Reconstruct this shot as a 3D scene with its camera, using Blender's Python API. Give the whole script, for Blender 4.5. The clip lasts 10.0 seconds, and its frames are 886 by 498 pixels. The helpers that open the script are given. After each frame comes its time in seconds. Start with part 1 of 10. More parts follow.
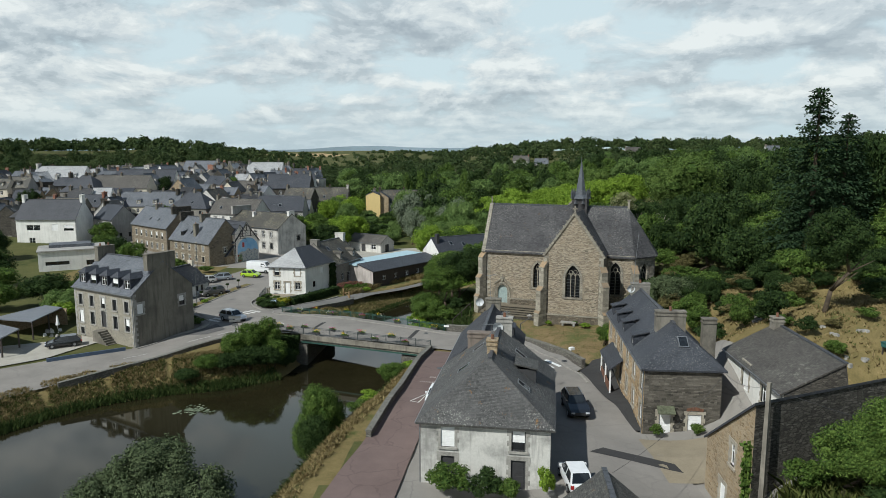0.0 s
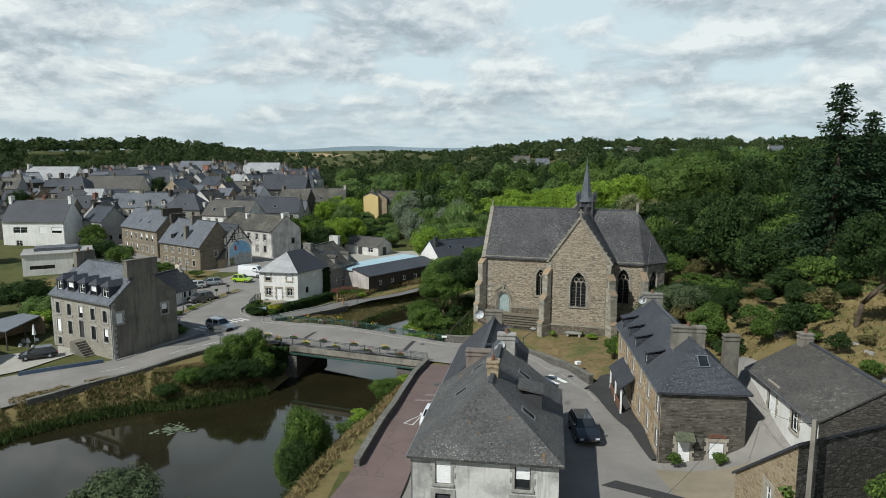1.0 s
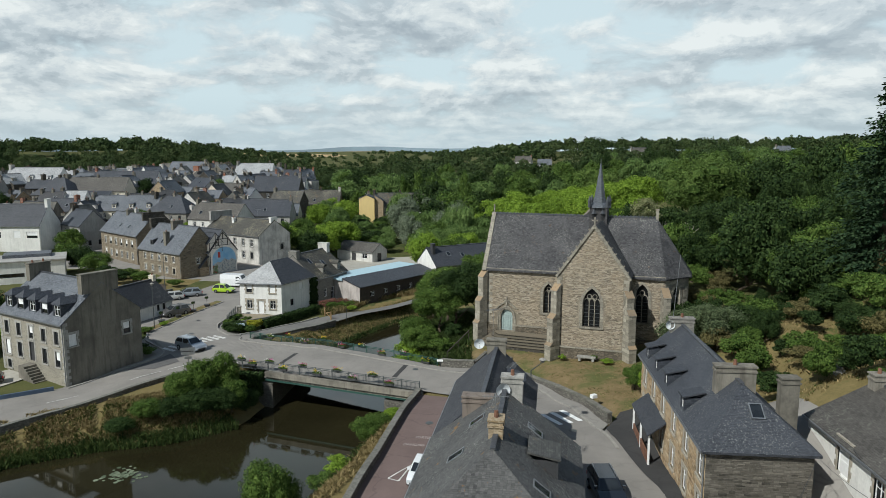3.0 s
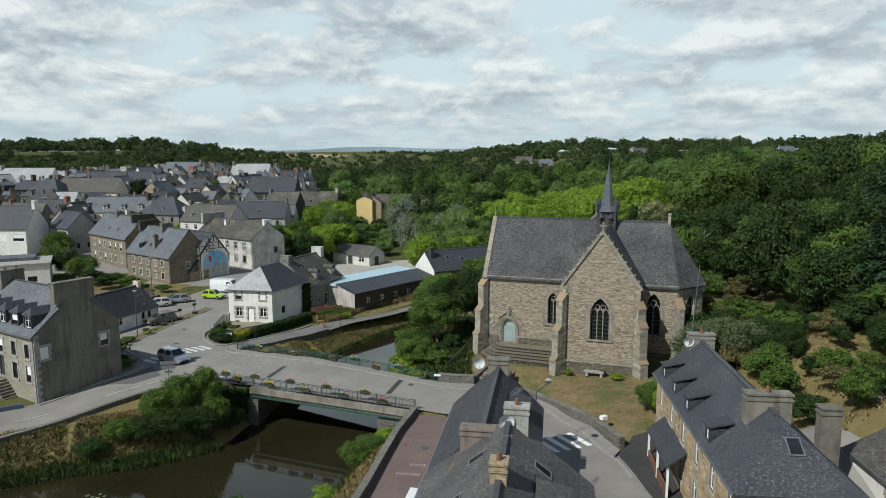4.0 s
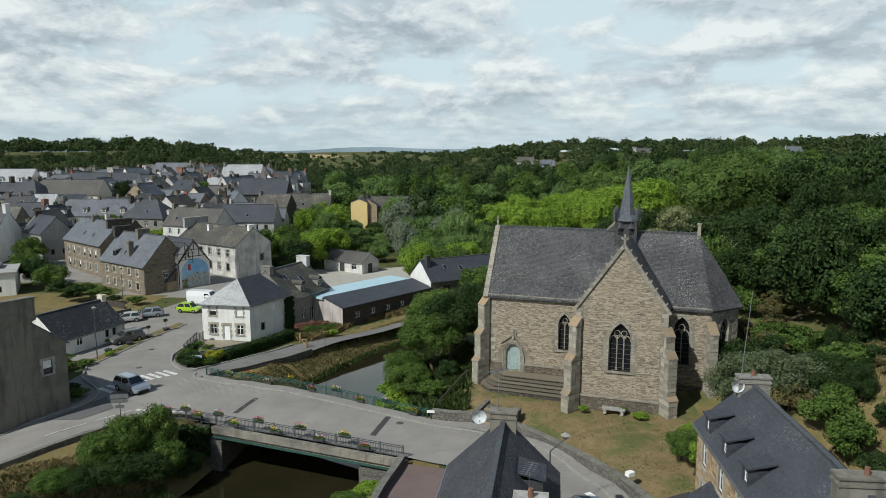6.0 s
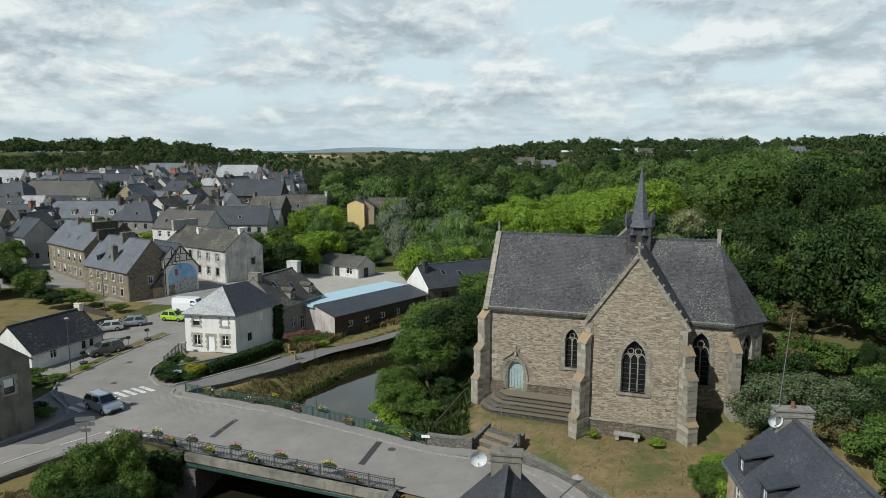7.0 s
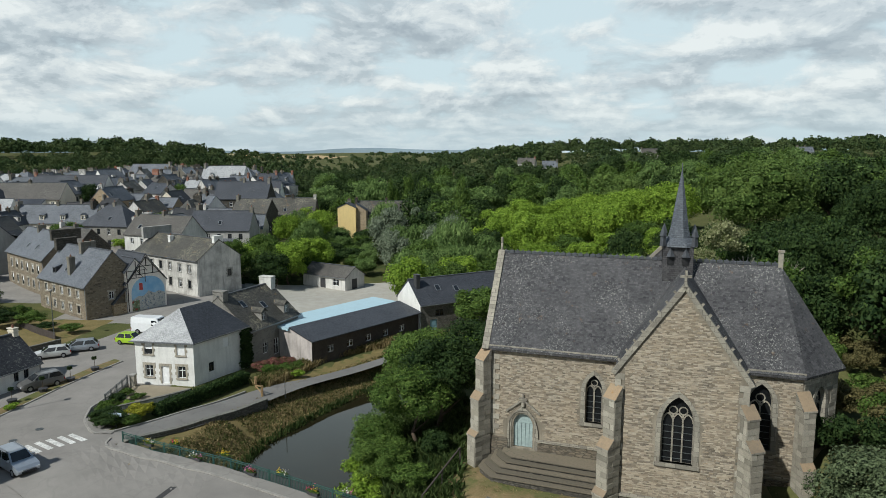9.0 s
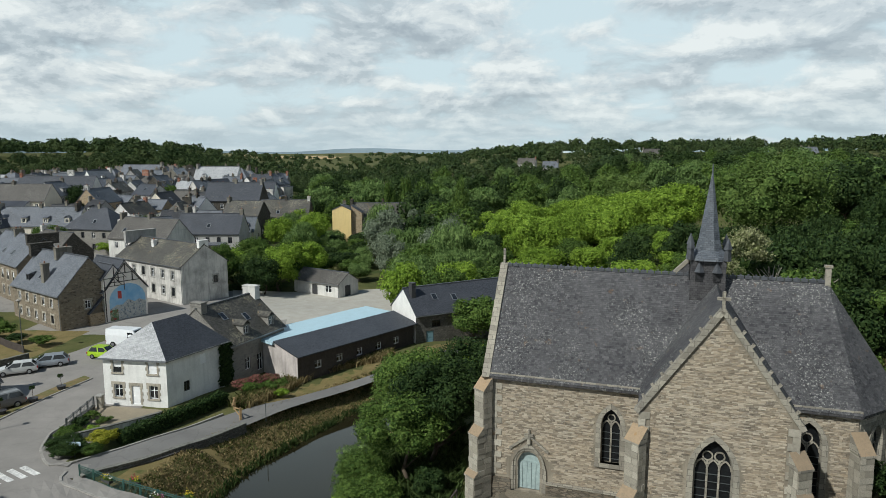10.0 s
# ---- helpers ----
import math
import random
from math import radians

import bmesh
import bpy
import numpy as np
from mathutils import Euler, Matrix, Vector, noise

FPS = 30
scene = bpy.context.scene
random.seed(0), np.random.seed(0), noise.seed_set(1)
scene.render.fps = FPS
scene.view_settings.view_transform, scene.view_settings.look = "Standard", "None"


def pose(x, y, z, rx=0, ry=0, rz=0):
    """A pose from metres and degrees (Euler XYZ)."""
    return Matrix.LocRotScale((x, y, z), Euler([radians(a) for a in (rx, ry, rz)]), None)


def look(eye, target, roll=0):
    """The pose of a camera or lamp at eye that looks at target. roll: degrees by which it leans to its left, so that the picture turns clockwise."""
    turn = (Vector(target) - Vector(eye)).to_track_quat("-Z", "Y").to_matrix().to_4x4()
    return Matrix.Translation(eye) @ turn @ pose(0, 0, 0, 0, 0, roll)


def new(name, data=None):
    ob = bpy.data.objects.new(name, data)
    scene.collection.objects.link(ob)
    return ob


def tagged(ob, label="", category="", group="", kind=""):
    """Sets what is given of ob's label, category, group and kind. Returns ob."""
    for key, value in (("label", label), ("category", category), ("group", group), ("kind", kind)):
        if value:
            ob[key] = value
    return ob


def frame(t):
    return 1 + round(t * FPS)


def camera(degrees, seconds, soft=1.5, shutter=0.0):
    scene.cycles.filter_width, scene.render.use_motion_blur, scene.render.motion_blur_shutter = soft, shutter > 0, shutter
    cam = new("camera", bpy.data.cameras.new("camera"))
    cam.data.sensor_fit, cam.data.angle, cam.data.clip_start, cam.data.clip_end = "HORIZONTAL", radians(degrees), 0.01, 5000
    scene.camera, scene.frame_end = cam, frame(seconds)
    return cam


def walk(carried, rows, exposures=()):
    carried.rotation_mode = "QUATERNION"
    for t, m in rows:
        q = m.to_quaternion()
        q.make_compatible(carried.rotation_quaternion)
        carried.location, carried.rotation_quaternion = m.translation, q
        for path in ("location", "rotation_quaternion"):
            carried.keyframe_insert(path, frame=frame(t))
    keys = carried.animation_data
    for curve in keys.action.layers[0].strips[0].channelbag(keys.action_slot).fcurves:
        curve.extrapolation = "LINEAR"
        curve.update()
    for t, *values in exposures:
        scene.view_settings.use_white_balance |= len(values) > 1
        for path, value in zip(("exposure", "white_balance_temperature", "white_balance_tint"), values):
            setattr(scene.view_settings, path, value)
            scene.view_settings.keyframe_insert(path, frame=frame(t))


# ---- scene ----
cam = camera(66.0, 10.0, 0.6)
PATH = [
    (0, -0.020, -0.000, 26.043, 3.047, -8.240),
    (0.5, 0.022, 2.619, 26.041, 3.063, -8.239),
    (1, 0.054, 5.267, 26.034, 3.084, -8.237),
    (1.5, 0.076, 7.845, 26.027, 3.105, -8.225),
    (2, 0.119, 10.347, 26.022, 3.124, -8.214),
    (2.5, 0.127, 12.805, 25.981, 3.142, -8.205),
    (4, 0.128, 20.330, 25.940, 3.186, -8.176),
    (4.5, 0.123, 22.828, 25.939, 3.191, -8.172),
    (5, 0.112, 25.318, 25.945, 3.196, -8.168),
    (5.5, 0.109, 27.861, 25.934, 3.205, -8.159),
    (7, 0.140, 35.960, 25.875, 3.224, -8.129),
    (7.5, 0.144, 38.964, 25.864, 3.220, -8.116),
    (8, 0.160, 42.127, 25.865, 3.208, -8.102),
    (8.5, 0.168, 45.318, 25.857, 3.190, -8.089),
    (9, 0.191, 48.517, 25.835, 3.170, -8.076),
    (9.5, 0.195, 51.735, 25.799, 3.154, -8.064),
    (10, 0.188, 54.966, 25.780, 3.142, -8.049),
]
walk(cam, [(t, pose(x, y, z, 90 + pitch, 0, yaw)) for t, x, y, z, yaw, pitch in PATH], [(0.0, -0.15, 6240.0, 5.0), (10.0, -0.15, 6240.0, 5.0)])

# ---- world, sun ----
SUN_AZ, SUN_EL = 226.0, 45.0     # direction to the sun: angle from +x towards +y, and height
world = bpy.data.worlds.new("sky")
scene.world = world
world.use_nodes = True
wn, wl = world.node_tree.nodes, world.node_tree.links
wn.clear()


def wnode(kind, **values):
    nd = wn.new(kind)
    for k, v in values.items():
        nd.inputs[k].default_value = v
    return nd


sky = wn.new("ShaderNodeTexSky")
sky.sky_type, sky.sun_disc = "NISHITA", False
sky.sun_elevation, sky.sun_rotation = radians(SUN_EL), radians(90 - SUN_AZ)
sky.dust_density, sky.ozone_density = 1.2, 1.2
tc = wn.new("ShaderNodeTexCoord")
sep = wn.new("ShaderNodeSeparateXYZ")
wl.new(tc.outputs["Generated"], sep.inputs[0])
# cloud layers: bearing divided by height, and a height that runs closer together towards the horizon
zz = wn.new("ShaderNodeMath"); zz.operation = "ADD"; zz.inputs[1].default_value = 0.26
wl.new(sep.outputs[2], zz.inputs[0])
zm = wn.new("ShaderNodeMath"); zm.operation = "MAXIMUM"; zm.inputs[1].default_value = 0.05
wl.new(zz.outputs[0], zm.inputs[0])
dx = wn.new("ShaderNodeMath"); dx.operation = "DIVIDE"
dy = wn.new("ShaderNodeMath"); dy.operation = "DIVIDE"
wl.new(sep.outputs[0], dx.inputs[0]); wl.new(zm.outputs[0], dx.inputs[1])
wl.new(sep.outputs[1], dy.inputs[0]); wl.new(zm.outputs[0], dy.inputs[1])
za = wn.new("ShaderNodeMath"); za.operation = "ADD"; za.inputs[1].default_value = 0.05
wl.new(sep.outputs[2], za.inputs[0])
zc = wn.new("ShaderNodeMath"); zc.operation = "MAXIMUM"; zc.inputs[1].default_value = 0.02
wl.new(za.outputs[0], zc.inputs[0])
zl = wn.new("ShaderNodeMath"); zl.operation = "LOGARITHM"; zl.inputs[1].default_value = math.e
wl.new(zc.outputs[0], zl.inputs[0])


def cloud_density(rise):
    """Density of the cloud, looked up a little higher by rise."""
    up = wn.new("ShaderNodeMath"); up.operation = "MULTIPLY_ADD"
    up.inputs[1].default_value, up.inputs[2].default_value = 1.15, rise
    wl.new(zl.outputs[0], up.inputs[0])
    com = wn.new("ShaderNodeCombineXYZ")
    wl.new(dx.outputs[0], com.inputs[0]); wl.new(dy.outputs[0], com.inputs[1]); wl.new(up.outputs[0], com.inputs[2])
    n1 = wnode("ShaderNodeTexNoise", Scale=2.0, Detail=5.0, Roughness=0.45, Distortion=0.1)
    n2 = wnode("ShaderNodeTexNoise", Scale=0.8, Detail=2.0, Roughness=0.5)
    wl.new(com.outputs[0], n1.inputs["Vector"]); wl.new(com.outputs[0], n2.inputs["Vector"])
    puff = wn.new("ShaderNodeMapping")
    puff.inputs["Location"].default_value, puff.inputs["Scale"].default_value = (0, 0, rise * 0.35), (1.0, 1.0, 1.9)
    wl.new(tc.outputs["Generated"], puff.inputs[0])
    n3 = wnode("ShaderNodeTexNoise", Scale=9.5, Detail=7.0, Roughness=0.6, Distortion=0.3)
    wl.new(puff.outputs[0], n3.inputs["Vector"])
    total = None
    for nd, share in ((n1, 0.42), (n2, 0.24), (n3, 0.34)):
        k = wn.new("ShaderNodeMath"); k.operation = "MULTIPLY_ADD"; k.inputs[1].default_value, k.inputs[2].default_value = share, 0.0
        wl.new(nd.outputs["Fac"], k.inputs[0])
        if total:
            wl.new(total, k.inputs[2])
        total = k.outputs[0]
    return total


here, above = cloud_density(0.0), cloud_density(0.085)
lit = wn.new("ShaderNodeMath"); lit.operation = "SUBTRACT"
wl.new(here, lit.inputs[0]); wl.new(above, lit.inputs[1])
cover = wn.new("ShaderNodeMapRange"); cover.interpolation_type = "SMOOTHSTEP"
cover.inputs["From Min"].default_value, cover.inputs["From Max"].default_value = 0.42, 0.505
wl.new(here, cover.inputs["Value"])
shade = wn.new("ShaderNodeMapRange")
shade.inputs["From Min"].default_value, shade.inputs["From Max"].default_value = -0.075, 0.075
wl.new(lit.outputs[0], shade.inputs["Value"])
body = wn.new("ShaderNodeValToRGB")
body.color_ramp.interpolation = "EASE"
el = body.color_ramp.elements
el[0].position, el[0].color = 0.06, (0.52, 0.58, 0.63, 1)
el[1].position, el[1].color = 0.88, (1.10, 1.11, 1.09, 1)
for p, c in ((0.32, (0.64, 0.70, 0.74, 1)), (0.50, (0.80, 0.85, 0.88, 1)), (0.68, (0.95, 0.98, 0.98, 1))):
    e = el.new(p); e.color = c
wl.new(shade.outputs[0], body.inputs[0])
ramp = wn.new("ShaderNodeMixRGB")
ramp.inputs[1].default_value = (0.84, 0.97, 1.02, 1)
wl.new(cover.outputs[0], ramp.inputs[0]); wl.new(body.outputs[0], ramp.inputs[2])
# haze band near the horizon
hz = wn.new("ShaderNodeMapRange")
hz.inputs["From Min"].default_value, hz.inputs["From Max"].default_value = 0.0, 0.075
hz.inputs["To Min"].default_value, hz.inputs["To Max"].default_value = 0.75, 0.0
wl.new(sep.outputs[2], hz.inputs["Value"])
mh = wn.new("ShaderNodeMixRGB")
mh.inputs[2].default_value = (0.68, 0.81, 0.88, 1)
wl.new(hz.outputs[0], mh.inputs[0]); wl.new(ramp.outputs[0], mh.inputs[1])
bg1 = wn.new("ShaderNodeBackground"); bg1.inputs[1].default_value = 0.06
bg2 = wn.new("ShaderNodeBackground"); bg2.inputs[1].default_value = 0.935
wl.new(sky.outputs[0], bg1.inputs[0])
# clearer and bluer overhead
zb = wn.new("ShaderNodeMapRange"); zb.interpolation_type = "SMOOTHSTEP"
zb.inputs["From Min"].default_value, zb.inputs["From Max"].default_value = 0.33, 0.60
zb.inputs["To Min"].default_value, zb.inputs["To Max"].default_value = 0.0, 0.93
wl.new(sep.outputs[2], zb.inputs["Value"])
mz = wn.new("ShaderNodeMixRGB"); mz.inputs[2].default_value = (0.070, 0.140, 0.26, 1)
wl.new(zb.outputs[0], mz.inputs[0]); wl.new(mh.outputs[0], mz.inputs[1]); wl.new(mz.outputs[0], bg2.inputs[0])
ms = wn.new("ShaderNodeMixShader"); ms.inputs[0].default_value = 0.88
wl.new(bg1.outputs[0], ms.inputs[1]); wl.new(bg2.outputs[0], ms.inputs[2])
wo = wn.new("ShaderNodeOutputWorld")
wl.new(ms.outputs[0], wo.inputs[0])
sun_data = bpy.data.lights.new("sun", "SUN")
sun_data.energy, sun_data.angle, sun_data.color = 5.0, radians(0.8), (1.0, 0.965, 0.91)
sun = new("sun", sun_data)
sun.matrix_world = look((0, 0, 0), (-math.cos(radians(SUN_AZ)) * math.cos(radians(SUN_EL)), -math.sin(radians(SUN_AZ)) * math.cos(radians(SUN_EL)), -math.sin(radians(SUN_EL))))
scene.view_settings.exposure = 0.0

# ---- materials ----


class Mat:
    """A small node builder round one principled shader."""

    def __init__(self, name, rough=0.8, metal=0.0, spec=0.18):
        self.m = bpy.data.materials.new(name)
        self.m.use_nodes = True
        self.t = self.m.node_tree
        self.b = self.t.nodes["Principled BSDF"]
        self.b.inputs["Roughness"].default_value = rough
        self.b.inputs["Metallic"].default_value = metal
        self.b.inputs["Specular IOR Level"].default_value = spec
        self.co = self.t.nodes.new("ShaderNodeTexCoord")

    def n(self, kind, **v):
        nd = self.t.nodes.new("ShaderNode" + kind)
        for k, x in v.items():
            nd.inputs[k.replace("_", " ")].default_value = x
        return nd

    def l(self, a, b):
        self.t.links.new(a, b)

    def noise(self, scale, detail=4.0, rough=0.6, space="Object", vec=None):
        nd = self.n("TexNoise", Scale=scale, Detail=detail, Roughness=rough)
        self.l(vec if vec else self.co.outputs[space], nd.inputs["Vector"])
        return nd.outputs["Fac"]

    def ramp(self, fac, *stops):
        nd = self.t.nodes.new("ShaderNodeValToRGB")
        e = nd.color_ramp.elements
        e[0].position, e[0].color = stops[0][0], (*stops[0][1], 1)
        e[1].position, e[1].color = stops[-1][0], (*stops[-1][1], 1)
        for p, c in stops[1:-1]:
            x = e.new(p); x.color = (*c, 1)
        self.l(fac, nd.inputs[0])
        return nd.outputs[0]

    def mix(self, fac, a, b, mode="MIX"):
        nd = self.t.nodes.new("ShaderNodeMixRGB")
        nd.blend_type = mode
        for s, v in ((0, fac), (1, a), (2, b)):
            if hasattr(v, "is_linked"):
                self.l(v, nd.inputs[s])
            elif isinstance(v, (int, float)):
                nd.inputs[s].default_value = v if s == 0 else (v, v, v, 1)
            else:
                nd.inputs[s].default_value = (*v, 1)
        return nd.outputs[0]

    def color(self, out):
        if hasattr(out, "is_linked"):
            self.l(out, self.b.inputs["Base Color"])
        else:
            self.b.inputs["Base Color"].default_value = (*out, 1)

    def bump(self, height, strength=0.4, dist=0.03):
        nd = self.n("Bump", Strength=strength, Distance=dist)
        self.l(height, nd.inputs["Height"])
        self.l(nd.outputs[0], self.b.inputs["Normal"])


def mul(c, k):
    return tuple(min(1.0, x * k) for x in c)


def plaster(name, col, stain=0.5, rough=0.9, dirt=(0.16, 0.15, 0.14)):
    m = Mat(name, rough)
    big = m.noise(0.35, 5, 0.65)
    fine = m.noise(6.0, 4, 0.7)
    c = m.ramp(fine, (0.3, mul(col, 0.9)), (0.7, mul(col, 1.06)))
    f = m.ramp(big, (0.42, (0, 0, 0)), (0.68, (stain, stain, stain)))
    c = m.mix(f, c, dirt)
    # vertical run marks
    mp = m.n("Mapping"); mp.inputs["Scale"].default_value = (1.0, 1.0, 0.12)
    m.l(m.co.outputs["Object"], mp.inputs[0])
    run = m.noise(2.2, 4, 0.6, vec=mp.outputs[0])
    r = m.ramp(run, (0.48, (0, 0, 0)), (0.70, (min(1, stain * 1.1),) * 3))
    c = m.mix(r, c, mul(col, 0.45))
    m.color(c)
    m.bump(fine, 0.25, 0.02)
    return m.m


def masonry(name, cols, mortar, bw=0.42, bh=0.15, msize=0.012, stain=0.35, bump=0.6, distort=0.05, dirt=(0.07, 0.065, 0.06)):
    m = Mat(name, 0.9, spec=0.12)
    uv = m.co.outputs["UV"]
    nz = m.n("TexNoise", Scale=2.4, Detail=3.0)
    m.l(uv, nz.inputs["Vector"])
    ad = m.t.nodes.new("ShaderNodeVectorMath"); ad.operation = "MULTIPLY_ADD"
    m.l(nz.outputs["Color"], ad.inputs[0])
    ad.inputs[1].default_value = (distort * 2, distort * 1.4, 0)
    m.l(uv, ad.inputs[2])
    br = m.n("TexBrick", Scale=1.0, Mortar_Size=msize, Mortar_Smooth=0.4, Bias=0.0, Brick_Width=bw, Row_Height=bh)
    br.offset, br.squash, br.squash_frequency = 0.45, 0.75, 3
    br.inputs["Color1"].default_value = (0, 0, 0, 1)
    br.inputs["Color2"].default_value = (1, 1, 1, 1)
    br.inputs["Mortar"].default_value = (0.5, 0.5, 0.5, 1)
    m.l(ad.outputs[0], br.inputs["Vector"])
    fac, pick = br.outputs["Fac"], br.outputs["Color"]
    if distort >= 0.04:
        mp = m.n("Mapping"); mp.inputs["Scale"].default_value = (0.95 / bw, 0.95 / bh, 1.0)
        m.l(ad.outputs[0], mp.inputs[0])
        ve = m.n("TexVoronoi", Scale=1.0, Randomness=0.85); ve.feature = "DISTANCE_TO_EDGE"
        vc = m.n("TexVoronoi", Scale=1.0, Randomness=0.85)
        m.l(mp.outputs[0], ve.inputs["Vector"]); m.l(mp.outputs[0], vc.inputs["Vector"])
        sc = m.n("SeparateColor"); m.l(vc.outputs["Color"], sc.inputs[0])
        pick = sc.outputs[0]
        fac = m.ramp(ve.outputs["Distance"], (0.03, (1, 1, 1)), (0.11, (0, 0, 0)))
    tone = m.ramp(pick, *[(0.08 + 0.84 * i / (len(cols) - 1), c) for i, c in enumerate(cols)])
    grain = m.noise(9.0, 5, 0.7)
    tone = m.mix(m.ramp(grain, (0.3, (0.0,) * 3), (0.75, (0.55,) * 3)), tone, mul(cols[0], 0.55))
    mid = m.noise(1.3, 4, 0.65)
    tone = m.mix(m.ramp(mid, (0.4, (0,) * 3), (0.7, (0.5,) * 3)), tone, mul(cols[-1], 0.8))
    c = m.mix(fac, tone, mortar)
    big = m.noise(0.3, 5, 0.65)
    c = m.mix(m.ramp(big, (0.48, (0,) * 3), (0.72, (stain,) * 3)), c, dirt)
    m.color(c)
    h = m.mix(0.35, m.mix(fac, (1, 1, 1), (0, 0, 0)), grain)
    m.bump(h, bump, 0.04)
    return m.m


def slate(name, cols, lichen=0.3, bw=0.24, bh=0.13, lcol=(0.30, 0.30, 0.25), rough=0.5, moss=0.0):
    m = Mat(name, rough + 0.05, spec=0.30)
    uv = m.co.outputs["UV"]
    br = m.n("TexBrick", Scale=1.0, Mortar_Size=0.008, Mortar_Smooth=0.2, Bias=0.0, Brick_Width=bw, Row_Height=bh)
    br.inputs["Color1"].default_value = (0, 0, 0, 1)
    br.inputs["Color2"].default_value = (1, 1, 1, 1)
    br.inputs["Mortar"].default_value = (0.0, 0.0, 0.0, 1)
    m.l(uv, br.inputs["Vector"])
    c = m.ramp(br.outputs["Color"], (0.0, cols[0]), (1.0, cols[1]))
    c = m.mix(br.outputs["Fac"], c, mul(cols[0], 0.35))
    big = m.noise(0.4, 5, 0.7)
    c = m.mix(m.ramp(big, (0.4, (0,) * 3), (0.7, (0.4,) * 3)), c, mul(cols[1], 1.3))
    sp = m.noise(3.2, 6, 0.75)
    area = m.noise(0.22, 3, 0.5)
    f = m.mix(1.0, m.ramp(sp, (0.60 - 0.12 * lichen, (0,) * 3), (0.66 - 0.1 * lichen, (lichen,) * 3)), m.ramp(area, (0.42, (0.1,) * 3), (0.6, (1,) * 3)), "MULTIPLY")
    c = m.mix(f, c, lcol)
    if moss:
        ms_ = m.noise(0.9, 6, 0.7)
        c = m.mix(m.ramp(ms_, (0.6, (0,) * 3), (0.72, (moss,) * 3)), c, (0.20, 0.12, 0.04))
    m.color(c)
    m.bump(m.mix(br.outputs["Fac"], br.outputs["Color"], (0, 0, 0)), 0.5, 0.02)
    return m.m


def piece_mat(name, cols, rough=0.8, lichen=0.0, lcol=(0.30, 0.30, 0.26), orange=0.0, spec=0.14):
    """For single stones or slates: a tone for each piece, grain and lichen over all."""
    m = Mat(name, rough, spec=spec)
    ge = m.t.nodes.new("ShaderNodeNewGeometry")
    oi = m.t.nodes.new("ShaderNodeObjectInfo")
    f = m.n("Math"); f.operation = "ADD"
    m.l(ge.outputs["Random Per Island"], f.inputs[0]); m.l(oi.outputs["Random"], f.inputs[1])
    fr = m.n("Math"); fr.operation = "FRACT"
    m.l(f.outputs[0], fr.inputs[0])
    c = m.ramp(fr.outputs[0], *[(i / (len(cols) - 1), k) for i, k in enumerate(cols)])
    g = m.noise(7.0, 5, 0.7)
    c = m.mix(m.ramp(g, (0.3, (0.0,) * 3), (0.75, (0.5,) * 3)), c, mul(cols[0], 0.6))
    big = m.noise(0.35, 5, 0.65)
    c = m.mix(m.ramp(big, (0.42, (0,) * 3), (0.7, (0.4,) * 3)), c, mul(cols[-1], 1.15))
    if lichen:
        sp = m.noise(8.0, 6, 0.75)
        ar = m.noise(0.25, 3, 0.5)
        k = m.mix(1.0, m.ramp(sp, (0.54, (0,) * 3), (0.62, (lichen,) * 3)), m.ramp(ar, (0.44, (0.12,) * 3), (0.58, (1,) * 3)), "MULTIPLY")
        c = m.mix(k, c, lcol)
    if orange:
        og = m.noise(1.1, 6, 0.7)
        c = m.mix(m.ramp(og, (0.62, (0,) * 3), (0.70, (orange,) * 3)), c, (0.26, 0.13, 0.03))
    m.color(c)
    m.bump(g, 0.3, 0.015)
    return m.m


def plain(name, col, rough=0.6, metal=0.0, var=0.12, scale=4.0, spec=0.3):
    m = Mat(name, rough, metal, spec)
    f = m.mix(0.4, m.noise(scale, 5, 0.65), m.noise(scale * 0.22, 4, 0.6))
    m.color(m.ramp(f, (0.36, mul(col, 1 - 1.5 * var)), (0.64, mul(col, 1 + 1.3 * var))))
    m.bump(f, min(0.5, var), 0.02)
    return m.m


def ground_mat(name, stops, s1=0.5, s2=7.0, patches=None, rough=0.95, bump=0.5):
    m = Mat(name, rough, spec=0.06)
    a = m.noise(s1, 6, 0.7)
    b = m.noise(s2, 6, 0.75)
    f = m.mix(0.45, a, b)
    c = m.ramp(f, *stops)
    if patches:
        p = m.noise(patches[0], 5, 0.65)
        c = m.mix(m.ramp(p, (patches[1], (0,) * 3), (patches[1] + 0.12, (patches[3],) * 3)), c, patches[2])
    m.color(c)
    m.bump(b, bump, 0.08)
    return m.m


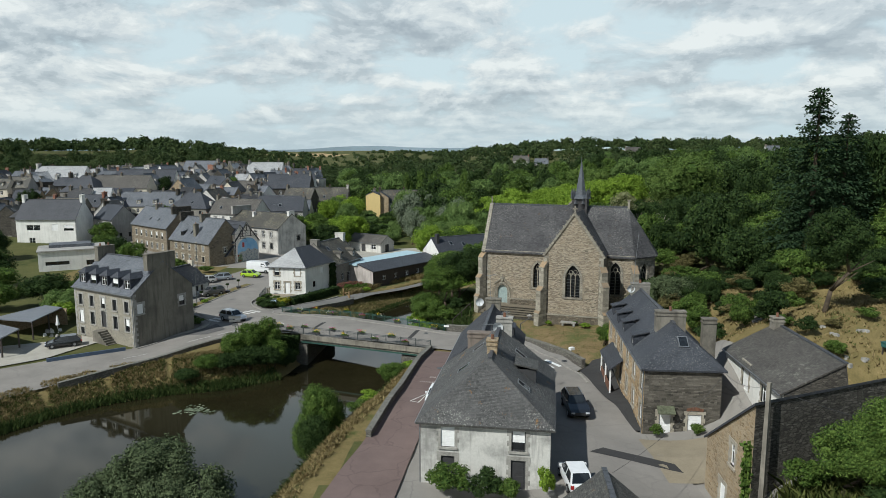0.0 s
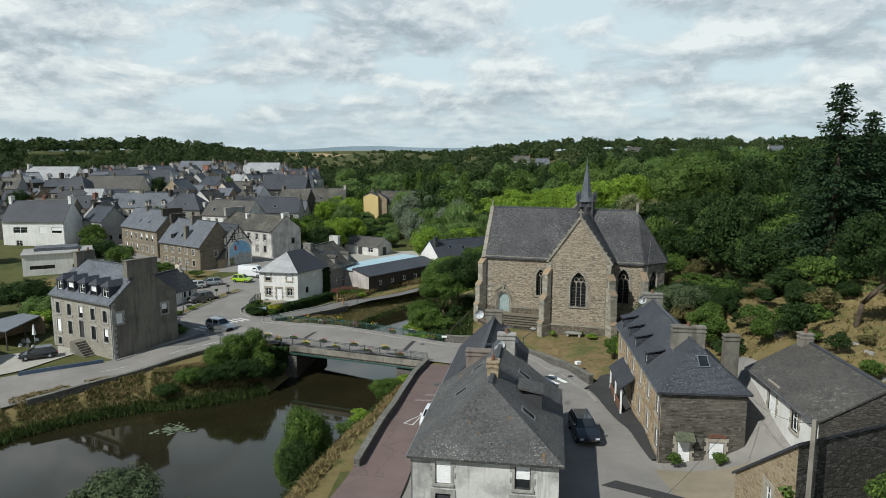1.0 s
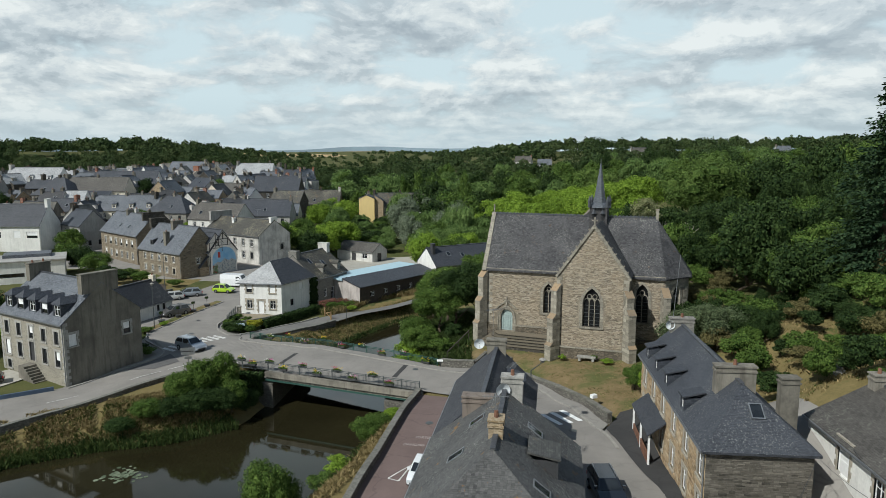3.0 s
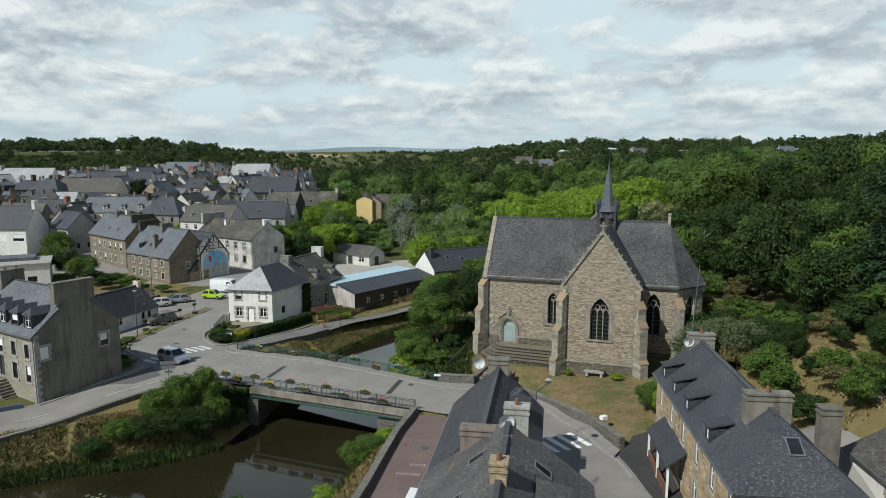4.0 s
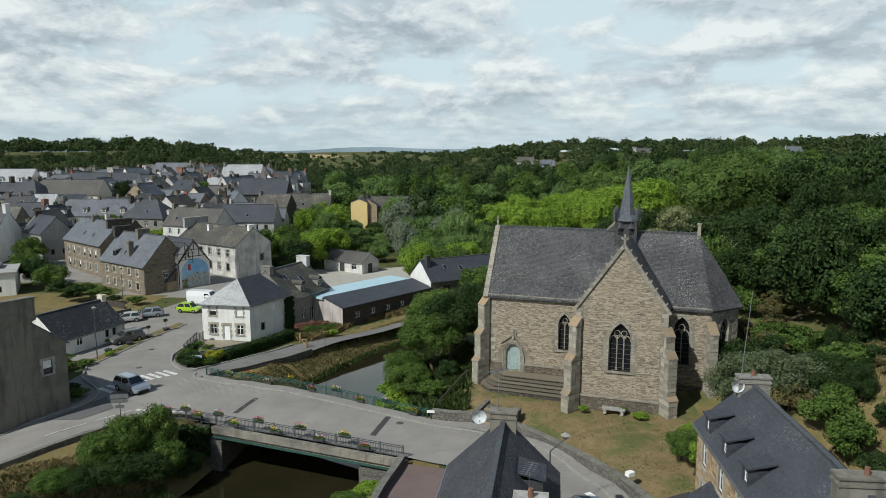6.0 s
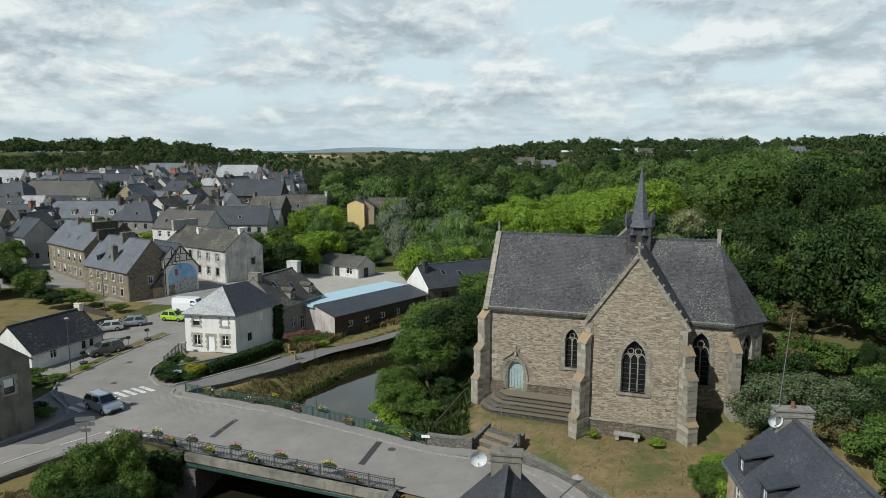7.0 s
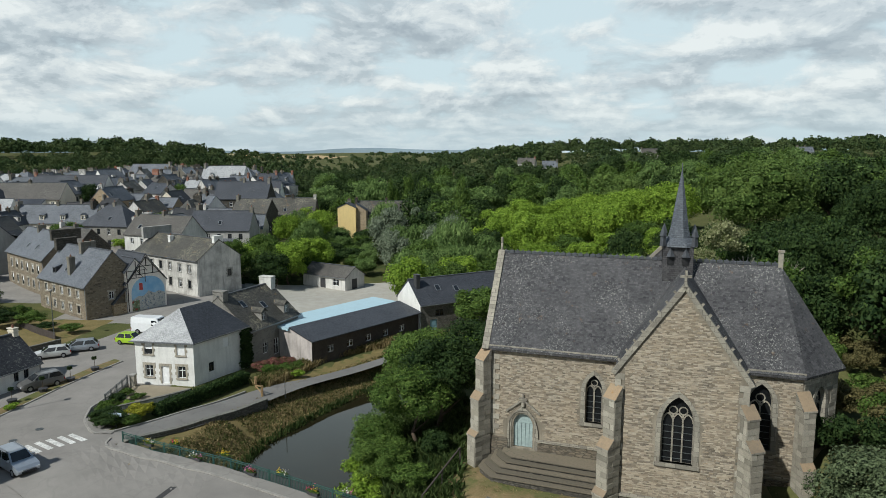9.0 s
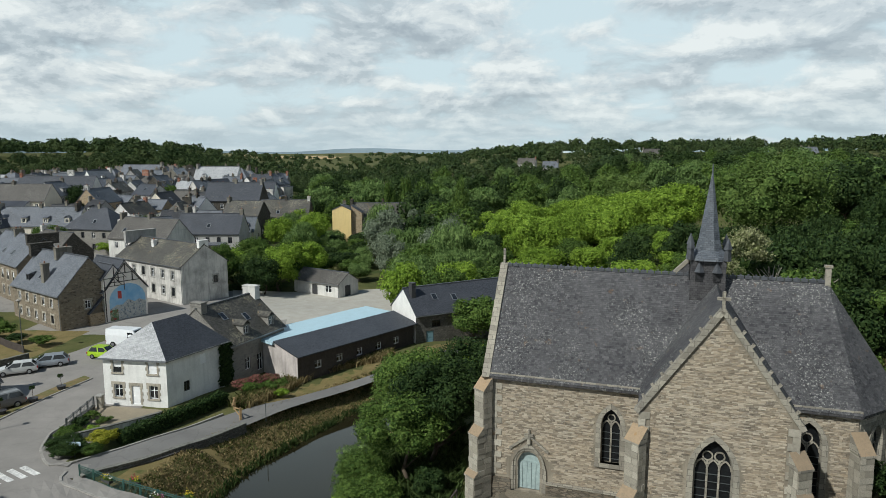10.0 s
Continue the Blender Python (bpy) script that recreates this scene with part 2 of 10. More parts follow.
def asphalt_mat(name, base, joint=0.5):
    m = Mat(name, 0.9, spec=0.15)
    g = m.noise(40.0, 3, 0.8)
    a = m.noise(0.25, 5, 0.65)
    c = m.ramp(a, (0.3, mul(base, 0.82)), (0.7, mul(base, 1.12)))
    c = m.mix(m.ramp(g, (0.35, (0.25,) * 3), (0.65, (0,) * 3)), c, mul(base, 0.6))
    vo = m.n("TexVoronoi", Scale=0.28)
    vo.feature = "DISTANCE_TO_EDGE"
    nz = m.n("TexNoise", Scale=0.8, Detail=5.0)
    m.l(m.co.outputs["Object"], nz.inputs["Vector"])
    ad = m.t.nodes.new("ShaderNodeVectorMath"); ad.operation = "MULTIPLY_ADD"
    m.l(nz.outputs["Color"], ad.inputs[0]); ad.inputs[1].default_value = (1.6, 1.6, 0)
    m.l(m.co.outputs["Object"], ad.inputs[2]); m.l(ad.outputs[0], vo.inputs["Vector"])
    c = m.mix(m.ramp(vo.outputs["Distance"], (0.0, (joint,) * 3), (0.022, (0,) * 3)), c, mul(base, 0.35))
    m.color(c)
    m.bump(g, 0.2, 0.01)
    return m.m


def leaf_mat(name, dark, light, rough=0.65, patch=None):
    m = Mat(name, rough, spec=0.07)
    ge = m.t.nodes.new("ShaderNodeNewGeometry")
    oi = m.t.nodes.new("ShaderNodeObjectInfo")
    f = m.mix(0.3, ge.outputs["Random Per Island"], m.noise(0.5, 3, 0.6))
    c = m.ramp(f, (0.15, dark), (0.85, light))
    c = m.mix(m.ramp(oi.outputs["Random"], (0.0, (0.0,) * 3), (1.0, (0.35,) * 3)), c, mul(dark, 0.8))
    if patch:
        c = m.mix(m.ramp(m.noise(0.075, 3, 0.6), (0.47, (0,) * 3), (0.60, (0.85,) * 3)), c, patch)
    m.color(c)
    tr = m.t.nodes.new("ShaderNodeBsdfTranslucent")
    m.l(c, tr.inputs["Color"])
    mx = m.t.nodes.new("ShaderNodeMixShader"); mx.inputs[0].default_value = 0.14
    out = m.t.nodes["Material Output"]
    m.l(m.b.outputs[0], mx.inputs[1]); m.l(tr.outputs[0], mx.inputs[2]); m.l(mx.outputs[0], out.inputs[0])
    return m.m


M = {}
M["church_stone"] = masonry("church_stone", [(0.12, 0.10, 0.075), (0.22, 0.18, 0.13), (0.27, 0.225, 0.165), (0.17, 0.15, 0.12)], (0.08, 0.07, 0.055), 0.46, 0.13, 0.018, 0.30)
M["ashlar"] = masonry("ashlar", [(0.22, 0.20, 0.165), (0.40, 0.37, 0.30), (0.30, 0.275, 0.225)], (0.10, 0.09, 0.075), 0.62, 0.32, 0.012, 0.45, 0.4, 0.01, (0.09, 0.09, 0.085))
M["grey_stone"] = masonry("grey_stone", [(0.18, 0.175, 0.16), (0.30, 0.285, 0.25), (0.24, 0.23, 0.21)], (0.24, 0.225, 0.20), 0.40, 0.18, 0.014, 0.35)
M["facade_stone"] = masonry("facade_stone", [(0.24, 0.22, 0.18), (0.33, 0.30, 0.24), (0.28, 0.26, 0.22)], (0.31, 0.285, 0.235), 0.45, 0.2, 0.012, 0.25, 0.35, 0.04)
M["brown_stone"] = masonry("brown_stone", [(0.20, 0.145, 0.085), (0.40, 0.29, 0.17), (0.30, 0.235, 0.16), (0.46, 0.37, 0.25)], (0.36, 0.29, 0.20), 0.38, 0.15, 0.016, 0.2)
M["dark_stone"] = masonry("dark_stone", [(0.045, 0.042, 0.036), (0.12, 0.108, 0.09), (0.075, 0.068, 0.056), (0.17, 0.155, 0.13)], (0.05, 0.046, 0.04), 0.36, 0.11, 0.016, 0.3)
M["cope"] = plain("cope", (0.15, 0.145, 0.125), 0.95, 0, 0.3, 5.0)
M["wall_stone"] = masonry("wall_stone", [(0.12, 0.112, 0.10), (0.25, 0.235, 0.205), (0.17, 0.16, 0.14)], (0.09, 0.085, 0.075), 0.34, 0.13, 0.02, 0.3, 0.9)
M["quoin"] = plain("quoin", (0.33, 0.30, 0.245), 0.9, 0, 0.2, 3.0)
M["quoin_grey"] = plain("quoin_grey", (0.30, 0.29, 0.265), 0.9, 0, 0.22, 3.0)
M["white_wall"] = plaster("white_wall", (0.72, 0.71, 0.675), 0.22)
M["dirty_wall"] = plaster("dirty_wall", (0.58, 0.56, 0.52), 0.7)
M["cream_wall"] = plaster("cream_wall", (0.66, 0.60, 0.49), 0.2)
M["pale_wall"] = plaster("pale_wall", (0.60, 0.585, 0.55), 0.35)
M["yellow_wall"] = plaster("yellow_wall", (0.72, 0.55, 0.25), 0.12)
M["old_wall"] = plaster("old_wall", (0.56, 0.55, 0.515), 1.0, 0.9, (0.15, 0.147, 0.14))
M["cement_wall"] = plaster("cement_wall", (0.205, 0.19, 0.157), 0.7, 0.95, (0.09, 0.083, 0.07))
M["grey_wall"] = plaster("grey_wall", (0.36, 0.35, 0.33), 0.4)
M["blue_wall"] = plaster("blue_wall", (0.34, 0.45, 0.58), 0.3)
M["slate_dark"] = slate("slate_dark", ((0.028, 0.032, 0.041), (0.057, 0.062, 0.074)), 0.35)
M["slate_new"] = slate("slate_new", ((0.035, 0.038, 0.046), (0.058, 0.062, 0.072)), 0.12)
M["slate_moss"] = slate("slate_moss", ((0.034, 0.032, 0.028), (0.078, 0.074, 0.064)), 0.9, lcol=(0.24, 0.22, 0.16), moss=0.7)
M["slate_old"] = slate("slate_old", ((0.040, 0.040, 0.038), (0.088, 0.086, 0.080)), 0.55, moss=0.45)
M["slate_light"] = slate("slate_light", ((0.068, 0.074, 0.086), (0.142, 0.153, 0.172)), 0.4)
# also the white house's front hip, pale to stand for sun on it
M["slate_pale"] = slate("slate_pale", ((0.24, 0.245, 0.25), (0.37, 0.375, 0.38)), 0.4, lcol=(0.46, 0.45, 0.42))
M["slate_black"] = slate("slate_black", ((0.016, 0.017, 0.020), (0.036, 0.037, 0.042)), 0.4)
M["slate_church"] = slate("slate_church", ((0.034, 0.033, 0.036), (0.070, 0.067, 0.068)), 0.5, 0.26, 0.14, (0.26, 0.26, 0.24), 0.6)
M["slate_blue"] = slate("slate_blue", ((0.060, 0.068, 0.080), (0.115, 0.126, 0.142)), 0.3)
M["slate_brown"] = slate("slate_brown", ((0.052, 0.047, 0.042), (0.098, 0.09, 0.08)), 0.5)
M["p_slate_dark"] = piece_mat("slate_pieces_dark", ((0.036, 0.038, 0.045), (0.062, 0.065, 0.074), (0.048, 0.050, 0.058), (0.086, 0.087, 0.094)), 0.65, 0.4)
M["p_slate_new"] = piece_mat("slate_pieces_new", ((0.046, 0.050, 0.060), (0.066, 0.071, 0.083), (0.055, 0.060, 0.071), (0.076, 0.081, 0.093)), 0.6, 0.45, (0.32, 0.33, 0.31))
M["p_slate_old"] = piece_mat("slate_pieces_old", ((0.058, 0.058, 0.059), (0.104, 0.103, 0.101), (0.076, 0.076, 0.075), (0.132, 0.130, 0.127)), 0.7, 0.9, (0.33, 0.33, 0.30), orange=0.7)
M["p_slate_church"] = piece_mat("slate_pieces_church", ((0.038, 0.038, 0.042), (0.084, 0.083, 0.086), (0.059, 0.058, 0.062), (0.112, 0.110, 0.112)), 0.7, 0.85, (0.34, 0.34, 0.31), orange=0.25)
M["p_slate_light"] = piece_mat("slate_pieces_light", ((0.085, 0.088, 0.095), (0.13, 0.135, 0.142), (0.105, 0.108, 0.116), (0.16, 0.165, 0.172)), 0.55, 0.3)
M["p_stone"] = piece_mat("rubble_stones", ((0.39, 0.335, 0.255), (0.12, 0.10, 0.08), (0.41, 0.36, 0.28), (0.33, 0.275, 0.205), (0.09, 0.078, 0.064), (0.38, 0.33, 0.255), (0.44, 0.39, 0.31), (0.13, 0.112, 0.092), (0.31, 0.25, 0.175)), 0.92, 0.35, (0.42, 0.39, 0.33))
M["church_mortar"] = plaster("church_mortar", (0.27, 0.235, 0.18), 0.7, 0.95, (0.12, 0.105, 0.085))
M["leaded_glass"] = plain("leaded_glass", (0.012, 0.013, 0.014), 0.4, 0, 0.3, 6.0, 0.12)
M["town_stone"] = masonry("town_stone", [(0.11, 0.09, 0.065), (0.28, 0.225, 0.155), (0.19, 0.16, 0.12), (0.34, 0.285, 0.21)], (0.20, 0.17, 0.13), 0.42, 0.2, 0.016, 0.3)
M["p_brown"] = piece_mat("brown_stones", ((0.17, 0.12, 0.07), (0.42, 0.305, 0.18), (0.30, 0.22, 0.14), (0.50, 0.40, 0.27)), 0.92, 0.2)
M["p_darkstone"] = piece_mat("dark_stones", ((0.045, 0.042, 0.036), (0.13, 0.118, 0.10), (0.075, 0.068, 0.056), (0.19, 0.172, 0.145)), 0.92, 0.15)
M["p_ashlar"] = piece_mat("ashlar_blocks", ((0.14, 0.13, 0.105), (0.36, 0.33, 0.27), (0.22, 0.20, 0.165), (0.48, 0.445, 0.37), (0.30, 0.275, 0.22)), 0.9, 0.55, (0.10, 0.095, 0.085), orange=0.5)
M["lichen_stone"] = piece_mat("lichened_capstone", ((0.20, 0.16, 0.115), (0.33, 0.24, 0.15)), 0.95, 0.5, (0.14, 0.13, 0.11), orange=0.7)
M["zinc"] = plain("zinc", (0.24, 0.25, 0.26), 0.45, 0.6, 0.15)
M["lead"] = plain("lead", (0.10, 0.105, 0.115), 0.5, 0.4, 0.2)
M["white_paint"] = plain("white_paint", (0.78, 0.78, 0.77), 0.5, 0, 0.05)
M["white_fresh"] = plain("white_fresh", (0.74, 0.74, 0.72), 0.8, 0, 0.06, 6.0)
M["white_line"] = plain("white_line", (0.55, 0.54, 0.51), 0.85, 0, 0.3, 6.0)
M["dark_frame"] = plain("dark_frame", (0.05, 0.05, 0.052), 0.5)
M["blue_paint"] = plain("blue_paint", (0.22, 0.36, 0.42), 0.6)
M["pale_door"] = plain("pale_door", (0.30, 0.37, 0.36), 0.7, 0, 0.15)
M["wood"] = plain("wood", (0.30, 0.20, 0.10), 0.7, 0, 0.25)
M["dark_wood"] = plain("dark_wood", (0.055, 0.045, 0.04), 0.7, 0, 0.25)
# grey rubble, darkened to carry the shade on the lean-to's front wall
M["shaded_stone"] = masonry("shaded_stone", [(0.045, 0.043, 0.038), (0.125, 0.118, 0.102), (0.075, 0.070, 0.060), (0.17, 0.16, 0.14)], (0.04, 0.038, 0.033), 0.36, 0.12, 0.016, 0.3)
M["terracotta"] = plain("terracotta", (0.17, 0.085, 0.055), 0.8, 0, 0.25)
M["red_brick"] = masonry("red_brick", [(0.25, 0.085, 0.05), (0.36, 0.13, 0.075)], (0.30, 0.26, 0.22), 0.22, 0.075, 0.01, 0.3, 0.4, 0.0)
M["green_iron"] = plain("green_iron", (0.035, 0.085, 0.07), 0.5, 0.2, 0.2)
M["grey_iron"] = plain("grey_iron", (0.10, 0.11, 0.11), 0.5, 0.4, 0.2)
M["concrete"] = plaster("concrete", (0.24, 0.22, 0.185), 0.85, 0.9, (0.07, 0.066, 0.055))
M["kerb"] = plain("kerb", (0.27, 0.255, 0.23), 0.85, 0, 0.18)
M["asphalt"] = asphalt_mat("asphalt", (0.245, 0.228, 0.208), 0.14)
M["asphalt_path"] = asphalt_mat("asphalt_path", (0.175, 0.168, 0.158), 0.25)
M["asphalt_dark"] = asphalt_mat("asphalt_dark", (0.055, 0.054, 0.054), 0.2)
M["asphalt_red"] = asphalt_mat("asphalt_red", (0.17, 0.125, 0.115), 0.3)
M["pavement"] = asphalt_mat("pavement", (0.25, 0.235, 0.215), 0.3)
M["gravel"] = ground_mat("gravel", ((0.3, (0.30, 0.28, 0.24)), (0.7, (0.45, 0.43, 0.38))), 0.6, 20.0)
M["dust"] = ground_mat("dust", ((0.3, (0.20, 0.17, 0.125)), (0.7, (0.32, 0.275, 0.20))), 0.5, 12.0)
M["lawn_dry"] = ground_mat("lawn_dry", ((0.3, (0.075, 0.080, 0.028)), (0.45, (0.155, 0.120, 0.060)), (0.7, (0.275, 0.195, 0.110))), 0.8, 9.0, (0.22, 0.46, (0.085, 0.105, 0.036), 0.8))
M["grass_tan"] = ground_mat("grass_tan", ((0.25, (0.075, 0.070, 0.028)), (0.5, (0.17, 0.135, 0.06)), (0.8, (0.30, 0.225, 0.11))), 0.7, 9.0, (0.35, 0.55, (0.05, 0.075, 0.02), 0.8))
M["lawn"] = ground_mat("lawn", ((0.3, (0.045, 0.07, 0.018)), (0.7, (0.105, 0.125, 0.04))), 0.5, 9.0)
M["meadow"] = ground_mat("meadow", ((0.3, (0.045, 0.06, 0.02)), (0.55, (0.10, 0.10, 0.04)), (0.8, (0.19, 0.15, 0.07))), 0.15, 5.0, (0.06, 0.52, (0.035, 0.055, 0.018), 0.8))
M["stubble"] = ground_mat("stubble", ((0.3, (0.33, 0.24, 0.13)), (0.7, (0.46, 0.35, 0.20))), 0.02, 1.0)
M["leaf_mid"] = leaf_mat("leaf_mid", (0.034, 0.070, 0.014), (0.130, 0.190, 0.042))
M["leaf_dark"] = leaf_mat("leaf_dark", (0.012, 0.027, 0.009), (0.058, 0.092, 0.027))
M["leaf_bright"] = leaf_mat("leaf_bright", (0.095, 0.165, 0.018), (0.26, 0.37, 0.05))
M["leaf_grey"] = leaf_mat("leaf_grey", (0.085, 0.110, 0.070), (0.23, 0.265, 0.185))
M["leaf_willow"] = leaf_mat("leaf_willow", (0.062, 0.112, 0.030), (0.185, 0.260, 0.085))
M["leaf_yellow"] = leaf_mat("leaf_yellow", (0.20, 0.21, 0.02), (0.42, 0.40, 0.05))
M["leaf_fir"] = leaf_mat("leaf_fir", (0.014, 0.032, 0.016), (0.050, 0.082, 0.036))
M["leaf_far"] = leaf_mat("leaf_far", (0.015, 0.032, 0.013), (0.068, 0.100, 0.034), patch=(0.072, 0.096, 0.036))
M["leaf_broad"] = leaf_mat("leaf_broad", (0.050, 0.090, 0.020), (0.150, 0.210, 0.055))
M["leaf_dull"] = leaf_mat("leaf_dull", (0.045, 0.065, 0.030), (0.150, 0.185, 0.095))
M["leaf_red"] = leaf_mat("leaf_red", (0.05, 0.075, 0.02), (0.34, 0.10, 0.12))
M["leaf_pale"] = leaf_mat("leaf_pale", (0.10, 0.12, 0.04), (0.36, 0.36, 0.20))
M["leaf_tan"] = leaf_mat("leaf_tan", (0.070, 0.068, 0.026), (0.190, 0.160, 0.070))
M["leaf_lime"] = leaf_mat("leaf_lime", (0.12, 0.19, 0.015), (0.27, 0.36, 0.045))
M["flower_red"] = leaf_mat("flower_red", (0.35, 0.03, 0.05), (0.55, 0.12, 0.16))
M["flower_pink"] = leaf_mat("flower_pink", (0.50, 0.08, 0.28), (0.70, 0.30, 0.45))
M["flower_yellow"] = leaf_mat("flower_yellow", (0.55, 0.36, 0.02), (0.75, 0.60, 0.08))
M["flower_white"] = leaf_mat("flower_white", (0.5, 0.48, 0.42), (0.75, 0.72, 0.66))
M["bark"] = plain("bark", (0.085, 0.065, 0.045), 0.95, 0, 0.35, 6.0)
M["dead_wood"] = plain("dead_wood", (0.30, 0.27, 0.22), 0.9, 0, 0.2)


def glass_mat():
    m = Mat("window_glass", 0.06, 0.0, 0.6)
    f = m.noise(0.7, 2, 0.5)
    m.color(m.ramp(f, (0.4, (0.010, 0.012, 0.014)), (0.7, (0.035, 0.04, 0.045))))
    return m.m


def water_mat():
    m = Mat("river_water", 0.04, 0.0, 0.5)
    f = m.noise(0.12, 3, 0.5)
    m.color(m.ramp(f, (0.3, (0.014, 0.0125, 0.006)), (0.7, (0.022, 0.0195, 0.009))))
    m.bump(m.noise(2.2, 3, 0.6), 0.10, 0.012)
    return m.m


M["glass"] = glass_mat()
M["water"] = water_mat()

# ---- mesh helpers ----


class MB:
    """Collects vertices and faces of one mesh, then writes it with metric UVs."""

    def __init__(self):
        self.v, self.f, self.mi = [], [], []

    def face(self, pts, mi=0):
        i = len(self.v)
        self.v += [tuple(p) for p in pts]
        self.f.append(tuple(range(i, i + len(pts))))
        self.mi.append(mi)

    def box(self, x0, y0, z0, x1, y1, z1, mi=0, skip=""):
        c = [(x0, y0, z0), (x1, y0, z0), (x1, y1, z0), (x0, y1, z0), (x0, y0, z1), (x1, y0, z1), (x1, y1, z1), (x0, y1, z1)]
        i = len(self.v)
        self.v += c
        for key, q in (("b", (3, 2, 1, 0)), ("t", (4, 5, 6, 7)), ("f", (0, 1, 5, 4)), ("r", (1, 2, 6, 5)), ("k", (2, 3, 7, 6)), ("l", (3, 0, 4, 7))):
            if key not in skip:
                self.f.append(tuple(i + k for k in q)); self.mi.append(mi)

    def beam(self, a, b, w, h=None, mi=0):
        """A square bar from a to b."""
        a, b = Vector(a), Vector(b)
        d = (b - a).normalized()
        s = d.cross(Vector((0, 0, 1)))
        s = s.normalized() if s.length > 1e-4 else Vector((1, 0, 0))
        u = s.cross(d)
        h = h or w
        s, u = s * w / 2, u * h / 2
        i = len(self.v)
        for p in (a, b):
            self.v += [tuple(p - s - u), tuple(p + s - u), tuple(p + s + u), tuple(p - s + u)]
        for q in ((0, 1, 2, 3), (7, 6, 5, 4), (0, 4, 5, 1), (1, 5, 6, 2), (2, 6, 7, 3), (3, 7, 4, 0)):
            self.f.append(tuple(i + k for k in q)); self.mi.append(mi)

    def tube(self, a, b, r0, r1, n=8, mi=0):
        a, b = Vector(a), Vector(b)
        d = (b - a).normalized()
        s = d.cross(Vector((0, 0, 1)))
        s = s.normalized() if s.length > 1e-4 else Vector((1, 0, 0))
        u = s.cross(d)
        i = len(self.v)
        for p, r in ((a, r0), (b, r1)):
            for k in range(n):
                t = 2 * math.pi * k / n
                self.v.append(tuple(p + s * r * math.cos(t) + u * r * math.sin(t)))
        for k in range(n):
            j = (k + 1) % n
            self.f.append((i + k, i + n + k, i + n + j, i + j)); self.mi.append(mi)
        self.f.append(tuple(i + k for k in range(n))); self.mi.append(mi)
        self.f.append(tuple(i + n + k for k in reversed(range(n)))); self.mi.append(mi)

    def mesh(self, name, mats, smooth=False):
        me = bpy.data.meshes.new(name)
        me.from_pydata(self.v, [], self.f)
        for m in (mats if isinstance(mats, (list, tuple)) else [mats]):
            me.materials.append(m)
        if any(self.mi):
            me.polygons.foreach_set("material_index", self.mi)
        uvl = me.uv_layers.new(name="UVMap")
        uv = np.zeros((len(me.loops), 2), np.float32)
        for p in me.polygons:
            n = p.normal
            if abs(n.z) > 0.985:
                t, b = Vector((1, 0, 0)), Vector((0, 1, 0))
            else:
                t = Vector((-n.y, n.x, 0)).normalized()
                b = n.cross(t)
            for li in p.loop_indices:
                co = me.vertices[me.loops[li].vertex_index].co
                uv[li] = (co.dot(t), co.dot(b))
        uvl.data.foreach_set("uv", uv.ravel())
        if smooth:
            me.polygons.foreach_set("use_smooth", [True] * len(me.polygons))
        me.update()
        return me


def thing(name, m, label="", category="", group="", kind=""):
    ob = new(name)
    ob.empty_display_size = 0.3
    ob.matrix_world = m
    return tagged(ob, label, category, group, kind)


def part(name, mb, material, parent, label="", local=None, smooth=False):
    """One mesh object under a thing or under a part."""
    me = mb.mesh(name, material, smooth) if isinstance(mb, MB) else mb
    ob = new(name, me)
    ob.parent = parent
    if local is not None:
        ob.matrix_basis = local
    if label:
        ob["label"] = label
    return ob


def single(name, mb, material, label, category, kind="", m=None, group="", smooth=False):
    """A thing of one mesh."""
    ob = new(name, mb.mesh(name, material, smooth) if isinstance(mb, MB) else mb)
    if m is not None:
        ob.matrix_world = m
    return tagged(ob, label, category, group, kind)


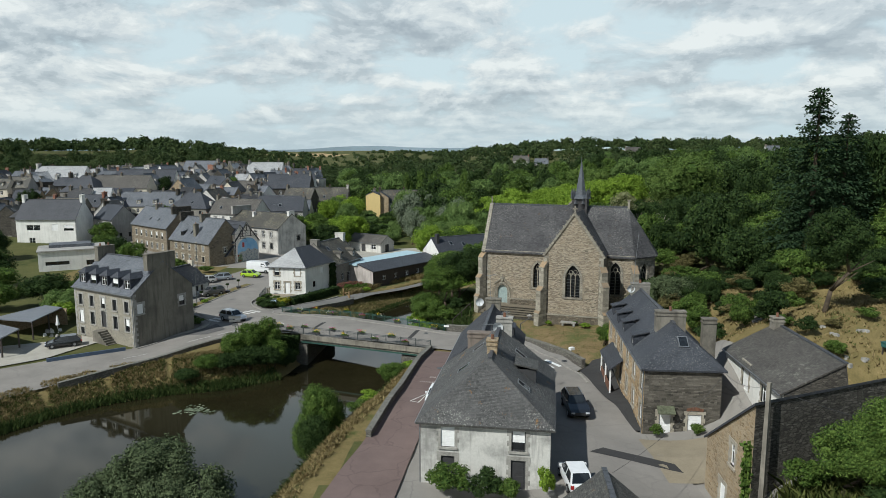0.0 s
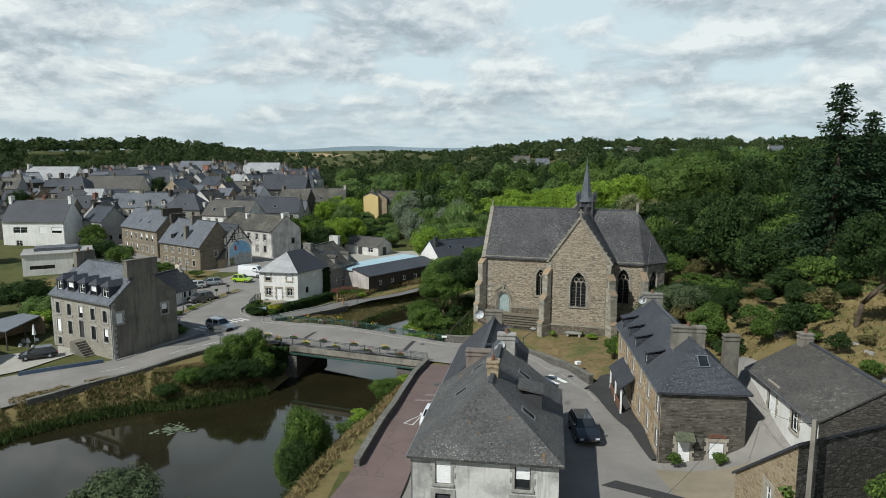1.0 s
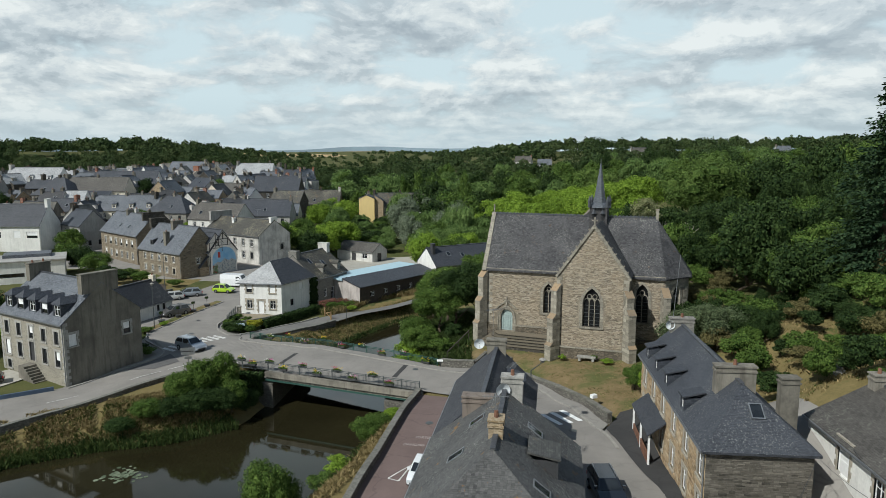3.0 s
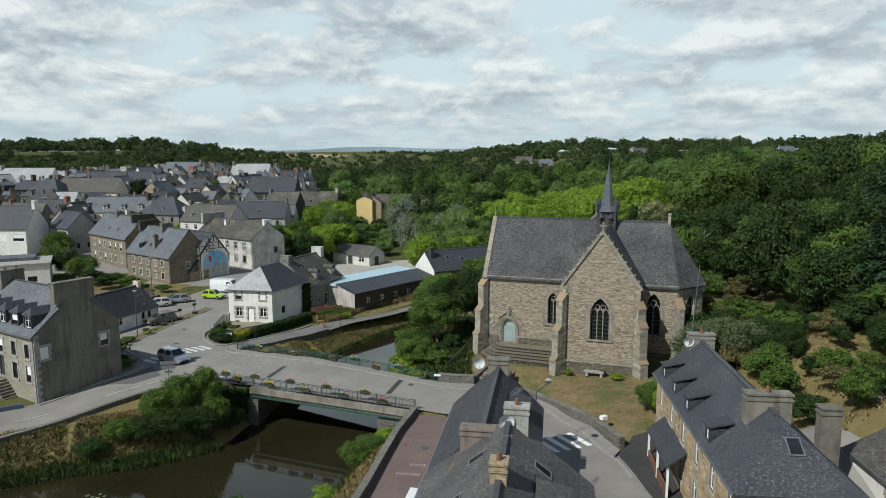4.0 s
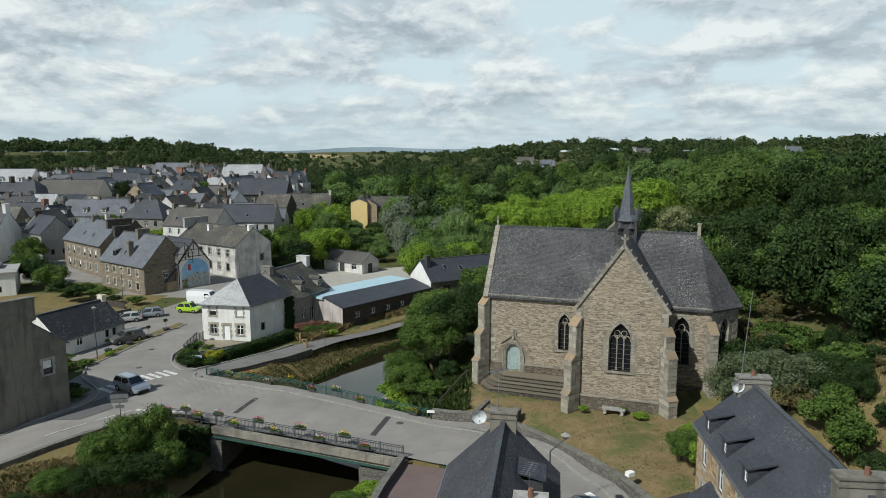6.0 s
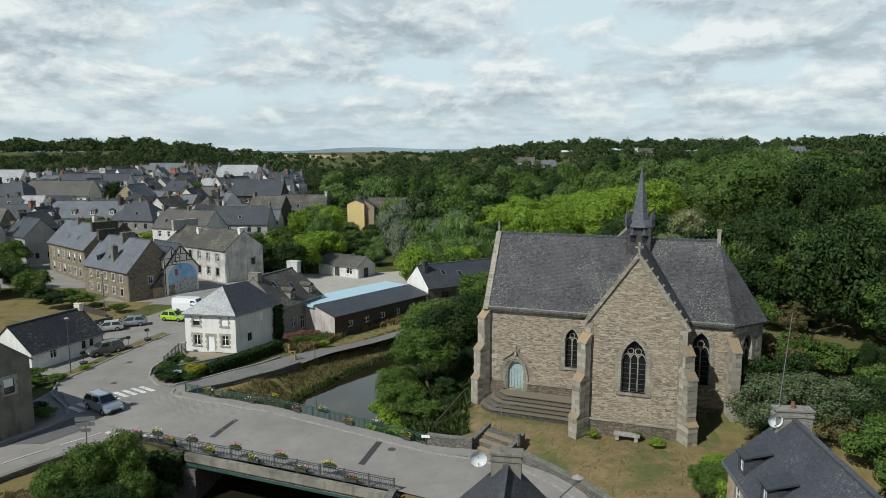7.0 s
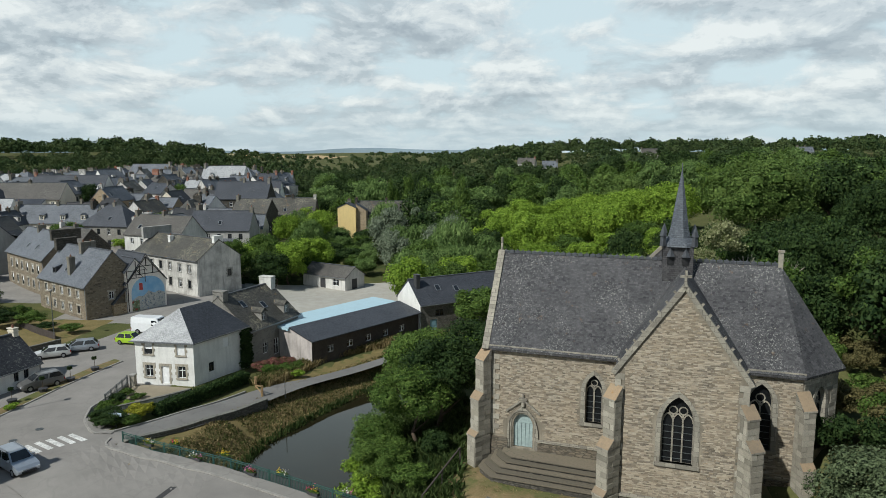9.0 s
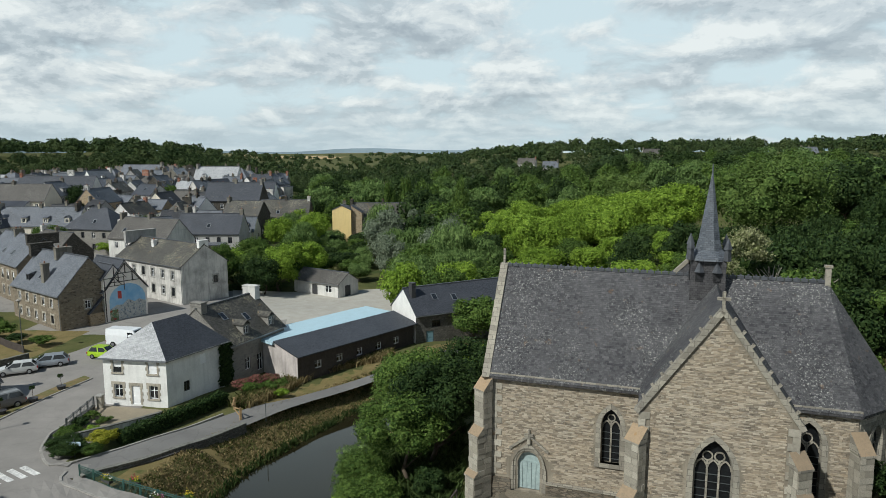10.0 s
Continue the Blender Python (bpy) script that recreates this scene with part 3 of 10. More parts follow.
# ---- plan: heights, river ----
WATER = -2.2
HEIGHTS = (
    (-75, 60, -0.3), (-60, 68, -0.3), (-50, 67, -0.2), (-57, 78, 0.0), (-45.5, 85.5, 0.0), (-60, 95, 0.0), (-41, 95, 0.35), (-34.5, 89, 0.7),
    (-33, 103, 0.5), (-38, 119, 0.2), (-53, 118, 0.0), (-31, 118, 0.2), (-28, 109, 0.35), (-24, 114, 0.1), (-19, 95.5, 1.7), (-24.5, 97.5, 1.35), (-12, 92.5, 1.75), (-18.5, 91.5, 1.75), (-29, 100.5, 0.85), (-20, 129, -0.3), (-62, 147, 0.3), (-25, 180, -1.0), (-28, 145, -0.6),
    (-50, 160, 0.6), (-77, 158, 0.4), (-95, 145, 0.0), (-23, 88, 1.6), (-15, 88, 1.7), (-6, 83, 1.75), (-4.4, 89.4, 1.7), (3, 87.5, 1.8), (7, 79, 2.1),
    (9.5, 74, 2.4), (12, 65, 2.8), (13.3, 54, 3.1), (14, 44, 3.2), (0, 44, 3.1), (-8, 54, 2.8), (-7, 70, 2.3), (-10, 42, 3.1),
    (-14, 25, 3.5), (10, 25, 3.5), (2, 94.5, 3.1), (5, 90, 3.1), (12, 85, 3.2), (20, 86, 3.4), (13, 78, 3.1), (28, 92, 7.5), (22.5, 71, 6.0), (24.5, 76, 7.5), (28.8, 77.8, 10.0), (27.5, 70, 9.0), (29, 61, 10.5), (32, 62.6, 11.8), (28, 46, 5.0),
    (40, 60, 12.5), (39.5, 78, 12.6), (45, 84, 13.5), (31, 107, 8.0), (37, 114, 10.0), (25, 107, 3.0), (8, 108, 2.5), (60, 110, 15.0), (80, 150, 16.0), (45, 150, 4.5), (60, 200, 8.0), (0, 160, -0.8),
    (0, 210, 0.0), (-40, 245, 2.0), (-70, 235, 4.5), (-115, 245, 8.5), (-110, 300, 11.0), (-90, 205, 2.5), (-130, 185, 2.0), (-160, 250, 10.0),
    (0, 350, 1.0), (100, 330, 12.0), (150, 200, 22.0), (200, 100, 26.0), (-200, 180, 8.0), (-250, 100, 8.0), (80, 30, 14.0), (-100, 0, 3.0), (60, 0, 12.0), (18.0, 33.5, 8.0), (22, 34, 9.2), (30, 36, 10.0), (22, 24, 9.0), (20, 29, 8.8), (13, 34, 3.6), (13, 28, 4.0), (28, 30, 10.0))
HX = np.array(HEIGHTS)


def base_height(x, y):
    x, y = np.atleast_1d(x).astype(float), np.atleast_1d(y).astype(float)
    d2 = (x[:, None] - HX[:, 0]) ** 2 + (y[:, None] - HX[:, 1]) ** 2 + 4.0
    w = d2 ** -1.8
    z = (w * HX[:, 2]).sum(1) / w.sum(1)
    # far country: wooded rims on both hands, a gap to a low horizon between them
    r = np.hypot(x, y)
    t = np.clip((r - 310) / 380, 0, 1)
    t = t * t * (3 - 2 * t)
    a = np.degrees(np.arctan2(x, y))
    rim = 19.5 + 2.0 * np.sin(a * 0.23) + 7.0 * np.clip((-a - 16) / 8, 0, 1) + np.where(a > -3, 9.0 * np.clip((a + 3) / 22, 0, 1), 0)
    gap = np.exp(-((a + 11.0) / 7.5) ** 2)
    rim = rim * (1 - gap) + 0.5 * gap
    far = np.clip((r - 900) / 1600, 0, 1)
    rim = rim * (1 - far) + (20 + 3.0 * np.sin(a * 0.5)) * far
    return z * (1 - t) + rim * t


LEFT = [(-110, 18), (-80, 36), (-60, 51), (-47.7, 62.4), (-45, 67.4), (-41, 71.4), (-35.9, 74.4), (-29.9, 76.4), (-24.4, 80.5), (-23.2, 87), (-23.0, 97), (-21.3, 103.1), (-20.3, 110.0), (-17.5, 116.5), (-14.0, 123.4), (-10.1, 128.8), (-3, 137), (12, 147), (40, 158)]
RIGHT = [(-30, -30), (-21, 20), (-18, 40), (-16.4, 53.4), (-15.1, 60), (-13.6, 66), (-12.5, 73), (-9.8, 81), (-9.6, 90), (-10.6, 98), (-10.8, 106), (-10.7, 115), (-9, 121), (-4, 127), (6, 135), (18, 141), (44, 150)]
RIVER = np.array(LEFT + RIGHT[::-1])


def river_distance(x, y):
    """Metres to the water's edge; minus inside."""
    p = np.stack([x, y], 1)
    a, b = RIVER, np.roll(RIVER, -1, 0)
    best = np.full(len(p), 1e9)
    inside = np.zeros(len(p), bool)
    for s, e in zip(a, b):
        d = e - s
        t = np.clip(((p - s) @ d) / (d @ d), 0, 1)
        best = np.minimum(best, np.hypot(*(p - s - t[:, None] * d).T))
        if s[1] != e[1]:
            inside ^= ((s[1] > y) != (e[1] > y)) & (x < (e[0] - s[0]) * (y - s[1]) / (e[1] - s[1]) + s[0])
    return np.where(inside, -best, best)


def ground_height(x, y, bank=5.0):
    x, y = np.atleast_1d(x).astype(float), np.atleast_1d(y).astype(float)
    z = base_height(x, y)
    near = (x > -130) & (x < 60) & (y > -40) & (y < 175)
    if near.any():
        d = river_distance(x[near], y[near])
        t = np.clip(d / bank, 0, 1)
        t = t * t * (3 - 2 * t) * 0.8 + t * 0.2
        zn = z[near]
        z[near] = np.where(d < 0, WATER - np.clip(-d, 0, 1.2), WATER + 0.02 + (zn - WATER) * t)
    return z


def gz(x, y):
    return float(ground_height(x, y)[0])


def bz(x, y):
    return float(base_height(x, y)[0])


def axis(lo, fine0, fine1, hi, step, grow=1.18):
    a = list(np.arange(fine0, fine1 + 1e-6, step))
    s, p = step, fine1
    while p < hi:
        s = min(s * grow, 120); p += s; a.append(p)
    s, p = step, fine0
    while p > lo:
        s = min(s * grow, 120); p -= s; a.insert(0, p)
    return np.array(a)


def build_ground():
    xs, ys = axis(-4200, -70, 45, 4200, 1.0), axis(-300, 35, 150, 4700, 1.0)
    gx, gy = np.meshgrid(xs, ys)
    z = ground_height(gx.ravel(), gy.ravel())
    z += 0.05 * np.sin(gx.ravel() * 1.7) * np.sin(gy.ravel() * 1.3) * (np.hypot(gx.ravel(), gy.ravel()) < 400)
    z -= 0.10 * ((gx.ravel() > -100) & (gx.ravel() < 16) & (gy.ravel() > 20) & (gy.ravel() < 192))
    n, k = len(xs), len(ys)
    idx = np.arange(n * k).reshape(k, n)
    faces = np.stack([idx[:-1, :-1], idx[:-1, 1:], idx[1:, 1:], idx[1:, :-1]], -1).reshape(-1, 4)
    me = bpy.data.meshes.new("ground")
    me.from_pydata(np.stack([gx.ravel(), gy.ravel(), z], 1).tolist(), [], faces.tolist())
    me.materials.append(M["meadow"]); me.materials.append(M["grass_tan"]); me.materials.append(M["lawn_dry"]); me.materials.append(M["stubble"]); me.materials.append(M["pavement"]); me.materials.append(M["lawn"])
    c = np.stack([gx.ravel(), gy.ravel()], 1)[faces].mean(1)
    cx, cy = c[:, 0], c[:, 1]
    mi = np.zeros(len(faces), int)
    near = (cx > -70) & (cx < 45) & (cy > 35) & (cy < 150)
    d = np.full(len(faces), 99.0)
    d[near] = river_distance(cx[near], cy[near])
    mi[near & (d < 7)] = 1
    mi[(cx > -2) & (cx < 19) & (cy > 70) & (cy < 97)] = 2
    mi[(cx > 19) & (cx < 70) & (cy > 42) & (cy < 90)] = 1
    mi[(cx > 34) & (cx < 60) & (cy > 74) & (cy < 100)] = 5
    mi[(cx > -178) & (cx < -52) & (cy > 184) & (cy < 330) & (cx < -58 - (cy - 200) * 0.15)] = 4
    mi[(cx > -66) & (cx < -42) & (cy > 146) & (cy < 184)] = 4
    mi[(cx > -90) & (cx < -56) & (cy > 122) & (cy < 148)] = 1
    mi[(cx > -104) & (cx < -62) & (cy > 158) & (cy < 190)] = 4
    mi[(cx > -8.5) & (cx < 19) & (cy > 36) & (cy < 71) & (d > 7)] = 4
    mi[(cx > 19) & (cx < 23.5) & (cy > 42) & (cy < 66)] = 4
    mi[(cx > -46) & (cx < -34) & (cy > 84) & (cy < 122)] = 4
    mi[(cx > -62) & (cx < -24.5) & (cy > 58) & (cy < 91) & (d < 13)] = 1
    a, r = np.degrees(np.arctan2(cx, cy)), np.hypot(cx, cy)
    mi[(a > -24) & (a < 40) & (r > 650) & (r < 4000) & (np.sin(cx * 0.009) + np.sin(cy * 0.005 + cx * 0.003) > 1.15)] = 3
    me.polygons.foreach_set("material_index", mi.astype(np.int32))
    me.polygons.foreach_set("use_smooth", [True] * len(faces))
    ob = new("ground", me)
    tagged(ob, "uneven meadow ground with dry grass and green patches", "ground", kind="structure")


build_ground()
wm = MB()
wm.face([(-140, -60, WATER), (-5, -60, WATER), (-5, 120, WATER), (60, 152, WATER), (60, 165, WATER), (0, 165, WATER), (-26, 118, WATER), (-26, 84, WATER), (-140, 55, WATER)])
single("water", wm, M["water"], "still dark brown river water mirroring the sky", "river", "structure")


def drape(name, left, right, mat, lift, label, category, across=6, step=1.2, kind="structure", hfun=None):
    """A strip of paving between two plan lines, laid on the ground."""
    hfun = hfun or base_height

    def dense(line, n):
        p = np.array(line, float)
        s = np.r_[0, np.cumsum(np.hypot(*np.diff(p, axis=0).T))]
        u = np.linspace(0, s[-1], n)
        return np.stack([np.interp(u, s, p[:, 0]), np.interp(u, s, p[:, 1])], 1)

    ln = np.hypot(*np.diff(np.array(left, float), axis=0).T).sum()
    n = max(2, int(ln / step) + 1)
    a, b = dense(left, n), dense(right, n)
    t = np.linspace(0, 1, across + 1)
    p = a[:, None, :] * (1 - t)[None, :, None] + b[:, None, :] * t[None, :, None]
    q = p.reshape(-1, 2)
    z = hfun(q[:, 0], q[:, 1]) + lift
    mb = MB()
    mb.v = [(x, y, h) for (x, y), h in zip(q.tolist(), z.tolist())]
    w = across + 1
    for i in range(n - 1):
        for j in range(across):
            k = i * w + j
            mb.f.append((k, k + 1, k + w + 1, k + w)); mb.mi.append(0)
    return single(name, mb, mat, label, category, kind)


# main road along the river, over the bridge, to the street
drape("road", [(-75, 64), (-57.2, 76.2), (-53.5, 79.6), (-45.6, 85.2), (-43, 89.5), (-41, 95), (-41.5, 100)],
      [(-66, 50), (-50.5, 67.2), (-47.2, 71.8), (-40.2, 78.8), (-37, 84), (-34, 88.9), (-31, 92)], M["asphalt"], 0.06, "worn pale grey asphalt road beside the river", "road")
drape("road", [(-41.5, 100), (-36.5, 105.5), (-32.5, 104), (-31, 103), (-22, 98), (-4, 88.3), (3.5, 85.2), (7.5, 79.5)],
      [(-31, 92), (-28, 90.5), (-26, 89.4), (-23, 87.2), (-17, 85.4), (-5.5, 81.5), (-1.5, 79.5), (1.0, 77.5)], M["asphalt"], 0.085, "worn pale grey asphalt road over the bridge", "road", 10)
drape("road", [(7.5, 79.5), (9.6, 74), (11.4, 66.5), (12.6, 58), (13.2, 52), (15, 44), (15, 30)],
      [(1.0, 77.5), (2.5, 72), (3.6, 66), (4.6, 57), (5.0, 52), (5.3, 44), (5.3, 30)], M["asphalt"], 0.07, "cracked grey asphalt street between houses", "road", 8)
drape("road", [(-48.5, 109), (-46, 118), (-43.5, 128), (-46, 140), (-44, 150), (-30, 158)],
      [(-37.5, 105.5), (-38.6, 112), (-38.8, 120), (-39.5, 132), (-36, 142), (-28, 148)], M["asphalt"], 0.06, "grey asphalt side street by the car park", "road")
drape("road", [(-41.5, 100), (-46, 105), (-48.5, 109)], [(-36.5, 105.0), (-37, 105.4), (-37.5, 105.5)], M["asphalt"], 0.072, "grey asphalt at the mouth of the side street", "road")
drape("road", [(-2.2, 79.2), (-3.2, 70), (-4.4, 58), (-5.2, 46), (-6.0, 36), (-7, 20)],
      [(-6.2, 80.6), (-7.2, 72), (-8.0, 62), (-9.0, 53), (-10.6, 41), (-13, 20)], M["asphalt_red"], 0.07, "reddish asphalt lane along the river wall", "lane")
drape("road", [(-33.0, 105.9), (-31.2, 108.4), (-28.4, 112.4), (-24.4, 118.2), (-18.0, 125.6), (-11.5, 132.5), (0, 143)],
      [(-31.0, 103.6), (-29.8, 103.8), (-26.0, 108.2), (-22.1, 115.0), (-16.9, 123.2), (-10.7, 130.2), (1, 141)], M["asphalt_path"], 0.06, "narrow grey towpath beside the river", "path", 4)
drape("pavement", [(-60, 112), (-56, 126), (-52, 137), (-50, 146)], [(-48.5, 109), (-46, 118), (-43.5, 128), (-46, 140)], M["asphalt"], 0.055, "grey asphalt car park with faded bays", "car park")
drape("pavement", [(14.25, 74.4), (14.2, 70), (14.0, 66), (13.8, 60), (13.6, 54.2)], [(12.7, 74.2), (10.7, 70.6), (11.3, 67.4), (12.2, 61), (12.9, 54.2)], M["asphalt_dark"], 0.085, "strip of fresh dark asphalt along the house", "driveway")
drape("verge", [(-48.4, 107.5), (-47.9, 114.8), (-47.4, 119.3), (-46.5, 124.3), (-45.2, 128.4)], [(-46.7, 106.5), (-46.3, 112.5), (-46.0, 117.1), (-45.1, 122.3), (-43.9, 127.5)], M["lawn_dry"], 0.10, "narrow dry grass verge beside the road", "verge", 2)
drape("pavement", [(-70, 82), (-58, 88), (-56, 91)], [(-60, 75), (-54.5, 80.5), (-51.5, 88.5)], M["gravel"], 0.05, "pale gravel yard beside the stone house", "yard")
drape("pavement", [(-46, 178), (-36, 182), (-14, 188)], [(-36, 152), (-28, 149), (-14, 152)], M["gravel"], 0.05, "pale gravel yard in front of the shed", "yard")
drape("pavement", [(12.8, 52.5), (20, 51.5)], [(13.2, 45), (16, 45)], M["dust"], 0.085, "dusty bare forecourt in front of the house", "yard")

# ---- houses ----
CACHE = {}


def rect_ring(mb, w, h, t, y0, y1, z0=0.0):
    """A closed frame in one piece."""
    i = len(mb.v)
    for y in (y0, y1):
        for s in (0.0, t):
            mb.v += [(-w / 2 + s, y, z0 + s), (w / 2 - s, y, z0 + s), (w / 2 - s, y, z0 + h - s), (-w / 2 + s, y, z0 + h - s)]
    for k in range(4):
        j = (k + 1) % 4
        for f in ((k, j, 4 + j, 4 + k), (8 + j, 8 + k, 12 + k, 12 + j), (k, 8 + k, 8 + j, j), (4 + k, 4 + j, 12 + j, 12 + k)):
            mb.f.append(tuple(i + q for q in f)); mb.mi.append(0)


def louvred(mb, x0, x1, z0, z1, n, y0, y1):
    """A slatted sheet in one piece: each slat leans out and steps back."""
    i = len(mb.v)
    for k in range(n):
        a, b = z0 + (z1 - z0) * k / n, z0 + (z1 - z0) * (k + 0.88) / n
        mb.v += [(x0, y1, a), (x1, y1, a), (x0, y0, a + 0.004), (x1, y0, a + 0.004), (x0, y0 + 0.004, b), (x1, y0 + 0.004, b)]
    mb.v += [(x0, y1, z1), (x1, y1, z1)]
    for k in range(len(mb.v[i:]) // 2 - 1):
        a = i + 2 * k
        mb.f.append((a, a + 1, a + 3, a + 2)); mb.mi.append(0)


def window_meshes(w, h, kind):
    """Meshes of one window; its foot middle at the origin, outside towards -y, set back in the wall."""
    key = (round(w, 2), round(h, 2), kind)
    if key in CACHE:
        return CACHE[key]
    res = []
    fr = M["white_paint"] if kind in "wsD" else M["dark_frame"]
    if kind in "wn":
        mb = MB()
        rect_ring(mb, w, h, 0.07, 0.10, 0.17)
        mb.box(-0.035, 0.105, 0.07, 0.035, 0.165, h - 0.07)
        if kind == "w":
            mb.box(-w / 2 + 0.07, 0.115, h * 0.62, -0.035, 0.16, h * 0.62 + 0.04)
            mb.box(0.035, 0.115, h * 0.62, w / 2 - 0.07, 0.16, h * 0.62 + 0.04)
        res.append(("frame", mb.mesh("window_frame", fr)))
        mb = MB()
        mb.box(-w / 2 + 0.02, 0.135, 0.02, w / 2 - 0.02, 0.15, h - 0.02)
        res.append(("pane", mb.mesh("window_pane", M["glass"])))
    elif kind == "b":        # roller blind drawn part of the way
        mb = MB()
        rect_ring(mb, w, h, 0.07, 0.10, 0.17)
        res.append(("frame", mb.mesh("window_frame", fr)))
        mb = MB()
        mb.box(-w / 2 + 0.02, 0.135, 0.02, w / 2 - 0.02, 0.15, h - 0.02)
        res.append(("pane", mb.mesh("window_pane", M["glass"])))
        mb = MB()
        louvred(mb, -w / 2 + 0.06, w / 2 - 0.06, h * 0.42, h * 0.98, 10, 0.09, 0.125)
        res.append(("blind", mb.mesh("window_blind", M["white_paint"])))
    elif kind == "s":        # closed white shutters
        mb = MB()
        louvred(mb, -w / 2 + 0.01, w / 2 - 0.01, 0.01, h - 0.01, 12, 0.06, 0.095)
        res.append(("shutter", mb.mesh("shutter", M["white_paint"])))
    else:                    # doors: D white, d dark, p pale blue
        dm = {"D": M["white_paint"], "d": M["dark_frame"], "p": M["pale_door"], "u": M["blue_paint"]}[kind]
        mb = MB()
        mb.box(-w / 2 + 0.01, 0.10, 0.0, w / 2 - 0.01, 0.16, h - 0.01)
        for i in range(2):
            mb.box(-w * 0.36, 0.075, h * (0.08 + 0.46 * i), w * 0.36, 0.10, h * (0.44 + 0.46 * i))
        res.append(("leaf", mb.mesh("door_leaf", dm)))
        mb = MB()
        rect_ring(mb, w, h, 0.06, 0.07, 0.17)
        res.append(("frame", mb.mesh("door_frame", fr)))
    CACHE[key] = res
    return res


def toothed(mb, out, y0, y1):
    """A flat stone shape of the given outline (x, z), one piece."""
    i = len(mb.v)
    n = len(out)
    mb.v += [(x, y0, z) for x, z in out] + [(x, y1, z) for x, z in out]
    mb.f.append(tuple(range(i, i + n))); mb.mi.append(0)
    for k in range(n):
        j = (k + 1) % n
        mb.f.append((i + k, i + n + k, i + n + j, i + j)); mb.mi.append(0)


def surround_mesh(w, h, mat, sill=True, lint=0.28):
    key = ("sur", round(w, 2), round(h, 2), mat.name, sill)
    if key in CACHE:
        return CACHE[key]
    n = max(3, int(h / 0.32))
    res = []
    for s in (-1, 1):
        mb = MB()
        out = [(s * w / 2, 0.0)]
        for i in range(n):
            t = 0.30 if i % 2 else 0.17
            out += [(s * (w / 2 + t), i * h / n), (s * (w / 2 + t), (i + 1) * h / n)]
        out.append((s * w / 2, h))
        if s < 0:
            out = out[::-1]
        toothed(mb, out, -0.035, 0.10)
        res.append(("jamb", mb.mesh("jamb", mat)))
    mb = MB()
    mb.box(-w / 2 - 0.30, -0.04, h, w / 2 + 0.30, 0.10, h + lint)
    res.append(("lintel", mb.mesh("lintel", mat)))
    if sill:
        mb = MB()
        mb.box(-w / 2 - 0.22, -0.10, -0.16, w / 2 + 0.22, 0.12, 0.0)
        res.append(("sill", mb.mesh("sill", mat)))
    CACHE[key] = res
    return res


def facade(mb, m, width, height, holes, reveal=0.2, mi=0):
    """A wall face in the local plane y = 0 of m (outside -y) with real openings and reveals."""
    xs = sorted({0.0, width, *[x - w / 2 for x, z, w, h in holes], *[x + w / 2 for x, z, w, h in holes]})
    zs = sorted({0.0, height, *[z for x, z, w, h in holes], *[z + h for x, z, w, h in holes]})
    for i in range(len(xs) - 1):
        for j in range(len(zs) - 1):
            cx, cz = (xs[i] + xs[i + 1]) / 2, (zs[j] + zs[j + 1]) / 2
            if any(abs(cx - x) < w / 2 and z < cz < z + h for x, z, w, h in holes):
                continue
            mb.face([m @ Vector(p) for p in ((xs[i], 0, zs[j]), (xs[i + 1], 0, zs[j]), (xs[i + 1], 0, zs[j + 1]), (xs[i], 0, zs[j + 1]))], mi)
    for x, z, w, h in holes:
        a, b = x - w / 2, x + w / 2
        for q in (((a, 0, z), (a, reveal, z), (b, reveal, z), (b, 0, z)), ((a, 0, z + h), (b, 0, z + h), (b, reveal, z + h), (a, reveal, z + h)),
                  ((a, 0, z), (a, 0, z + h), (a, reveal, z + h), (a, reveal, z)), ((b, 0, z), (b, reveal, z), (b, reveal, z + h), (b, 0, z + h))):
            mb.face([m @ Vector(p) for p in q[::-1]], mi)
        mb.face([m @ Vector(p) for p in ((a, reveal, z), (b, reveal, z), (b, reveal, z + h), (a, reveal, z + h))], mi)


def opening_parts(house, m, item, quoin):
    """Window or door parts at a facade's item (x, z, w, h, kind)."""
    x, z, w, h, kind = item
    local = m @ Matrix.Translation((x, 0, z))
    door = kind in "Ddpu"
    name = "door" if door else "window"
    pieces = window_meshes(w, h, kind)
    first = new(name, pieces[0][1]); first.parent = house; first.matrix_basis = local
    for nm, me in pieces[1:]:
        o = new(nm, me); o.parent = first
    if quoin:
        for nm, me in surround_mesh(w, h, quoin, not door):
            o = new(nm, me); o.parent = first


def side_matrix(side, L, W):
    if side == "f":
        return Matrix.Identity(4)
    if side == "r":
        return pose(L, 0, 0, 0, 0, 90)
    if side == "b":
        return pose(L, W, 0, 0, 0, 180)
    return pose(0, W, 0, 0, 0, -90)


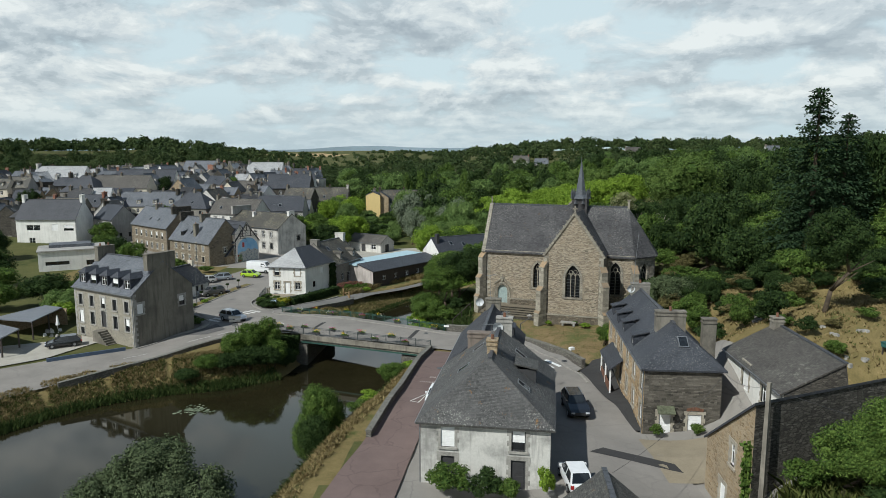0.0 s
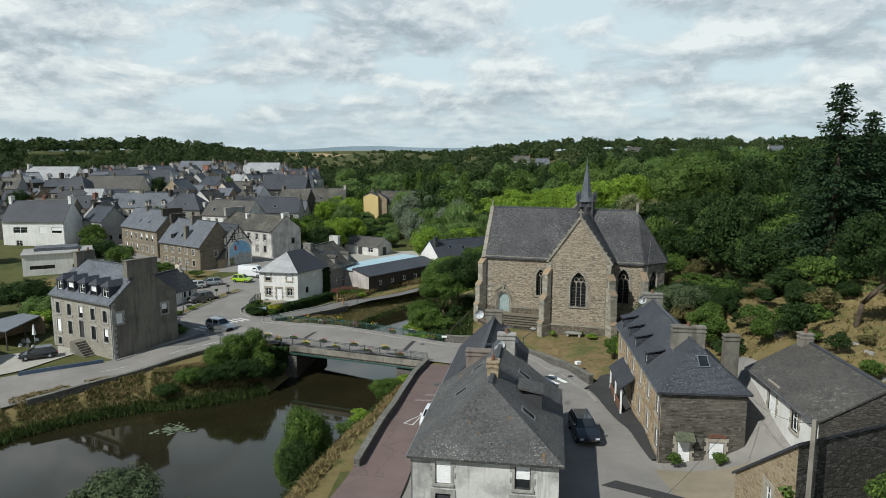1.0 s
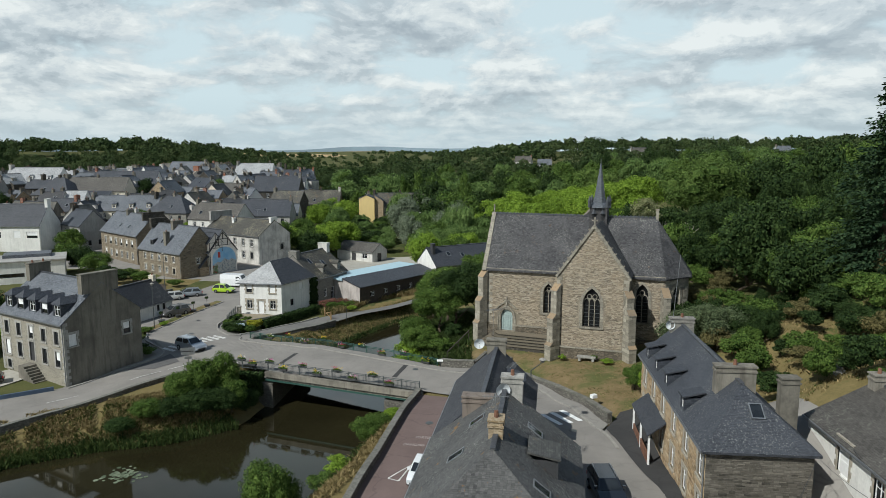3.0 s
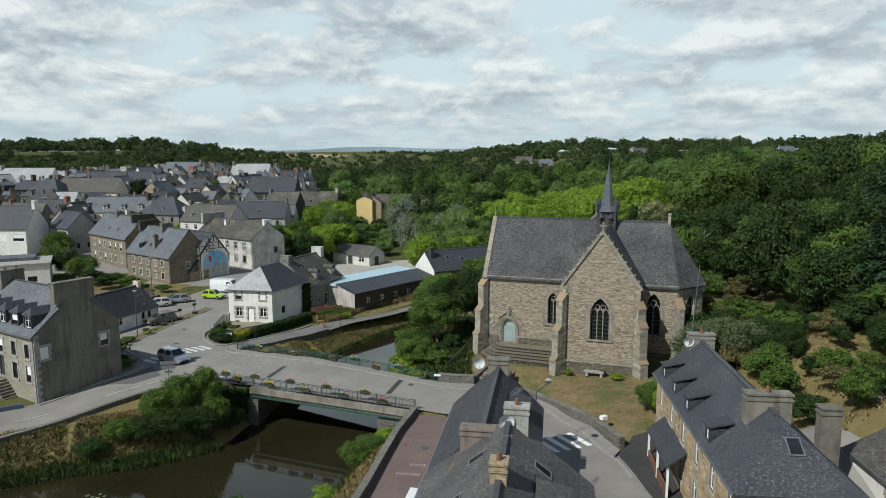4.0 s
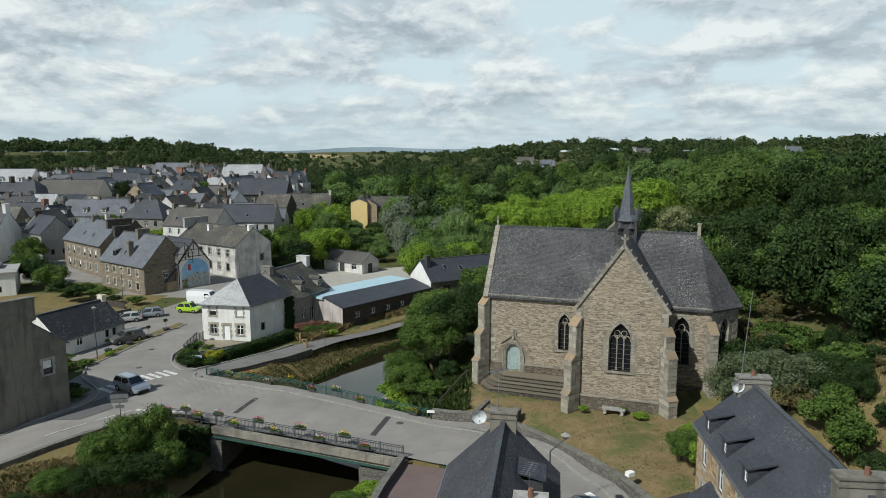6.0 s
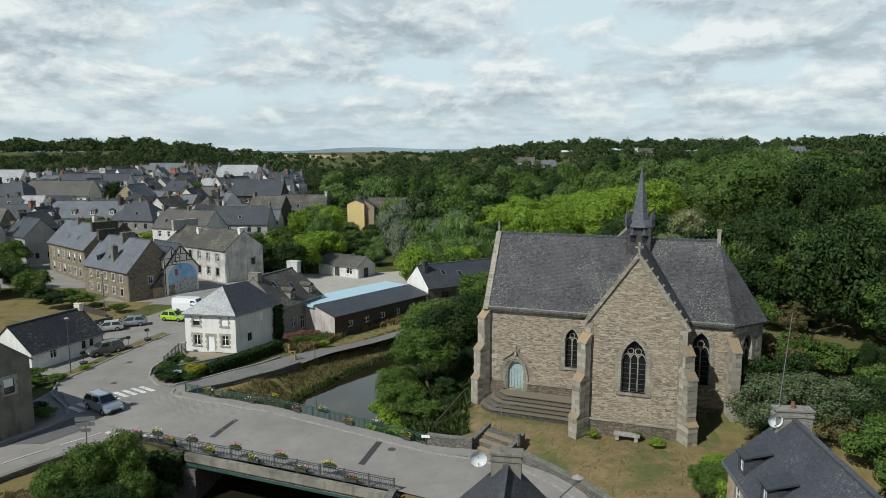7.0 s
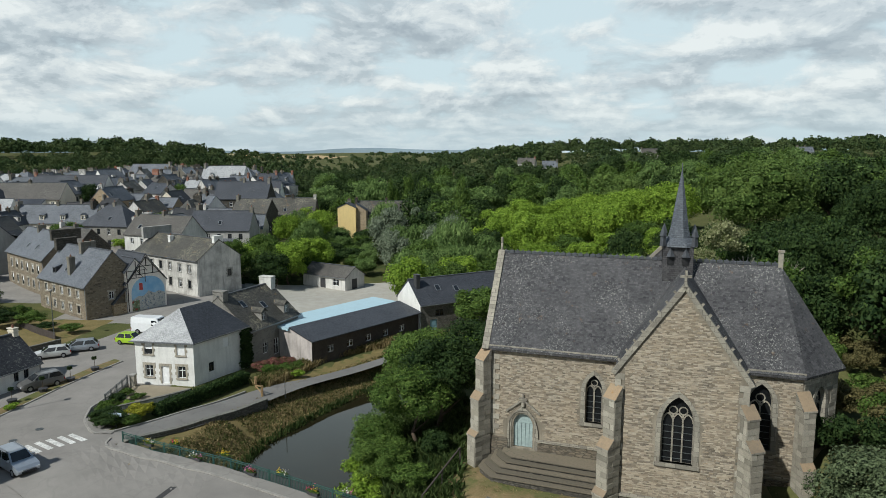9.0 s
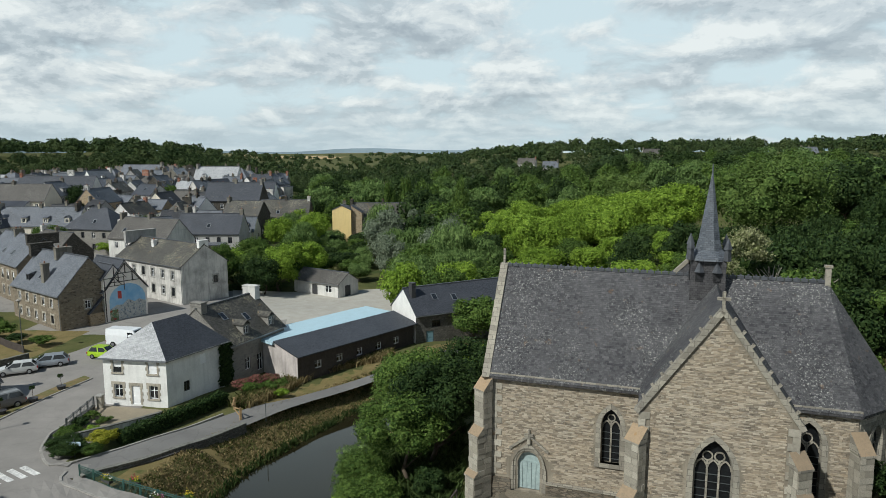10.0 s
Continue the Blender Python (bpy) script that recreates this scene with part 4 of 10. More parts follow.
def roof_mesh(L, W, eave, ridge, hl, hr, over=0.3, verge=0.1, thick=0.14, shift=0.0):
    """A gabled or hipped roof slab over a rectangle; hl, hr: how far the ridge draws in (0: gable); shift moves the ridge across."""
    mb = MB()
    yr = W / 2 + shift
    sf, sb = (ridge - eave) / yr, (ridge - eave) / (W - yr)
    x0 = -(over if hl else verge)
    x1 = L + (over if hr else verge)
    zf, zb = eave - over * sf, eave - over * sb
    for dz, flip in ((thick, False), (0.0, True)):
        A, B = (x0, -over, zf + dz), (x1, -over, zf + dz)
        C, D = (x1, W + over, zb + dz), (x0, W + over, zb + dz)
        R0, R1 = (hl if hl else x0, yr, ridge + dz), (L - hr if hr else x1, yr, ridge + dz)
        fs = [(A, B, R1, R0), (C, D, R0, R1)]
        if hl:
            fs.append((D, A, R0))
        if hr:
            fs.append((B, C, R1))
        for f in fs:
            mb.face(f[::-1] if flip else f)
    lo = [(x0, -over, zf), (x1, -over, zf), (x1, W + over, zb), (x0, W + over, zb)]
    for i in range(4):
        p, q = lo[i], lo[(i + 1) % 4]
        if (i == 1 and not hr) or (i == 3 and not hl):
            r = (x1 if i == 1 else x0, yr, ridge)
            for a, b in ((p, r), (r, q)):
                mb.face([a, b, (b[0], b[1], b[2] + thick), (a[0], a[1], a[2] + thick)])
        else:
            mb.face([p, q, (q[0], q[1], q[2] + thick), (p[0], p[1], p[2] + thick)])
    return mb


def chimney(house, x, y, z0, z1, w, d, mat, pots=2):
    mb = MB()
    mb.box(x - w / 2, y - d / 2, z0, x + w / 2, y + d / 2, z1)
    mb.box(x - w / 2 - 0.06, y - d / 2 - 0.06, z1 - 0.32, x + w / 2 + 0.06, y + d / 2 + 0.06, z1 - 0.20)
    mb.box(x - w / 2 - 0.07, y - d / 2 - 0.07, z1, x + w / 2 + 0.07, y + d / 2 + 0.07, z1 + 0.10)
    st = part("chimney", mb, mat, house)
    for i in range(pots):
        pm = MB()
        t = (i + 0.5) / pots
        px, py = (x - w / 2 + w * t, y) if w > d else (x, y - d / 2 + d * t)
        pm.tube((px, py, z1 + 0.08), (px, py, z1 + 0.45), 0.13, 0.11, 8)
        part("pot", pm, M["terracotta"], st)


def skylight(house, m, w=0.8, h=1.1):
    mb = MB()
    rect_ring(mb, w, h, 0.07, -0.06, 0.05)
    o = part("skylight", mb, M["zinc"], house, local=m)
    g = MB()
    g.box(-w / 2 + 0.05, -0.03, 0.05, w / 2 - 0.05, 0.0, h - 0.05)
    part("pane", g, M["glass"], o)


def dormer(house, m, w, h, depth, style, wall, roof, win="w"):
    """A dormer; m: foot middle of its front on the roof slope, facing -y. style: gable, shed or hip."""
    mb = MB()
    ww, hh = w - 0.34, h - 0.25
    facade(mb, m @ Matrix.Translation((-w / 2, 0, 0)), w, h, [(w / 2, 0.10, ww, hh)], 0.16)
    for s in (-1, 1):
        q = [(s * w / 2, 0, 0), (s * w / 2, 0, h), (s * w / 2, depth, h)]
        mb.face([m @ Vector(p) for p in (q if s > 0 else q[::-1])])
    body = part("dormer", mb, wall, house)
    rm = MB()
    o = 0.14
    if style == "shed":
        pts = [(-w / 2 - o, -o, h), (w / 2 + o, -o, h), (w / 2 + o, depth * 1.15, h + 0.35), (-w / 2 - o, depth * 1.15, h + 0.35)]
        rm.face(pts); rm.face([(a, b, c + 0.1) for a, b, c in pts])
        rm.face([pts[0], pts[1], (pts[1][0], pts[1][1], pts[1][2] + 0.1), (pts[0][0], pts[0][1], pts[0][2] + 0.1)])
        for i, j in ((1, 2), (3, 0)):
            rm.face([pts[i], pts[j], (pts[j][0], pts[j][1], pts[j][2] + 0.1), (pts[i][0], pts[i][1], pts[i][2] + 0.1)])
    else:
        rise = w * 0.42
        front = 0.0 if style == "gable" else w * 0.42
        r0, r1 = (0, -o + front, h + rise), (0, depth * 1.35, h + rise)
        for s in (-1, 1):
            a, b = (s * (w / 2 + o), -o, h - 0.05), (s * (w / 2 + o), depth, h - 0.05)
            f = [a, b, r1, r0]
            for dz in (0.0, 0.09):
                rm.face([(p[0], p[1], p[2] + dz) for p in (f if s > 0 else f[::-1])])
            rm.face([a, r0, (r0[0], r0[1], r0[2] + 0.09), (a[0], a[1], a[2] + 0.09)])
            rm.face([a, b, (b[0], b[1], b[2] + 0.09), (a[0], a[1], a[2] + 0.09)])
        a, b = (-w / 2 - (0 if style == "gable" else o), 0 if style == "gable" else -o, h - 0.05), (w / 2 + (0 if style == "gable" else o), 0 if style == "gable" else -o, h - 0.05)
        if style == "gable":
            rm.face([a, b, (0, 0, h + rise)])
        else:
            for dz in (0.0, 0.09):
                rm.face([(p[0], p[1], p[2] + dz) for p in (a, b, r0)])
    part("dormer_roof", rm, roof, body, local=m)
    for nm, me in window_meshes(ww, hh, win):
        ob = new("dormer_window" if nm == "frame" else nm, me); ob.parent = body
        ob.matrix_basis = m @ Matrix.Translation((0, 0, 0.10))


def house(m, L, W, base, eave, ridge, wall, roof, label, hl=0.0, hr=0.0, win=None, quoin=None, chims=(), dorms=(), lights=(), name="house",
          category="house", group="", over=0.3, gutter=True, shift=0.0, corner=None, sink=0.6, verge=0.1, right_wall=None, left_wall=None, slates=None):
    """m: pose of the front left corner on the plan at height 0; front along x, depth along y; base, eave, ridge are world heights."""
    e = thing(name, m @ Matrix.Translation((0, 0, base)), label, category, group)
    H, R = eave - base, ridge - base
    yr = W / 2 + shift
    mats = [wall, right_wall or wall, left_wall or wall]
    mb = MB()
    win = win or {}
    for side, wid in (("f", L), ("r", W), ("b", L), ("l", W)):
        sm = side_matrix(side, L, W)
        holes = win.get(side, [])
        mi = 1 if side == "r" else 2 if side == "l" else 0
        facade(mb, sm @ Matrix.Translation((0, 0, 0)), wid, H, [q[:4] for q in holes if q[1] + q[3] < H], 0.2, mi)
        mb.face([sm @ Vector(p) for p in ((0, 0, -sink), (wid, 0, -sink), (wid, 0, 0), (0, 0, 0))], mi)
        if (side == "r" and not hr) or (side == "l" and not hl):
            px = yr if side == "r" else W - yr
            mb.face([sm @ Vector(p) for p in ((0, 0, H), (wid, 0, H), (px, 0, R))], mi)
    part("wall", mb, mats, e)
    for side, items in win.items():
        sm = side_matrix(side, L, W)
        for it in items:
            opening_parts(e, sm, it, quoin)
    if corner:
        for side, sx in (("f", 0), ("f", L)):
            n = int(H / 0.36)
            for i in range(n):
                cm = MB()
                t = 0.55 if i % 2 else 0.32
                z0, z1 = i * H / n + 0.006, (i + 1) * H / n - 0.006
                if sx == 0:
                    cm.box(-0.03, -0.03, z0, t, 0.25, z1)
                else:
                    cm.box(L - t, -0.03, z0, L + 0.03, 0.25 if i % 2 else 0.5, z1)
                part("quoin", cm, corner, e)
    rf = part("roof", roof_mesh(L, W, H, R, hl, hr, over, verge, shift=shift), roof, e)
    if slates:
        lap = 0.14
        sf_ = (R - H) / yr
        zf = H - over * sf_ + lap
        x0_, x1_ = -(over if hl else verge), L + (over if hr else verge)
        P0, P1 = (hl if hl else x0_, yr, R + lap), (L - hr if hr else x1_, yr, R + lap)
        zb_ = H - over * (R - H) / (W - yr) + lap
        planes = [[(x0_, -over, zf), (x1_, -over, zf), P1, P0], [(x1_, W + over, zb_), (x0_, W + over, zb_), P0, P1]]
        if hr:
            planes.append([(x1_, -over, zf), (x1_, W + over, zb_), P1])
        if hl:
            planes.append([(x0_, W + over, zb_), (x0_, -over, zf), P0])
        slate_cover(rf, planes, slates, len(planes) + int(L * 10))
    rt = MB()
    xa, xb = (hl if hl else -verge), (L - hr if hr else L + verge)
    nt = max(1, int((xb - xa) / 0.4))
    for i in range(nt):
        a, b = xa + (xb - xa) * i / nt, xa + (xb - xa) * (i + 0.94) / nt
        rt.box(a, yr - 0.14, R + 0.08, b, yr + 0.14, R + 0.21)
    part("ridge_tiles", rt, M["lead"], rf)
    if gutter:
        g = MB()
        s = (R - H) / yr
        g.box(-verge, -over - 0.10, H - over * s - 0.02, L + verge, -over, H - over * s + 0.10)
        g.tube((L - 0.12, -0.08, 0), (L - 0.12, -0.08, H - 0.15), 0.045, 0.045, 6)
        part("gutter", g, M["zinc"], e)
    for c in chims:
        x, y, h, w, d, cm = c[:6]
        lo = H + (R - H) * (1 - min(1, abs(y - yr) / (W / 2))) - 0.9
        chimney(e, x, y, lo, h - base, w, d, cm, c[6] if len(c) > 6 else 2)
    for d in dorms:
        side, x, up, w, h, style = d[:6]
        dm = d[6] if len(d) > 6 else wall
        sm = side_matrix(side, L, W)
        s = (R - H) / (yr if side == "f" else W - yr)
        dormer(e, sm @ Matrix.Translation((x, up / s, H + up + 0.1)), w, h, h / s, style, dm, dm if style == "hip" else roof, d[7] if len(d) > 7 else "w")
    for side, x, up in lights:
        sm = side_matrix(side, L, W)
        run = yr if side == "f" else W - yr
        s = (R - H) / run
        ang = math.degrees(math.atan(s))
        skylight(e, sm @ Matrix.Translation((x, up / s, H + up + 0.16)) @ pose(0, 0, 0, ang - 90, 0, 0))
    return e


def slate_cover(roof, planes, mat, seed, w=0.18, h=0.105):
    """Single lapped slates over roof planes; each plane's first edge is its eave."""
    r = random.Random(seed)
    mb = MB()
    for pl in planes:
        p = [Vector(q) for q in pl]
        ux = (p[1] - p[0]).normalized()
        nn = ux.cross(p[2] - p[1]).normalized()
        if nn.z < 0:
            nn = -nn
        up = nn.cross(ux)
        if up.z < 0:
            up = -up
        q2 = [((q - p[0]).dot(ux), (q - p[0]).dot(up)) for q in p]
        top = max(v for u, v in q2)
        row = 0
        while (row + 0.5) * h < top:
            vc = (row + 0.5) * h
            cut = []
            for (a, b), (c, d) in zip(q2, q2[1:] + q2[:1]):
                if (b > vc) != (d > vc):
                    cut.append(a + (c - a) * (vc - b) / (d - b))
            if len(cut) >= 2:
                lo, hi = min(cut), max(cut)
                x = lo + (0.0 if row % 2 else -w / 2)
                while x < hi:
                    a, b = max(x, lo), min(x + w - 0.008, hi)
                    if b - a > 0.03:
                        lift = 0.022 + r.uniform(-0.006, 0.012)
                        v0, v1 = row * h - 0.01 + r.uniform(-0.008, 0.008), (row + 1) * h + 0.02
                        A_, B_ = p[0] + ux * a + up * v0 + nn * lift, p[0] + ux * b + up * v0 + nn * (lift + r.uniform(-0.004, 0.004))
                        C_, D_ = p[0] + ux * b + up * v1 + nn * 0.004, p[0] + ux * a + up * v1 + nn * 0.004
                        i = len(mb.v)
                        mb.v += [tuple(A_), tuple(B_), tuple(C_), tuple(D_), tuple(A_ - nn * 0.03), tuple(B_ - nn * 0.03)]
                        mb.f += [(i, i + 1, i + 2, i + 3), (i + 4, i + 5, i + 1, i)]; mb.mi += [0, 0]
                    x += w
            row += 1
    me = bpy.data.meshes.new("slate_cover")
    me.from_pydata(mb.v, [], mb.f)
    me.materials.append(mat); me.update()
    o = new("slate_cover", me); o.parent = roof
    o["kind"] = "stuff"


def grid_windows(L, floors, cols, w, h, kinds, margin=1.2):
    """Rows of alike windows; floors: sill heights."""
    res = []
    for zf in floors:
        for i in range(cols):
            x = margin + (L - 2 * margin) * (i + 0.5) / cols
            res.append((x, zf, w, h, random.choice(kinds)))
    return res


def at(x, y, ang):
    return pose(x, y, 0, 0, 0, ang)


def between(p, q):
    """Pose at p with x towards q, and the distance."""
    d = Vector((q[0] - p[0], q[1] - p[1]))
    return at(p[0], p[1], math.degrees(math.atan2(d.y, d.x))), d.length

# ---- named houses near the camera ----
W2 = ("w", "w", "b", "n")
# grey stone house at the road corner, five bays
fa = [(1.45 + 2.6 * i, 4.55, 0.85, 1.5, k) for i, k in enumerate("nnbnn")] + [(1.45 + 2.6 * i, 2.0, 0.9, 1.75, k) for i, k in enumerate("sn.nb") if k != "."] + [(6.65, 1.9, 1.0, 2.25, "d"), (1.45, 0.3, 0.8, 0.95, "n")]
A = house(at(-57.3, 92.0, -28.0), 13.3, 9.5, 0.0, 7.15, 11.0, M["facade_stone"], M["slate_light"],
          "grey stone house with five dormers and cement gable", win={"f": fa, "r": [(1.0, 4.4, 0.9, 1.35, "s"), (7.6, 4.4, 0.9, 1.35, "b")]}, quoin=M["quoin_grey"],
          chims=[(13.0, 4.6, 12.15, 0.8, 4.4, M["cement_wall"], 0), (0.4, 4.75, 12.2, 0.8, 2.6, M["cement_wall"], 2)],
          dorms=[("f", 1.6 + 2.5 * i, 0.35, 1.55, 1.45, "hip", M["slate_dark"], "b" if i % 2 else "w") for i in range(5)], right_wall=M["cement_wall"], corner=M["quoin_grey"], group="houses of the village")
for i in range(7):
    st = MB()
    st.box(6.0, -1.4, i * 0.26 - 0.2, 7.3 + (6 - i) * 0.32, -0.02, i * 0.26 + 0.06)
    part("step", st, M["concrete"], A)
# low white cottage behind it
house(at(-52.7, 110.9, 73.0), 10.4, 7.0, 0.0, 2.3, 5.2, M["white_wall"], M["slate_black"], "low white cottage with dark slate roof", win={"f": [(3.0, 0.9, 0.9, 1.2, "w"), (7.4, 0.9, 0.6, 1.0, "n"), (8.6, 0.9, 0.6, 1.0, "n")]},
      chims=[(10.1, 3.5, 5.9, 0.6, 0.9, M["cream_wall"], 1)], group="houses of the village")
# white hipped house by the bridge
qf = [(1.6, 3.35, 0.95, 1.35, "b"), (5.5, 3.35, 0.95, 1.35, "s"), (1.6, 0.75, 0.95, 1.35, "w"), (5.5, 0.75, 0.95, 1.35, "w"), (3.55, 0.05, 0.95, 2.0, "D")]


def skewed(e, k, turn):
    """Lean a house's plan: side walls run back at a slant."""
    s = Matrix.Identity(4); s[0][1] = k
    done = set()
    for o in e.children:
        if o.matrix_basis == Matrix.Identity(4):
            if o.data.name not in done:
                o.data.transform(s); done.add(o.data.name)
            for c in o.children:
                if c.data.users == 1:
                    c.data.transform(s)
        else:
            loc, rot, _ = o.matrix_basis.decompose()
            extra = turn if abs(rot.to_euler().z) > 0.5 else 0.0
            o.matrix_basis = Matrix.Translation(s @ loc) @ rot.to_matrix().to_4x4() @ pose(0, 0, 0, 0, 0, extra)


def hip_house(m, L, W, base, eave, ridge, hf, wall, roof, lit_front_roof, label, win, quoin, chims=(), skew=0.0):
    """A house whose ridge runs front to back, with a hip over its front."""
    e = thing("house", m @ Matrix.Translation((0, 0, base)), label, "house", "houses of the village")
    H, R = eave - base, ridge - base
    mb = MB()
    for side, wid in (("f", L), ("r", W), ("b", L), ("l", W)):
        sm = side_matrix(side, L, W)
        facade(mb, sm, wid, H, [q[:4] for q in win.get(side, [])], 0.2)
        mb.face([sm @ Vector(p) for p in ((0, 0, -0.6), (wid, 0, -0.6), (wid, 0, 0), (0, 0, 0))])
    part("wall", mb, wall, e)
    for side, items in win.items():
        for it in items:
            opening_parts(e, side_matrix(side, L, W), it, quoin if side == "f" else None)
    o, rm = 0.28, MB()
    z0 = H - 0.12
    A_, B_, C_, D_ = (-o, -o, z0), (L + o, -o, z0), (L + o, W + o, z0), (-o, W + o, z0)
    r0, r1 = (L / 2, hf, R), (L / 2, W - 1.2, R)
    for dz in (0.0, 0.13):
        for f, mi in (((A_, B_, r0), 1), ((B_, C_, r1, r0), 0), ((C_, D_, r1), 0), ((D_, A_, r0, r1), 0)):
            rm.face([(x, y, z + dz) for x, y, z in f], mi)
    for p, q in ((A_, B_), (B_, C_), (C_, D_), (D_, A_)):
        rm.face([p, q, (q[0], q[1], q[2] + 0.13), (p[0], p[1], p[2] + 0.13)])
    part("roof", rm, [roof, lit_front_roof], e)
    g = MB()
    g.box(-o - 0.1, -o - 0.1, z0 - 0.02, L + o, -o, z0 + 0.1)
    g.box(L + o, -o - 0.1, z0 - 0.02, L + o + 0.1, W + o, z0 + 0.1)
    part("gutter", g, M["zinc"], e)
    for c in chims:
        chimney(e, *c)
    if skew:
        skewed(e, skew, -math.degrees(math.atan(skew)))
    return e


# front hip in a paler slate than the sides: its sunlight is painted in
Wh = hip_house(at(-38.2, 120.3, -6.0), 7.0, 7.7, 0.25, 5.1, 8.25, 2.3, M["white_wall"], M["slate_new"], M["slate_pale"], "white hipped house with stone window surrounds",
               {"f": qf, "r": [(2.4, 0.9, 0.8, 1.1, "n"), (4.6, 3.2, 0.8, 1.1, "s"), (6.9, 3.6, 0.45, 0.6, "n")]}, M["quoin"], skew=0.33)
# stone house behind it
house(at(-27.6, 127.2, 70.0), 10.0, 9.0, 0.0, 4.5, 8.2, M["grey_stone"], M["slate_moss"], "old stone house with lichened slate roof",
      win={"f": [(3.0, 0.9, 0.9, 1.4, "w"), (5.2, 0.2, 1.0, 2.1, "w"), (7.0, 0.9, 0.9, 1.4, "w")]}, chims=[(0.4, 4.5, 8.9, 0.9, 1.6, M["grey_stone"], 0), (9.6, 4.5, 9.2, 0.9, 1.9, M["pale_wall"], 0)],
      dorms=[("f", 3.4, 0.3, 1.0, 1.2, "gable"), ("f", 8.0, 0.3, 1.0, 1.2, "gable")], lights=[("f", 2.5, 2.0), ("f", 5.6, 1.4)], group="houses of the village")
# long low workshop with dark boards and a pale blue flat roof behind
e = thing("workshop", at(-20.4, 128.9, 53.5) @ Matrix.Translation((0, 0, -0.4)), "long low black-boarded workshop with pale blue roof", "workshop")
mb = MB()
ops = [(3.0 + 3.3 * i, 1.2, 1.0, 0.9, "w") for i in range(5)]
facade(mb, Matrix.Identity(4), 19.6, 3.2, [q[:4] for q in ops], 0.15)
mb.box(0, 0.16, -0.5, 19.6, 8.0, 3.2, skip="ft")
part("wall", mb, M["dark_wood"], e, "black boarded wall")
for q in ops:
    opening_parts(e, Matrix.Identity(4), q, None)
mb = MB(); mb.box(-0.05, 0.0, -0.5, 0.0, 8.2, 3.2); mb.face([(-0.05, 0, 3.2), (-0.05, 4.1, 4.2), (-0.05, 4.1, 3.2)][::-1]); mb.face([(-0.05, 4.1, 3.2), (-0.05, 4.1, 4.2), (-0.05, 8.2, 4.2), (-0.05, 8.2, 3.2)][::-1])
part("gable_wall", mb, plaster("pale_boards", (0.50, 0.45, 0.42), 0.5), e, "weathered pale pinkish end wall")
gw = pose(-0.05, 8.2, 0, 0, 0, -90)
for q in ((6.2, 0.9, 1.3, 1.1, "w"), (3.6, 0.0, 1.0, 2.05, "d"), (1.6, 1.6, 0.9, 0.8, "w")):
    opening_parts(e, gw, q, None)
mb = MB()
pts = [(-0.3, -0.5, 3.15), (20.0, -0.5, 3.15), (20.0, 4.1, 4.25), (-0.3, 4.1, 4.25)]
mb.face([(a, b, c + 0.14) for a, b, c in pts]); mb.face(pts[::-1])
for i in range(4):
    p, q = pts[i], pts[(i + 1) % 4]
    mb.face([p, q, (q[0], q[1], q[2] + 0.14), (p[0], p[1], p[2] + 0.14)])
part("roof", mb, M["slate_new"], e)
mb = MB(); mb.box(-0.4, 4.15, 3.9, 20.0, 9.6, 4.22); mb.box(-0.4, 9.6, 3.5, 20.0, 11.4, 3.7)
part("flat_roof", mb, plain("pale_blue_sheet", (0.36, 0.50, 0.56), 0.45, 0, 0.06), e, "pale blue sheet roof")
# white-gabled slate barn at its far end
house(at(-8.4, 144.6, 33.0), 22.0, 7.5, -0.6, 4.0, 7.0, M["wall_stone"], M["slate_new"], "stone barn with dark slate roof and white gable", win={"f": [(3.2, 2.6, 1.4, 1.0, "n"), (2.2, 0.1, 1.2, 2.1, "u")]},
      chims=[(0.8, 2.6, 7.9, 0.6, 0.9, M["dark_frame"], 0)], left_wall=M["white_wall"], lights=[("f", 4.0, 1.3), ("f", 7.0, 1.0)], group="houses of the village")
# open shed on the gravel yard
house(at(-35.8, 183.5, -30.0), 11.5, 5.5, -1.0, 1.6, 3.3, M["pale_wall"], M["slate_brown"], "low white shed with worn corrugated roof", name="shed", category="shed", win={"f": [(5.4, 0.0, 1.4, 2.0, "d"), (8.8, 0.8, 1.6, 1.3, "w")], "r": [(2.5, 0.0, 1.6, 2.1, "d")]})

# two houses in one row between lane and street
Hh = house(at(-2.65, 57.2, -96.0), 12.5, 8.9, 3.05, 7.65, 11.1, M["old_wall"], M["slate_old"], "old house with stained render and lichened slate roof", hr=3.3,
           win={"r": [(1.9, 2.75, 0.95, 1.45, "s"), (6.75, 2.75, 0.95, 1.45, "b"), (1.9, 0.0, 0.95, 2.1, "d"), (6.75, 0.0, 1.0, 2.1, "d")]}, quoin=M["quoin_grey"],
           chims=[(7.0, 4.45, 11.95, 0.9, 0.75, M["brown_stone"], 1), (0.2, 4.9, 12.0, 0.8, 1.3, M["quoin_grey"], 1), (0.2, 2.9, 10.6, 0.8, 2.2, plaster("pink_wall", (0.20, 0.165, 0.14), 0.6), 0)],
           dorms=[("b", 6.6, 0.9, 1.9, 1.1, "shed", M["dark_frame"], "n")], lights=[("f", 3.0, 2.0), ("f", 6.6, 1.4), ("b", 3.2, 1.2), ("b", 9.5, 1.6)], slates=M["p_slate_old"], group="houses of the village")
